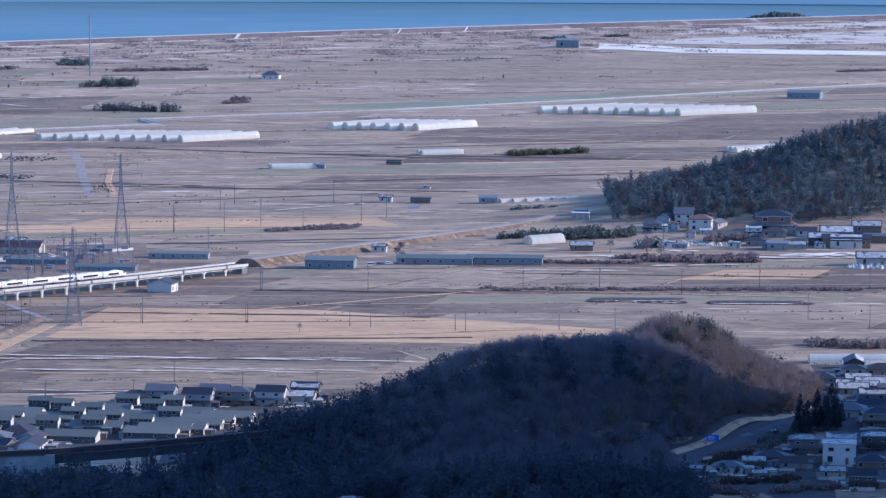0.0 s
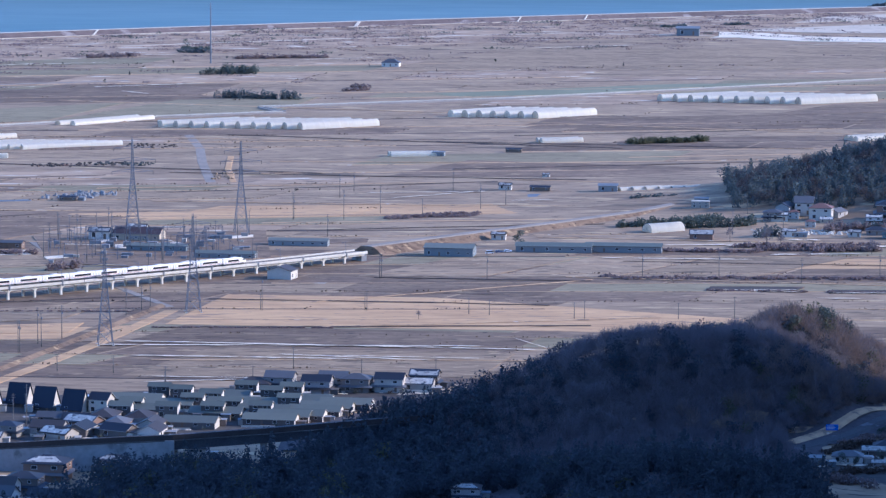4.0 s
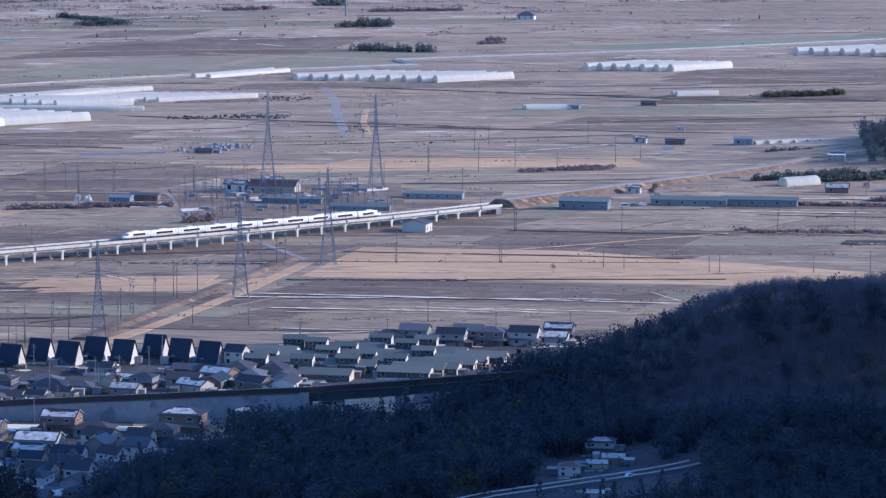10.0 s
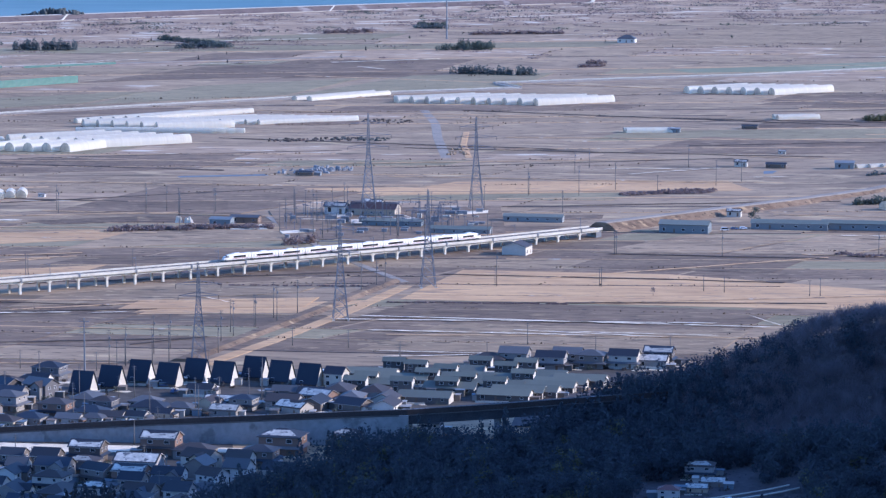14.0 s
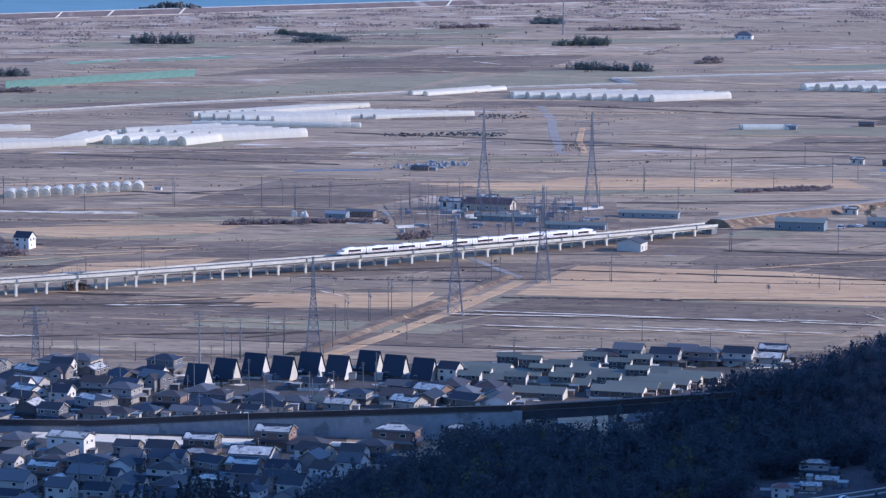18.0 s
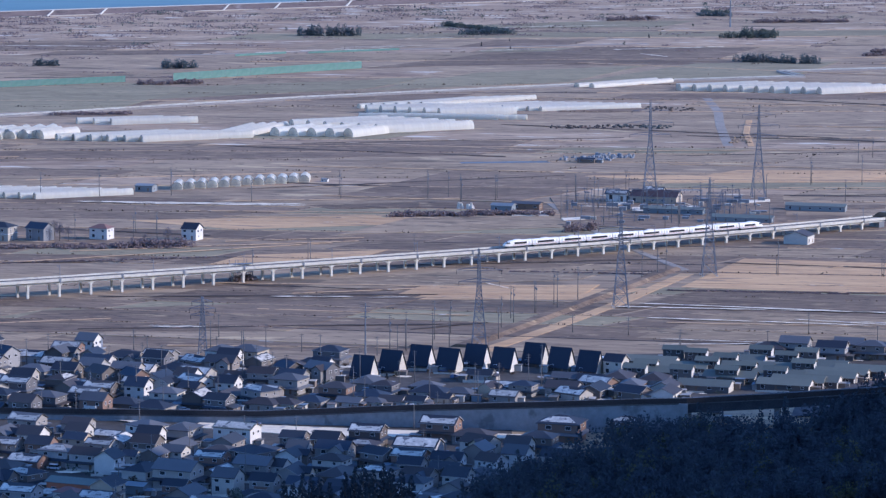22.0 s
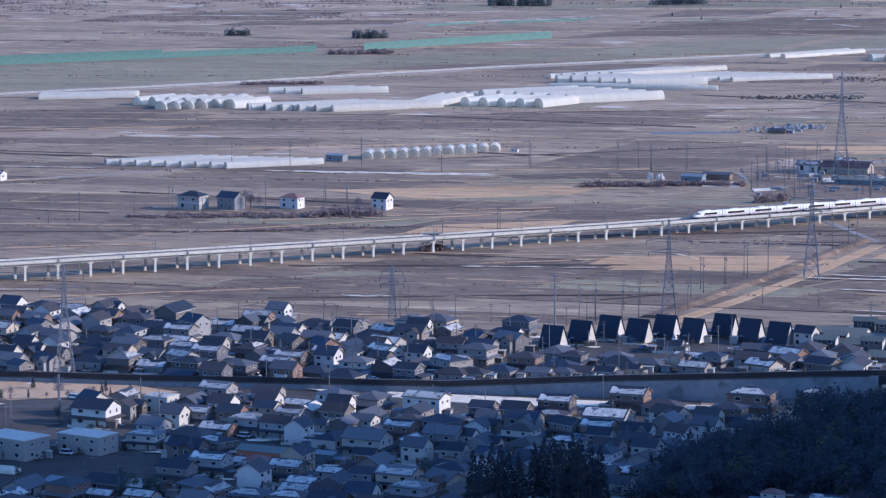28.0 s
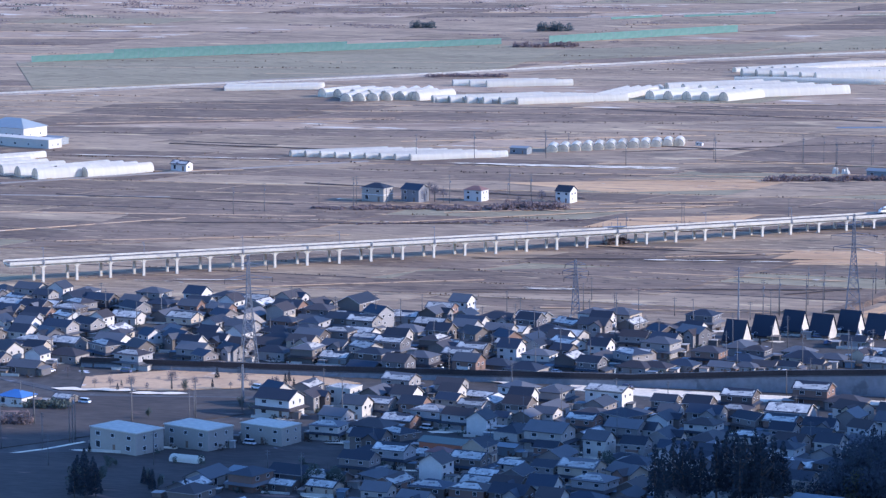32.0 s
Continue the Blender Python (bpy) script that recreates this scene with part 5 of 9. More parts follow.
bank_line(2, 1906, 196, 1876, 1.8, PARK, "ragged straw-coloured grass bank between fields")
bank_line(-74, 2477, 140, 2543, 3, WET_SHADED_SOIL, "dark wet furrow line between fields")
bank_line(-421, 3045, -88, 2940, 4, PARK, "ragged straw-coloured grass bank between fields")
bank_line(-251, 2731, 43, 2638, 3.5, WET_SHADED_SOIL, "dark wet furrow line between fields")
bank_line(-42, 2861, 216, 2768, 3.5, PARK, "ragged straw-coloured grass bank between fields")
road_strip([(-192, 1780), (-211, 1820), (-243, 1888), (-281, 1994), (-298, 2045)], 4, GRAVEL, "grey gravel track")
road_strip([(-280, 2730), (-261, 2625), (-249, 2520), (-230, 2383)], 6.5, GRAVEL, "grey gravel track through bare ground", 0.08)
road_strip([(-233, 2562), (-227, 2473), (-215, 2383)], 4, STRAW, "bare sandy bank beside a track")
road_strip([(-779, 1855), (-706, 1925), (-614, 2005)], 5, GRAVEL, "thin field road")
road_strip([(-1041, 2285), (-912, 2375), (-821, 2475), (-732, 2543)], 6, GRAVEL, "pale field road by the greenhouses")
road_strip([(-774, 3063), (-600, 3162), (-389, 3271)], 7, GRAVEL, "pale coastal field road")
road_strip([(-452, 3743), (-259, 3872), (9, 4002), (162, 3960)], 7, SAND, "sandy road behind the seawall")
rail_bank([(-107, 1999, 4.4), (-83, 2033, 3.9), (-44, 2087, 3.1), (-1, 2143, 2.5), (41, 2200, 2.1), (75, 2262, 1.8), (96, 2330, 1.6)])

# pale ground behind the beach, snow
field([(313, 4343), (654, 4584), (528, 4382), (262, 4206)], SAND, 0.3)
field([(184, 4052), (296, 4142), (519, 4310), (488, 4046), (306, 4017)], SAND, 0.3)
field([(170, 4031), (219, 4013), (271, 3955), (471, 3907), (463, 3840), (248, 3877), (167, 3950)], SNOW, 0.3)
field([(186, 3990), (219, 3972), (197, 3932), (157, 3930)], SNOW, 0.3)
snow_strip(-201, 1662, -11, 1644, 3.0)
snow_strip(-192, 1618, -91, 1612, 3.0)
snow_strip(-127, 1625, -56, 1609, 2.5)
snow_strip(-185, 1558, -117, 1555, 2.0)
snow_strip(-22, 1680, -6, 1648, 1.0)
snow_strip(-212, 1650, -35, 1654, 2.6)
snow_strip(-179, 1542, -138, 1551, 2.5)
snow_strip(-102, 1622, -34, 1616, 2.0)
snow_strip(-404, 1554, -383, 1555, 3.0)
snow_strip(-373, 1654, -334, 1660, 3.0)
snow_strip(-328, 1657, -308, 1664, 2.0)
snow_strip(-565, 1539, -532, 1546, 3.0)
snow_strip(-404, 1557, -384, 1557, 3.0)
snow_strip(190, 2062, 252, 2072, 12.0)
snow_strip(91, 2046, 104, 2049, 8.0)
snow_strip(56, 2048, 104, 2054, 4.0)
snow_strip(74, 1858, 122, 1850, 3.0)
snow_strip(194, 1852, 225, 1848, 3.0)
snow_strip(-124, 2319, -48, 2331, 3.0)
snow_strip(-33, 2278, -5, 2285, 3.0)
snow_strip(-108, 2288, -49, 2334, 3.0)
snow_strip(-287, 1723, -264, 1696, 1.5)
snow_strip(-540, 2003, -431, 2008, 5.0)
snow_strip(-567, 2005, -432, 2014, 6.0)
snow_strip(-795, 1991, -664, 2000, 3.0)
snow_strip(-242, 2087, -210, 2034, 2.0)
snow_strip(-281, 2034, -212, 2022, 3.0)
snow_strip(-282, 2090, -261, 2079, 4.0)
snow_strip(-248, 2040, -216, 2038, 3.0)
snow_strip(-381, 3147, -353, 3117, 4.0)
snow_strip(-979, 3136, -808, 3155, 5.0)
snow_strip(-861, 3339, -748, 3392, 5.0)
snow_strip(-964, 3297, -880, 3351, 4.0)
snow_strip(-560, 3733, -254, 3947, 3.0)
snow_strip(-669, 3594, -517, 3718, 3.0)
snow_strip(-651, 3172, -582, 3205, 4.0)
snow_strip(-844, 3137, -811, 3168, 4.0)
snow_strip(-250, 3726, -183, 3765, 4.0)
snow_strip(70, 2092, 90, 2104, 4.0)
snow_strip(-524, 3156, -479, 3185, 3.0)
snow_strip(-1047, 2781, -1019, 2810, 5.0)
snow_strip(-406, 1557, -380, 1557, 2.5)

snow_strip(-513, 1266, -480, 1270, 9)
snow_strip(-481, 1265, -459, 1270, 6)
snow_strip(-476, 1324, -465, 1330, 5)
snow_strip(-462, 1156, -444, 1157, 4)
snow_strip(-382, 1191, -368, 1193, 4)
snow_strip(-310, 1196, -285, 1197, 5)
snow_strip(-366, 1326, -340, 1320, 8)

# woods
def woods():
    """The wooded hill in front: bare trees on its back, conifers on its near slope and edges, russet trees at its far end."""
    rng = random.Random(11)
    poly = [(-209, 1133), (-199, 1145), (-194, 1218), (-179, 1242), (-168, 1263), (-163, 1300), (-150, 1318), (-122, 1322), (-96, 1336), (-80, 1382), (-66, 1430), (-28, 1494), (50, 1530), (70, 1580), (120, 1602), (158, 1574), (158, 1528), (149, 1508), (139, 1491), (123, 1462), (105, 1431), (86, 1402), (84, 1386), (92, 1310), (96, 1136), (-212, 1136)]
    conifer, bare, leaf = variants_of("conifer"), variants_of("bare"), variants_of("leaf")
    sets = {"conifer": [], "bare": [], "leaf": [], "russet": [], "bamboo": []}
    y = 1137.0
    while y < 1604:
        x = -222.0
        while x < 162:
            px, py = x + rng.uniform(-2.2, 2.2), y + rng.uniform(-2.2, 2.2)
            x += 4.1
            ahead = 1264.1 + 0.988 * px - py
            on_road = -110 < px < 4 and -6 < ahead < 70
            if not inside(px, py, poly) or (-160 < px < -124 and py < 1163) or (-192 < px < -158 and py < 1134) or (-178 < px < -158 and py < 1153) or (-54 < px < -12 and -48 < ahead <= 0 and rng.random() < 0.35):
                continue
            if -54 < px < -12 and -48 < ahead <= -6:
                sets[rng.choice(("leaf", "bare"))].append((rng.randrange(4), px, py, height(px, py) - 0.2, rng.uniform(0.1, 0.2), rng.uniform(0, 6.28)))
                continue
            if px < 70 and py > 1482 + 0.65 * (px - 52) and rng.random() < 0.7:
                # thin wood on the far side of the hill
                continue
            if on_road:
                # scrub on the slope below the road
                if ahead > 6 and rng.random() < 0.8:
                    sets[rng.choice(("leaf", "bare", "bare"))].append((rng.randrange(4), px, py, height(px, py) - 0.2, rng.uniform(0.1, 0.14) + 0.0025 * ahead, rng.uniform(0, 6.28)))
                continue
            z, sc, t, v = height(px, py), rng.uniform(0.75, 1.15), rng.uniform(0, 6.28), rng.randrange(4)
            near = py < 1325 + 12 * math.sin(px * 0.05) or px < -100
            k = rng.random()
            edge = px < -12 + rng.uniform(-16, 16)
            bank = (py - 1399) * 0.504 - (px - 89) * 0.864
            if 20 < bank < 29 + 3 * math.sin(py * 0.2) and 1440 < py < 1512:
                # a dark line of evergreens down the slope
                kind, sc = ("leaf", sc * 1.1) if k < 0.7 else ("russet", sc)
            elif py > 1380 and (bank < 30 + 6 * math.sin(py * 0.07) or py > 1506):
                kind = "russet" if k < (0.66 if py > 1480 else 0.4) else "bare" if k < 0.86 else "bamboo" if k < 0.93 else "leaf"
                sc *= 1.3 if py > 1506 and px < 140 else 1.12
                if bank < 16:
                    # low scrub under the trees beside the road
                    for _ in range(2):
                        sets["russet" if k < 0.6 else "bare"].append((rng.randrange(4), px + rng.uniform(-2, 2), py + rng.uniform(-2, 2), z - 1.0, rng.uniform(0.42, 0.66), rng.uniform(0, 6.28)))
            elif -92 < px < -42 and 1326 < py < 1400:
                # tall trees that hide the end of the bridge
                kind, sc = ("leaf", sc * 1.3) if k < 0.5 else ("conifer", sc * 1.15)
            elif px < -58:
                if rng.random() < 0.38:
                    continue
                big = 1.32
                kind, sc = ("leaf", sc * big) if k < 0.74 else ("bamboo", sc * big) if k < 0.82 else ("conifer", sc * big * 0.95)
            elif near and rng.random() < 0.42:
                continue
            elif near:
                sc *= 1.25
                kind = "conifer" if k < 0.2 else "leaf" if k < 0.97 else "bamboo"
            elif edge:
                kind = "conifer" if k < 0.06 else "leaf" if k < 0.62 else "bare"
                sc *= 1.25 if kind == "leaf" else 1.0
            elif math.sin(px * 0.13 + 1.7) * math.sin(py * 0.11 + px * 0.05) > 0.62 and py > 1395:
                # knots of evergreens on the hill's back
                kind, sc = "leaf", sc * rng.uniform(0.95, 1.2)
            else:
                kind = "bare" if k < 0.955 else "leaf"
            sets[kind].append((v, px, py, z - 0.4, sc * (1.05 if kind == "conifer" else 1.0), t))
        y += 4.1
    floor = Shape()
    for j in range(59):
        for i in range(55):
            q = [(-228 + 8 * i, 1136 + 8 * j), (-220 + 8 * i, 1136 + 8 * j), (-220 + 8 * i, 1144 + 8 * j), (-228 + 8 * i, 1144 + 8 * j)]
            if inside(q[0][0] + 4, q[0][1] + 4, poly) or (q[0][1] > 1340 and height(q[0][0] + 4, q[0][1] + 4) > 0.25):
                floor.face(*[(a, b, height(a, b) + 0.5) for a, b in q])
    solid("forest_floor", floor, FLOOR, "dark leaf-strewn forest floor", "ground")
    smeared("conifer_wood", "dense dark conifer wood on the near hill slope", conifer, sets["conifer"], HAZE_NEEDLES)
    smeared("bare_wood", "leafless grey-brown winter wood covering the hill", bare, sets["bare"], TWIGS)
    smeared("evergreen_wood", "dark evergreen broadleaf trees among bare ones", leaf, sets["leaf"], HAZE_NEEDLES)
    smeared("russet_wood", "russet leafless trees at the hill's end", bare, sets["russet"], RUSSET)
    smeared("bamboo_grove", "yellow-green bamboo among winter trees", leaf, sets["bamboo"], BAMBOO)
    # the wooded hill beyond the railway
    sets = {"conifer": [], "leaf": [], "bare": []}
    y = 2168.0
    while y < 2362:
        x = 106.0
        while x < 480:
            px, py = x + rng.uniform(-2.5, 2.5), y + rng.uniform(-2.5, 2.5)
            x += 6.8
            z = height(px, py)
            if z < (2.4 if px < 165 else 2.2) + 1.2 * math.sin(px * 0.06) or py < 2194 + 10 * math.sin(px * 0.05):
                continue
            k = rng.random()
            patch = math.sin(px * 0.021 + 1.2) * math.sin(py * 0.03 + px * 0.011)
            kind = "conifer" if k < 0.2 + 0.25 * patch else "leaf" if k < 0.72 else "bare"
            sets[kind].append((rng.randrange(4), px, py, z - 0.4, rng.uniform(0.85, 1.35), rng.uniform(0, 6.28)))
        y += 6.8
    smeared("far_conifer_wood", "dark conifer wood on a hill beyond the fields", variants_of("far_conifer"), sets["conifer"], HAZY_LEAF)
    smeared("far_evergreen_wood", "evergreen wood with haze-tinted leaves on a hill beyond the fields", variants_of("far_leaf"), sets["leaf"], HAZY_LEAF)
    smeared("far_bare_wood", "leafless winter trees on a hill beyond the fields", bare, sets["bare"], HILL_TWIGS)


woods()


# greenhouses
greenhouse_row(-665, 2018, -592, 2016, 9, 34, 59, 5.1, 3.6)
greenhouse_row(-523, 2075, -458, 2126, 12, 99, 18, 6.3, 4.4)
greenhouse_row(-833, 2383, -836, 2397, 3, 24, 68, 5.5, 3.4)
greenhouse_row(-754, 2357, -686, 2350, 7, 58, 33, 8.5, 5.9)
greenhouse_row(-672, 2342, -614, 2342, 6, 34, 78, 6.4, 4.5)
greenhouse_row(-574, 2375, -554, 2388, 4, 81, 72, 5.7, 4.0)
greenhouse_row(-536, 2396, -486, 2397, 5, 60, 37, 8.5, 5.9)
greenhouse_row(-537, 2453, -473, 2428, 6, 36, 72, 8.5, 5.9)
greenhouse_row(-690, 2456, -665, 2454, 3, 26, 61, 6.2, 4.3)
greenhouse_row(-462, 2610, -387, 2606, 9, 31, 78, 5.0, 3.5)
greenhouse_row(-520, 2604, -478, 2626, 6, 46, 104, 5.0, 3.5)
greenhouse_row(-506, 2535, -486, 2539, 4, 1, 99, 5.0, 3.5)
greenhouse_row(-389, 2809, -377, 2806, 2, 49, 83, 6.0, 3.3)
greenhouse_row(-308, 2793, -200, 2782, 10, 35, 69, 7.6, 5.3)
greenhouse_row(81, 3073, 195, 3048, 10, 30, 77, 8.4, 5.9)
greenhouse_row(-89, 2903, -22, 2894, 7, 40, 61, 8.0, 5.6)
greenhouse_row(36, 2334, 78, 2342, 6, 29, 31, 5.0, 3.5)
greenhouse_row(-19, 2687, -16, 2682, 2, 19, 32, 6.0, 3.3)
greenhouse_row(-123, 2574, -121, 2570, 2, 9, 36, 6.0, 3.3)
greenhouse_row(-313, 2822, -307, 2807, 2, 12, 151, 6.0, 3.3)
greenhouse_row(-832, 1909, -768, 1879, 6, 47, 39, 8.5, 5.9)
greenhouse_row(-772, 1899, -745, 1895, 4, 52, 43, 7.6, 5.3)
greenhouse_row(-832, 1931, -827, 1953, 3, 48, 36, 5.2, 3.6)
greenhouse_row(210, 2718, 216, 2709, 3, 36, 67, 5.2, 3.6)
greenhouse_row(49, 2114, 51, 2114, 1, 32, 23, 10.0, 5.0)
greenhouse_row(-509, 2576, -453, 2559, 6, 27, 57, 7.8, 5.4)
greenhouse_row(-729, 2330, -689, 2353, 6, 92, 47, 7.8, 5.5)
greenhouse_row(-670, 2342, -613, 2345, 7, 39, 79, 5.4, 3.8)

# power pylons and poles
lattice_pylon(-252, 1521, 42.8, 12)
lattice_pylon(-208, 1652, 46.1, 12)
lattice_pylon(-179, 1764, 48.1, 12)
lattice_pylon(-243, 2059, 58.3, 12)
lattice_pylon(-185, 2098, 52.9, 12)
lattice_pylon(-364, 1486, 24.5, 12)
lattice_pylon(-460, 1342, 42.4, 30)
mast(-295, 1490, 22.9)
mast(-433, 1256, 14.9)
mast(-337, 3499, 58.2)
utility_pole(-96, 1774, 9, 10, 1)
utility_pole(-95, 1897, 13, 10, 3)
utility_pole(-39, 1898, 13, 10, 3)
utility_pole(42, 1907, 13, 10, 3)
utility_pole(82, 1908, 14, 10, 3)
utility_pole(166, 1910, 13, 10, 3)
utility_pole(224, 1912, 12, 10, 1)
utility_pole(-147, 1773, 8, 10, 1)
utility_pole(-45, 1763, 8, 10, 1)
utility_pole(-35, 1759, 8, 10, 1)
utility_pole(11, 1750, 9, 10, 1)
utility_pole(6, 1750, 8, 10, 1)
utility_pole(56, 1751, 8, 10, 1)
utility_pole(83, 1752, 11, 10, 1)
utility_pole(180, 1794, 13, 10, 1)
utility_pole(124, 1891, 13, 10, 3)
utility_pole(207, 1764, 11, 10, 1)
utility_pole(-160, 2173, 14, 10, 3)
utility_pole(-140, 2294, 15, 10, 3)
utility_pole(-133, 2329, 13, 10, 3)
utility_pole(-70, 2338, 15, 10, 3)
utility_pole(-50, 2232, 16, 10, 3)
utility_pole(-35, 2254, 14, 10, 3)
utility_pole(-84, 2190, 11, 10, 1)
utility_pole(111, 2195, 11, 10, 1)
utility_pole(-249, 1597, 16, 10, 3)
utility_pole(-243, 1624, 15, 10, 3)
utility_pole(-236, 1643, 17, 10, 3)
utility_pole(-230, 1668, 16, 10, 3)
utility_pole(-265, 1522, 16, 10, 3)
utility_pole(-272, 1521, 15, 10, 3)
utility_pole(-282, 1512, 12, 10, 2)
utility_pole(-284, 1504, 12, 10, 2)
utility_pole(-287, 1503, 13, 10, 3)
utility_pole(-248, 1548, 14, 10, 3)
utility_pole(-146, 1770, 18, 10, 3)
utility_pole(-95, 1773, 10, 10, 2)
utility_pole(-94, 1897, 13, 10, 3)
utility_pole(-209, 1741, 15, 10, 3)
utility_pole(-204, 1762, 13, 10, 3)
utility_pole(-201, 1773, 14, 10, 3)
utility_pole(-374, 2077, 12, 10, 2)
utility_pole(-360, 2065, 15, 10, 3)
utility_pole(-337, 1973, 9, 10, 2)
utility_pole(-331, 2055, 15, 10, 3)
utility_pole(-285, 2020, 14, 10, 3)
utility_pole(-277, 2076, 13, 10, 3)
utility_pole(-261, 2093, 15, 10, 3)
utility_pole(-160, 2166, 17, 10, 3)
utility_pole(-130, 2170, 18, 10, 3)
utility_pole(-110, 2204, 17, 10, 3)
utility_pole(-134, 2082, 13, 10, 3)
utility_pole(-378, 1769, 13, 10, 2)
utility_pole(-395, 1715, 15, 10, 3)
utility_pole(-339, 1496, 12, 10, 2)
utility_pole(-324, 1498, 8, 10, 2)
utility_pole(-291, 1495, 8, 10, 2)
utility_pole(-485, 1832, 15, 10, 3)
utility_pole(-473, 1834, 17, 10, 3)
utility_pole(-561, 1806, 16, 10, 3)
utility_pole(-544, 1809, 12, 10, 1)
utility_pole(-420, 2050, 15, 10, 3)
utility_pole(-466, 2022, 15, 10, 3)
utility_pole(-519, 2046, 15, 10, 3)
utility_pole(-558, 2032, 16, 10, 3)
utility_pole(-371, 2059, 15, 10, 3)
utility_pole(-345, 2022, 16, 10, 3)
utility_pole(-332, 2067, 14, 10, 3)
utility_pole(-268, 2024, 14, 10, 3)
utility_pole(-256, 2067, 16, 10, 3)
utility_pole(-368, 1532, 10, 10, 1)
utility_pole(-380, 1773, 13, 10, 1)
utility_pole(-332, 1804, 12, 10, 1)
utility_pole(-612, 1763, 15, 10, 3)
utility_pole(-600, 1777, 15, 10, 3)
utility_pole(-582, 1813, 12, 10, 2)
utility_pole(-563, 1818, 15, 10, 3)
utility_pole(-517, 1834, 15, 10, 3)
utility_pole(-496, 1877, 14, 10, 3)
utility_pole(-488, 1891, 8, 10, 2)
utility_pole(-519, 2101, 9, 10, 2)
utility_pole(-563, 2050, 12, 10, 2)
utility_pole(-590, 2022, 15, 10, 3)
utility_pole(-525, 2069, 14, 10, 3)
utility_pole(-424, 2065, 15, 10, 3)
utility_pole(-373, 2070, 16, 10, 3)
utility_pole(-350, 2047, 16, 10, 3)
utility_pole(-285, 1492, 18, 10, 3)
utility_pole(-281, 1508, 17, 10, 3)
utility_pole(-275, 1542, 17, 10, 3)
utility_pole(-252, 1581, 14, 10, 3)
utility_pole(-271, 1560, 15, 10, 3)
utility_pole(-469, 1278, 9, 10, 2)
utility_pole(-461, 1215, 15, 10, 3)
utility_pole(-466, 1170, 18, 10, 3)
utility_pole(-442, 1228, 12, 10, 2)
utility_pole(-493, 1201, 12, 10, 2)
utility_pole(-536, 1325, 10, 10, 2)
utility_pole(-388, 1234, 16, 10, 3)
utility_pole(-547, 1462, 8, 10, 2)
utility_pole(-566, 1457, 11, 10, 2)
utility_pole(-353, 1466, 11, 10, 2)
utility_pole(-421, 1411, 9, 10, 2)
utility_pole(-470, 1398, 9, 10, 2)
utility_pole(-391, 1337, 9, 10, 2)
utility_pole(-369, 1369, 11, 10, 2)
utility_pole(-444, 1349, 9, 10, 2)
utility_pole(-252, 1608, 15, 10, 3)
utility_pole(-244, 1626, 15, 10, 3)
utility_pole(-239, 1653, 17, 10, 3)
utility_pole(-231, 1675, 15, 10, 3)
utility_pole(-351, 2056, 13, 10, 2)
utility_pole(-117, 1584, 10, 10, 2)
utility_pole(-168, 1538, 8, 10, 2)
utility_pole(-194, 1568, 8, 10, 2)
utility_pole(-219, 1572, 8, 10, 2)
utility_pole(-166, 1516, 9, 10, 1)
utility_pole(-130, 1528, 10, 10, 1)
utility_pole(-86, 1563, 8, 10, 1)
utility_pole(-54, 1564, 8, 10, 1)

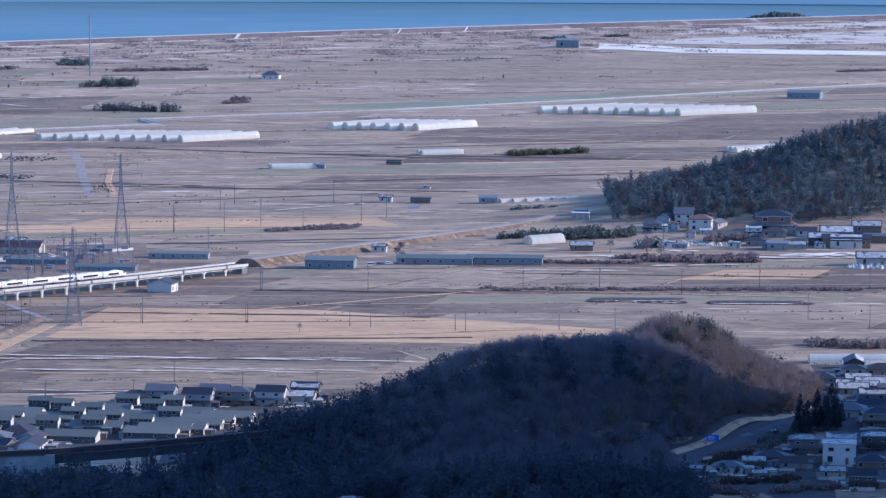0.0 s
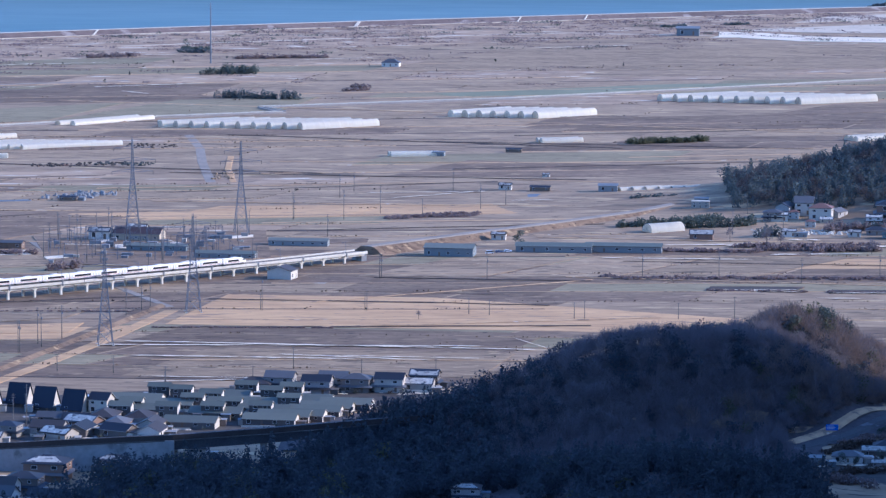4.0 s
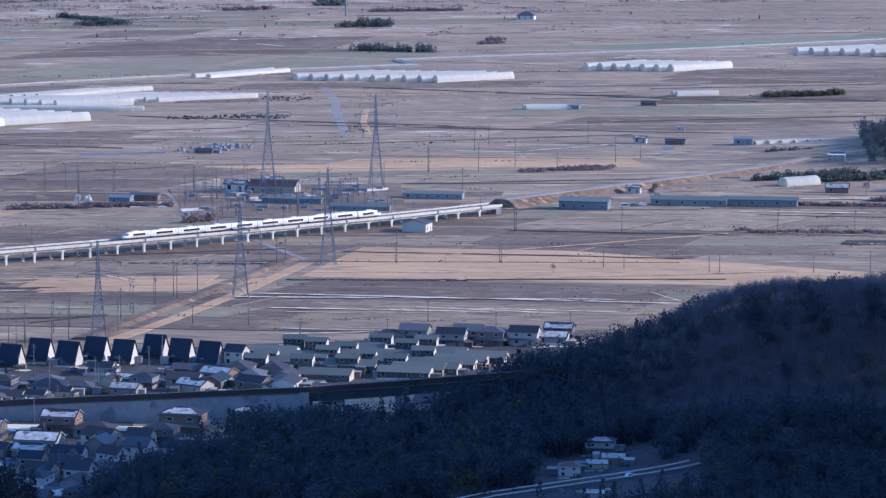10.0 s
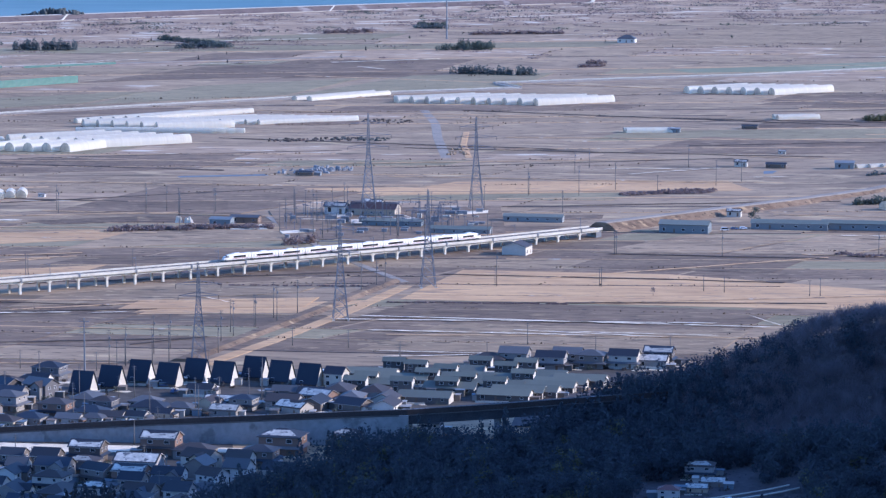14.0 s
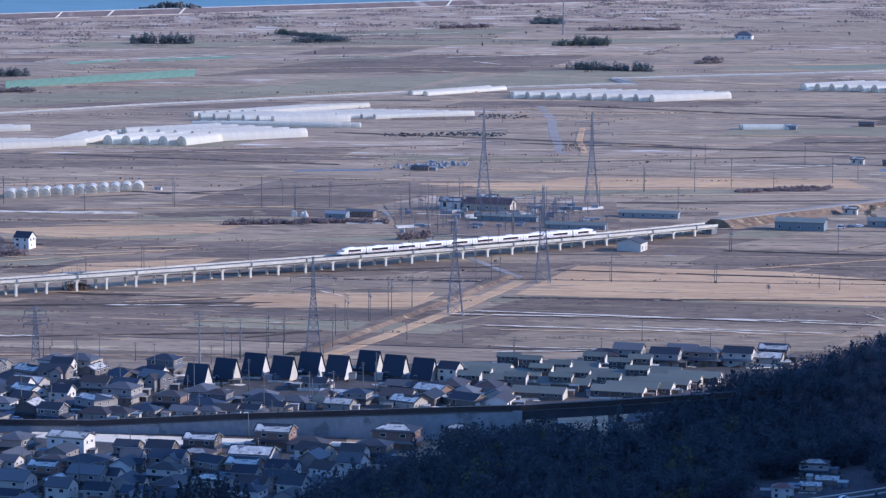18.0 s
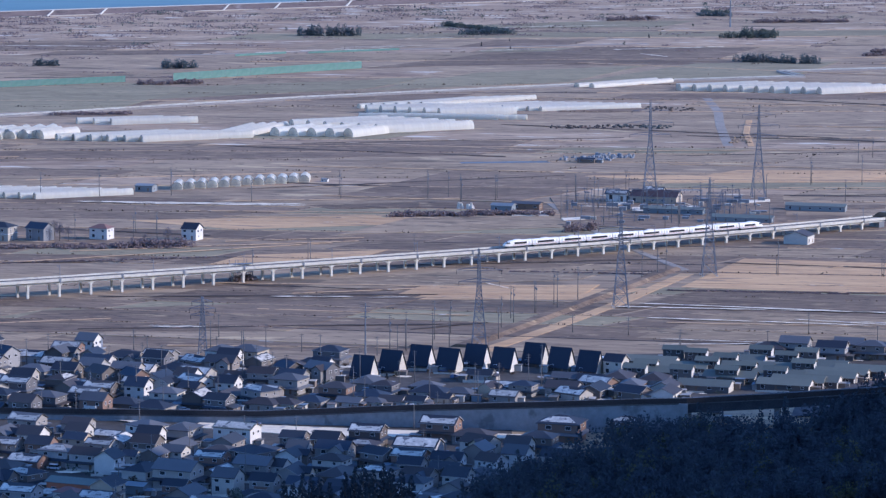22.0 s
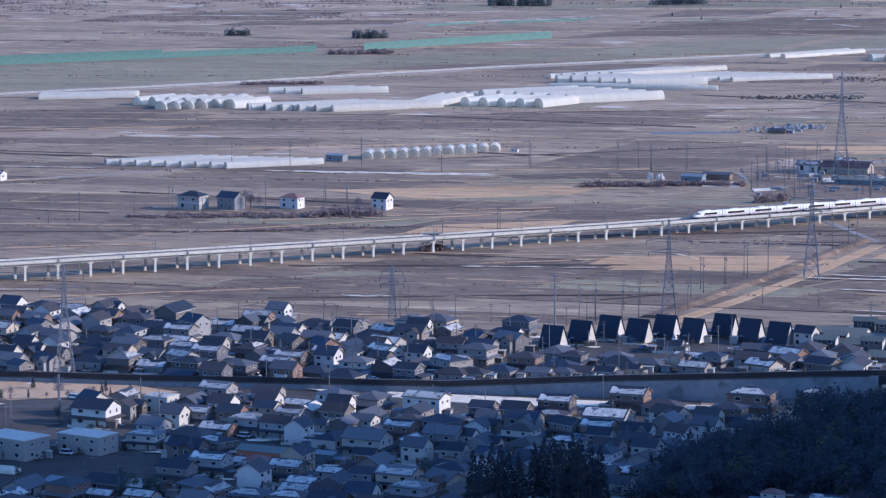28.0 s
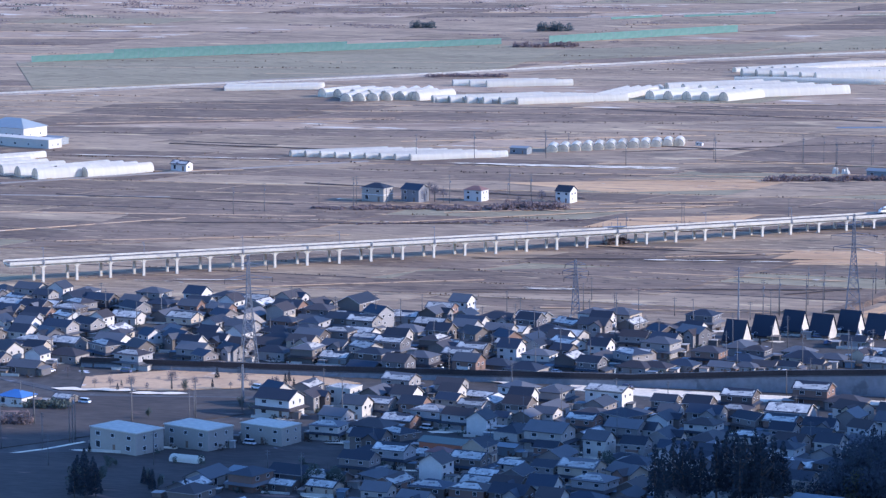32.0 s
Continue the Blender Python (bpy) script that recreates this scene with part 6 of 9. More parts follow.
# houses
PROTOS, TAKEN = {}, []
KINDS = {
    "gable": dict(label="two-storey house with a dark gabled tile roof", w=12, d=8.5, storeys=2, rise=2.2, tall=2.65, skirt=1.3),
    "gable_snow": dict(label="two-storey house with snow on its dark gabled roof", w=12, d=8.5, storeys=2, rise=2.0, tall=2.65, snow=0.85, skirt=1.1),
    "pale_gable": dict(label="pale two-storey house with a grey gabled roof", w=8.5, d=8, storeys=2, rise=2.6, wall_mat=WHITE_WALL),
    "hip": dict(label="two-storey house with a dark hipped tile roof", w=12, d=9.5, storeys=2, rise=2.0, tall=2.65, roof="hip", skirt=1.4),
    "hip_snow": dict(label="two-storey house with patchy snow on its hipped roof", w=12, d=9.5, storeys=2, rise=2.0, tall=2.65, roof="hip", snow=0.7, skirt=1.2),
    "low": dict(label="single-storey house with a broad dark hipped roof", w=14, d=10, storeys=1, rise=2.4, roof="hip", category="bungalow"),
    "low_gable": dict(label="single-storey house with a dark gabled roof", w=13, d=9, storeys=1, rise=2.2, wing=2.5, category="bungalow"),
    "low_snow": dict(label="single-storey house with snow on its gabled roof", w=13, d=9, storeys=1, rise=2.1, snow=0.9, category="bungalow"),
    "cross": dict(label="two-storey house with a forward gabled wing and dark roof", w=11.5, d=8, storeys=2, rise=2.2, tall=2.65, cross=True),
    "wing": dict(label="two-storey house with a lean-to porch and dark roof", w=9, d=8, storeys=2, rise=2.0, tall=2.65, wing=3.0, band=True, skirt=1.0),
    "balcony": dict(label="two-storey house with a front balcony and dark roof", w=9.5, d=8, storeys=2, rise=2.4, balcony=True),
    "white_hall": dict(label="long low pale workshop with a white metal roof", w=26, d=10, storeys=1, rise=1.4, roof_mat=PALE_ROOF, wall_mat=WHITE_WALL, tall=3.4, snow=0.9, category="workshop"),
    "shrine": dict(label="white building with a steep pyramid roof", w=11, d=10, storeys=1, rise=5.0, roof="hip", roof_mat=PALE_ROOF, wall_mat=WHITE_WALL, tall=3.2, category="hall"),
    "tan_roof": dict(label="single-storey house with a broad tan metal roof", w=13, d=12, storeys=1, rise=3.6, roof_mat=TAN_ROOF, wall_mat=WALLS, category="bungalow"),
    "black": dict(label="tall house with a steep black slate roof and gable coloured sunlit", w=8.6, d=7.6, storeys=1, rise=7.2, tall=1.9, roof_mat=BLACK_ROOF, wall_mat=DARK_WALL, sunny_gable_mat=WHITE_WALL, category="steep-roofed house"),
    "terrace": dict(label="low terraced house with a grey-green metal roof and gable coloured sunlit", w=22, d=10.5, storeys=1, rise=1.9, tall=2.4, roof_mat=GREEN_ROOF, wall_mat=DARK_WALL, sunny_gable_mat=WHITE_WALL, category="terraced house"),
    "terrace_tall": dict(label="two-storey terraced house with a grey-green metal roof and gable coloured sunlit", w=9, d=4.6, storeys=2, rise=1.3, roof_mat=GREEN_ROOF, wall_mat=DARK_WALL, sunny_gable_mat=WHITE_WALL, tall=2.5, category="terraced house"),
    "white_big": dict(label="large white two-storey house with a snowy gabled roof", w=15, d=9, storeys=2, rise=1.6, wall_mat=WHITE_WALL, roof_mat=GREEN_ROOF, snow=0.95, tall=3.2),
    "block": dict(label="cream two-storey apartment block with a thin flat roof", w=18, d=11, storeys=2, roof="flat", wall_mat=CREAM_WALL, roof_mat=CONCRETE, tall=3.0, category="apartment block"),
    "cube": dict(label="white boxy modern house with a flat roof", w=10, d=8.5, storeys=2, roof="flat", wall_mat=WHITE_WALL, roof_mat=CONCRETE, snow=0.9, tall=3.0),
    "red": dict(label="white house with a red hipped metal roof", w=11, d=8, storeys=2, rise=2.2, roof="hip", roof_mat=RED_ROOF, wall_mat=WHITE_WALL),
    "blue_hip": dict(label="white house with a bright blue hipped roof", w=11, d=9, storeys=1, rise=2.2, roof="hip", roof_mat=BLUE_ROOF, wall_mat=WHITE_WALL),
    "orange": dict(label="long orange-walled building with a teal metal roof", w=17, d=8, storeys=1, rise=1.2, roof_mat=TEAL_ROOF, wall_mat=ORANGE_WALL, tall=4.2),
    "long_shed": dict(label="long low grey-green shed with many doors", w=42, d=9, storeys=1, rise=1.4, roof_mat=TEAL_ROOF, wall_mat=BLUE_WALL, tall=3.2, category="shed"),
    "barn": dict(label="grey-green roofed barn with grey metal walls", w=27, d=12, storeys=1, rise=1.8, roof_mat=TEAL_ROOF, wall_mat=BLUE_WALL, tall=4.2, category="barn"),
    "hut": dict(label="white field pump house with a dark gabled roof", w=11, d=13, storeys=1, rise=2.2, wall_mat=WHITE_WALL, tall=4.0, category="hut"),
    "metal_shed": dict(label="grey metal shed in the fields", w=12, d=8, storeys=1, rise=1.0, roof_mat=BLUE_WALL, wall_mat=BLUE_WALL, tall=3.4, category="shed"),
    "white_shed": dict(label="small white shed with a snowy roof", w=8, d=5, storeys=1, rise=1.2, wall_mat=WHITE_WALL, snow=0.9, category="shed"),
    "dark_shed": dict(label="low dark open farm shed", w=16, d=7, storeys=1, rise=1.0, roof_mat=ROOFS, wall_mat=TIMBER, category="shed"),
    "grey_gable": dict(label="two-storey grey house with a slate gabled roof", w=10.5, d=8, storeys=2, rise=2.4, roof_mat=ROOFS, wall_mat=GREY_WALL),
    "grey_hip": dict(label="two-storey house with pale upper and dark lower walls", w=11, d=8, storeys=2, rise=2.0, roof="hip", roof_mat=ROOFS, wall_mat=CREAM_WALL, band=True),
    "farmhouse": dict(label="farmhouse with a broad dark hipped roof and white walls", w=15, d=10, storeys=1, rise=3.2, roof="hip", wall_mat=WHITE_WALL, tall=3.2, category="farmhouse"),
    "works": dict(label="large plant building with a broad dark brown roof", w=27, d=14, storeys=1, rise=3.0, roof_mat=BROWN_ROOF, wall_mat=WALLS, tall=3.6, category="plant building"),
    "annex": dict(label="long low white annex with a flat grey roof", w=62, d=12, storeys=1, roof="flat", wall_mat=WHITE_WALL, roof_mat=CONCRETE, tall=4.6, category="hall"),
    "hall": dict(label="large white hall with a pale hipped metal roof", w=34, d=22, storeys=1, rise=5.0, roof="hip", roof_mat=PALE_ROOF, wall_mat=WHITE_WALL, tall=5.6, category="hall"),
}


def place(kind, x, y, turn=-10.0, scale=1.0, variant=0, group=""):
    """One house of a kind; the second and later ones are copies of the first."""
    z = height(x, y)
    TAKEN.append((x, y, KINDS[kind]["w"] * scale * 0.5))
    m = pose(x, y, z, 0, 0, turn)
    if scale != 1.0:
        m = m @ Matrix.Diagonal((scale, scale, scale, 1))
    key = (kind, variant)
    if key in PROTOS:
        ob = copy_thing(PROTOS[key], pose(x, y, z, 0, 0, turn))
        ob.scale = (scale,) * 3
        return ob
    PROTOS[key] = house(seed=len(PROTOS) * 7 + 1, m=m, group=group or kind.replace("_", " ") + " houses", **KINDS[kind])
    return PROTOS[key]


def fill(poly, across, deep, turn, seed, kinds, share=0.85, keep_out=()):
    """Fills a quarter of the town with houses in loose rows along its lanes."""
    rng = random.Random(seed)
    c, s = math.cos(radians(turn)), math.sin(radians(turn))
    cx, cy = poly[0]
    for j in range(-30, 40):
        for i in range(-50, 60):
            u, v = i * across + rng.uniform(-1.2, 1.2) + (j % 2) * across * 0.3, j * deep + rng.uniform(-1.5, 1.5)
            x, y = cx + u * c - v * s, cy + u * s + v * c
            if not inside(x, y, poly) or rng.random() > share or any(inside(x, y, k) for k in keep_out):
                continue
            if any(math.hypot(x - a, y - b) < r + 5.2 for a, b, r in TAKEN):
                continue
            place(rng.choice(kinds), x, y, turn + rng.choice((0, 0, 0, 0, 90, 90, -22)) + rng.uniform(-5, 5), rng.uniform(0.88, 1.06), rng.randrange(2))


def gardens(seed):
    """What lies between the houses: shrubs, low garden walls and patches of old snow."""
    rng = random.Random(seed)
    green, dry, walls, snow, sheds = Shape(), Shape(), Shape(), Shape(), Shape()
    for x, y, r in TAKEN:
        if y > 1720 or r > 14:
            continue
        z = height(x, y)
        for _ in range(rng.randrange(1, 4)):
            # lean-to sheds, car ports and stores
            a, b = x + rng.choice((-1, 1)) * (r + rng.uniform(0.5, 2.2)), y + rng.uniform(-6.5, 4)
            e, d, h = rng.uniform(0.9, 2.2), rng.uniform(0.9, 2.4), rng.uniform(1.7, 2.7)
            sheds.hull([(a - e, b - d), (a + e, b - d), (a + e, b + d), (a - e, b + d)], z - 0.1, z + h, 0.0)
            sheds.hull([(a - e - 0.3, b - d - 0.3), (a + e + 0.3, b - d - 0.3), (a + e + 0.3, b + d + 0.3), (a - e - 0.3, b + d + 0.3)], z + h + 0.01, z + h + 0.16, 0.0)
        for _ in range(rng.randrange(1, 5)):
            a, b, h = x + rng.uniform(-r - 3, r + 3), y - rng.uniform(5.0, 8.5), rng.uniform(0.8, 2.6)
            which = green if rng.random() < 0.6 else dry
            for _ in range(26):
                clump(which, (a + rng.gauss(0, 0.7), b + rng.gauss(0, 0.7), z + h * rng.uniform(0.1, 1.0)), rng.uniform(0.25, 0.5), rng)
        if rng.random() < 0.65:
            a, b = x - r - rng.uniform(0, 2), x + r * rng.uniform(-0.2, 1.1)
            walls.box(a, y - 7.6, z - 0.1, b, y - 7.4, z + rng.uniform(0.7, 1.4))
        for _ in range(rng.randrange(3)):
            a, b, e = x + rng.uniform(-r - 2, r + 2), y - rng.uniform(5.5, 9), rng.uniform(1.0, 3.2)
            snow.face(*[(a + e * 1.6 * math.cos(1.05 * k) * rng.uniform(0.6, 1.2), b + e * math.sin(1.05 * k) * rng.uniform(0.5, 1.1), z + 0.3) for k in range(6)])
    solid("garden_shrubs", green, BROADLEAF, "dark evergreen garden shrubs between houses", "shrub", "stuff")
    solid("garden_twigs", dry, WEEDS, "leafless brown garden shrubs between houses", "shrub", "stuff")
    solid("yard_sheds", sheds, YARD, "small metal sheds and car ports beside houses", "shed", "stuff")
    solid("garden_walls", walls, CONCRETE, "low pale concrete block garden walls", "wall", "stuff")
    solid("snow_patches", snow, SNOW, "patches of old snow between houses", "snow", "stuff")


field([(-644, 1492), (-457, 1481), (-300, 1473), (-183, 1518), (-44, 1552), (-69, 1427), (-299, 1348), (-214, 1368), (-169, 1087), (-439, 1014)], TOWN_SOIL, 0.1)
field([(-510, 1295), (-484, 1316), (-424, 1318), (-404, 1308), (-469, 1275), (-502, 1269)], PARK, 0.2)
# two near fields darkened: the shade over them is in the soil colour
field([(-535, 1248), (-437, 1267), (-426, 1236), (-466, 1181), (-492, 1147)], WET_SHADED_SOIL, 0.2)
field([(-490, 1143), (-407, 1175), (-350, 1185), (-360, 1152), (-362, 1086), (-436, 1015)], WET_SHADED_SOIL, 0.2)
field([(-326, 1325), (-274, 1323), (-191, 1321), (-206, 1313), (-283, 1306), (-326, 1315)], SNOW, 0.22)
road_strip([(-485, 1141), (-471, 1158), (-463, 1173)], 1.4, SNOW, "pale snowy lane", 0.2)
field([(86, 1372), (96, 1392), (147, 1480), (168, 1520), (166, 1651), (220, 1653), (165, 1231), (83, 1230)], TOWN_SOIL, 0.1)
place("black", -284.7, 1435.6, -17)
place("black", -276.0, 1450.6, -17)
place("black", -266.7, 1465.9, -17)
place("black", -253.9, 1459.4, -17)
place("black", -244.6, 1471.8, -17)
place("black", -232.1, 1465.3, -17)
place("black", -221.4, 1479.4, -17)
place("black", -209.3, 1469.8, -17)
place("black", -196.6, 1463.3, -17)
place("pale_gable", -186.1, 1464.5, -17, 0.95)
place("gable", -603.1, 1468.8, -14, 1.00, 0)
place("cross", -574.3, 1452.0, 60, 1.00, 0)
place("hip", -547.5, 1472.0, -14, 1.00, 0)
place("pale_gable", -526.7, 1469.6, -14, 1.05, 0)
place("low_snow", -583.6, 1440.0, -14, 1.00, 0)
place("low_snow", -539.9, 1420.5, -14, 1.00, 0)
place("low_gable", -512.6, 1389.0, 70, 1.00, 0)
place("pale_gable", -561.3, 1357.5, -14, 1.00, 0)
place("low_snow", -540.2, 1353.2, -14, 1.00, 0)
place("gable", -519.8, 1350.3, -14, 1.00, 1)
place("gable", -480.8, 1337.5, -14, 1.00, 0)
place("hip", -512.8, 1469.8, -14, 1.00, 0)
place("cross", -486.6, 1475.2, 70, 1.00, 0)
place("gable", -451.9, 1460.0, 76, 1.25, 0)
place("tan_roof", -486.4, 1413.6, 78, 1.00, 0)
place("pale_gable", -475.9, 1377.3, 72, 1.00, 0)
place("gable_snow", -411.0, 1373.7, -14, 1.00, 0)
place("low", -416.5, 1416.0, -14, 1.00, 0)
place("low_snow", -433.7, 1405.6, -14, 1.00, 0)
place("low", -466.7, 1399.8, -14, 1.00, 0)
place("pale_gable", -411.4, 1479.2, -14, 1.00, 0)
place("low", -389.9, 1458.6, -14, 1.00, 0)
place("low_snow", -376.2, 1462.2, -14, 1.00, 0)
place("low_snow", -375.1, 1425.5, -14, 1.00, 0)
place("low", -360.7, 1429.3, -14, 1.00, 0)
place("hip", -338.5, 1460.7, -14, 1.15, 0)
place("low_gable", -332.6, 1417.6, -14, 0.85, 0)
place("low_gable", -325.1, 1429.6, -14, 0.85, 0)
place("low", -319.9, 1451.3, -14, 0.85, 0)
place("gable_snow", -365.4, 1384.1, -14, 0.90, 0)
place("cross", -354.6, 1386.8, 75, 0.85, 0)
place("pale_gable", -348.7, 1398.5, -14, 1.00, 0)
place("low_snow", -370.0, 1201.6, -14, 0.80, 0)
place("gable_snow", -383.6, 1293.1, -14, 1.00, 0)
place("hip_snow", -355.1, 1235.6, -14, 1.00, 0)
place("low", -357.5, 1171.0, -14, 0.85, 0)
place("low_snow", -340.9, 1175.0, -14, 0.70, 0)
place("red", -332.5, 1167.3, -14, 0.75, 0)
place("metal_shed", -385.3, 1123.0, -20, 1.00, 0)
place("low_snow", -369.7, 1113.0, -14, 0.70, 0)
place("low_snow", -356.0, 1112.5, -14, 0.80, 0)
place("gable", -280.7, 1221.1, -14, 1.05, 0)
place("pale_gable", -273.2, 1222.4, -14, 0.85, 0)
place("wing", -314.8, 1243.9, -14, 0.90, 0)
place("gable_snow", -299.5, 1235.9, -14, 0.90, 0)
place("gable", -303.6, 1203.0, -14, 1.20, 1)
place("low_gable", -318.5, 1261.1, 76, 1.00, 0)
place("low_snow", -349.3, 1282.3, -14, 0.80, 0)
place("gable_snow", -344.5, 1253.6, -14, 0.85, 0)
place("pale_gable", -329.4, 1238.0, -14, 0.65, 0)
place("gable", -343.0, 1230.9, -14, 0.95, 0)
place("low_snow", -310.3, 1144.3, -14, 0.80, 0)
place("low_snow", -306.4, 1164.2, -14, 0.70, 0)
place("gable_snow", -278.9, 1148.1, -14, 1.10, 0)
place("low_snow", -306.8, 1127.3, -14, 1.00, 0)
place("metal_shed", -315.6, 1190.2, -14, 0.80, 0)
place("low", -318.1, 1445.5, -12, 0.90, 0)
place("low", -310.7, 1457.6, -12, 0.80, 0)
place("low", -347.7, 1340.6, -14, 1.00, 0)
place("wing", -323.7, 1347.9, -14, 1.00, 0)
place("low", -308.8, 1357.2, -12, 0.90, 0)
place("low", -300.9, 1359.5, -12, 0.85, 0)
place("low", -292.2, 1367.2, -12, 0.85, 0)
place("low_gable", -277.1, 1369.0, -12, 0.75, 0)
place("low", -268.3, 1371.5, -12, 0.70, 0)
place("low_gable", -261.7, 1375.1, -12, 0.75, 0)
place("low_gable", -253.1, 1376.4, -12, 0.75, 0)
place("low_gable", -244.3, 1385.2, -12, 0.70, 0)
place("low_snow", -220.2, 1392.0, -12, 0.85, 0)
place("hip", -269.3, 1397.6, -12, 0.80, 0)
place("cross", -228.4, 1403.4, 70, 0.70, 0)
place("hip", -215.4, 1406.9, -12, 0.80, 0)
place("low", -238.9, 1396.8, -12, 0.80, 0)
place("low", -254.3, 1408.0, -12, 0.85, 0)
place("low_gable", -237.8, 1440.5, -7, 0.80)
place("low_gable", -203.2, 1439.8, -7, 0.80)
place("low_gable", -192.5, 1437.2, -7, 0.80)
place("terrace_tall", -166.2, 1500.9, -8)
place("terrace_tall", -156.6, 1494.9, -8)
place("terrace_tall", -143.2, 1485.1, -8)
place("terrace_tall", -130.7, 1507.5, -8)
place("terrace_tall", -111.6, 1504.2, -8)
place("terrace_tall", -119.1, 1494.3, -8)
place("terrace_tall", -110.6, 1475.3, -8)
place("terrace_tall", -149.8, 1474.1, -8)
place("terrace_tall", -133.7, 1465.0, -8)
place("terrace_tall", -157.8, 1451.8, -8)
place("terrace_tall", -173.6, 1463.6, -8)
place("terrace_tall", -176.6, 1451.9, -8)
place("terrace_tall", -139.6, 1452.9, -8)
place("terrace_tall", -120.5, 1455.6, -8)
place("terrace", -159.7, 1474.1, -8, 0.95)
place("terrace", -168.7, 1461.4, -8, 0.95)
place("terrace", -138.2, 1454.5, -8, 0.95)
place("terrace", -146.1, 1431.5, -8, 0.95)
place("terrace", -133.5, 1477.8, -8, 0.95)
place("terrace", -115.2, 1438.5, -8, 0.95)
place("terrace", -110.3, 1447.4, -8, 0.95)
place("terrace", -104.8, 1449.6, -8, 0.95)
place("terrace", -98.8, 1460.1, -8, 0.95)
place("terrace", -94.8, 1469.1, -8, 0.95)
place("terrace", -87.4, 1478.6, -8, 0.95)
place("terrace", -125.5, 1479.0, -8, 0.95)
place("terrace", -119.4, 1461.4, -8, 0.95)
place("terrace", -104.1, 1487.7, -8, 0.95)
place("terrace", -174.0, 1486.6, -8, 0.95)
place("terrace", -138.8, 1497.4, -8, 0.95)
place("gable", -102.0, 1517.5, -8)
place("gable", -95.6, 1527.5, -8)
place("hip", -85.9, 1524.3, -8)
place("low_snow", -60.1, 1527.9, -8)
place("gable_snow", -57.6, 1535.9, -8)
place("gable", -71.8, 1524.8, -8)
place("gable", -118.2, 1527.3, -8)
place("low", -128.8, 1525.8, -8)
place("hip_snow", -33.4, 1279.8, -4, 0.85)
place("low_snow", -28.2, 1263.4, -4, 0.65)
place("low_snow", -33.7, 1253.6, -4, 0.60)
place("red", -42.9, 1239.2, -4, 0.65)
place("low_snow", -50.0, 1166.9, -8, 0.60)
place("low_snow", -74.3, 1159.8, -8, 0.60)
place("low_snow", -32.8, 1203.0, -8, 0.55)
place("white_shed", -86.1, 1153.6, -8, 1.30)
place("white_shed", -137.5, 1141.2, -14, 1.35)
place("low_snow", -142.3, 1139.2, -14, 0.60)
place("white_hall", -222.7, 1122.0, -14, 1.00)
place("metal_shed", -195.2, 1120.3, -14, 1.30)
place("shrine", -169.4, 1115.5, -14, 1.00)
place("red", -156.9, 1153.8, -14, 0.60)
place("white_big", -301.8, 1283.9, -14)
place("orange", -335.2, 1184.1, -14)
place("block", -443.4, 1163.4, -24, 1.22)
place("block", -421.9, 1176.5, -24, 1.15)
place("block", -400.4, 1190.7, -20)
place("cube", -397.4, 1266.7, -14)
place("gable", -413.3, 1239.1, -14, 1.20, 1)
place("pale_gable", -384.0, 1239.0, -12)
place("blue_hip", -513.8, 1235.6, -14)
place("low_snow", -498.0, 1243.4, -14, 0.60)
place("hip", -305.9, 1471.3, -12)
place("pale_gable", -361.6, 1371.0, -12)
place("gable_snow", -377.4, 1353.5, -12)
place("hip", -390.5, 1343.4, -12)
place("low_snow", -412.3, 1435.6, -12)
place("pale_gable", -486.1, 1348.9, -12)
place("gable", -480.9, 1395.4, -12)
place("hip_snow", -550.2, 1341.5, -12)
place("hip_snow", -422.1, 1379.7, -12)
place("gable_snow", -375.5, 1367.3, -12)
place("gable_snow", -437.3, 1421.6, -12)
place("low", -529.8, 1326.4, -12)
place("hut", -145.6, 1894.6, 76)
place("works", -239.7, 2061.9, -8)
place("pale_gable", -459.3, 1854.3, -14)
place("grey_hip", -556.5, 1833.9, -14, 1.20)
place("grey_gable", -536.6, 1836.7, -22, 1.10)
place("red", -506.8, 1849.2, -14, 0.95)
place("barn", -61.3, 1997.6, -8)
place("long_shed", -4.4, 2017.0, -5)
place("long_shed", 34.1, 2018.0, -5)
place("white_shed", -36.0, 2072.4, -8)
place("farmhouse", -162.9, 3467.9, -8, 1.10)
place("barn", 320.3, 3246.1, -20, 1.10)
place("metal_shed", 134.3, 3968.5, -5, 2.00)
place("metal_shed", 29.1, 2333.5, -5)
place("white_shed", -36.7, 2345.5, -8)
place("dark_shed", -14.2, 2339.2, -8, 0.80)
place("metal_shed", -538.9, 2065.2, -10, 0.90)
place("hall", -864.4, 2082.4, -18)
place("annex", -843.4, 2033.2, -18)
place("white_shed", -701.7, 1933.9, -14, 1.30)
place("metal_shed", -821.6, 2045.1, -14)
place("white_shed", -446.4, 2131.7, -10, 0.50)
place("metal_shed", -318.1, 2002.1, -8)
place("dark_shed", -307.0, 2017.0, -8)
place("white_shed", -243.3, 2083.6, -8, 1.40)
place("long_shed", -223.6, 2010.0, -6, 0.80)
place("long_shed", -147.4, 2039.4, -6, 0.80)
place("long_shed", -183.0, 1979.4, -6, 0.80)
place("white_shed", -261.7, 2061.6, -8, 1.50)
place("dark_shed", -307.3, 2266.5, -8, 0.70)
place("metal_shed", -300.3, 2267.5, -8, 0.50)
place("metal_shed", -87.3, 2574.8, -8, 0.70)
place("dark_shed", -34.8, 2606.4, -8, 0.70)
place("white_shed", -11.0, 2429.8, -8, 0.60)
place("metal_shed", 85.5, 2248.2, -8, 0.70)
place("low_snow", 79.3, 2080.9, -6)
place("low_snow", 237.7, 2015.3, -6, 1.40)
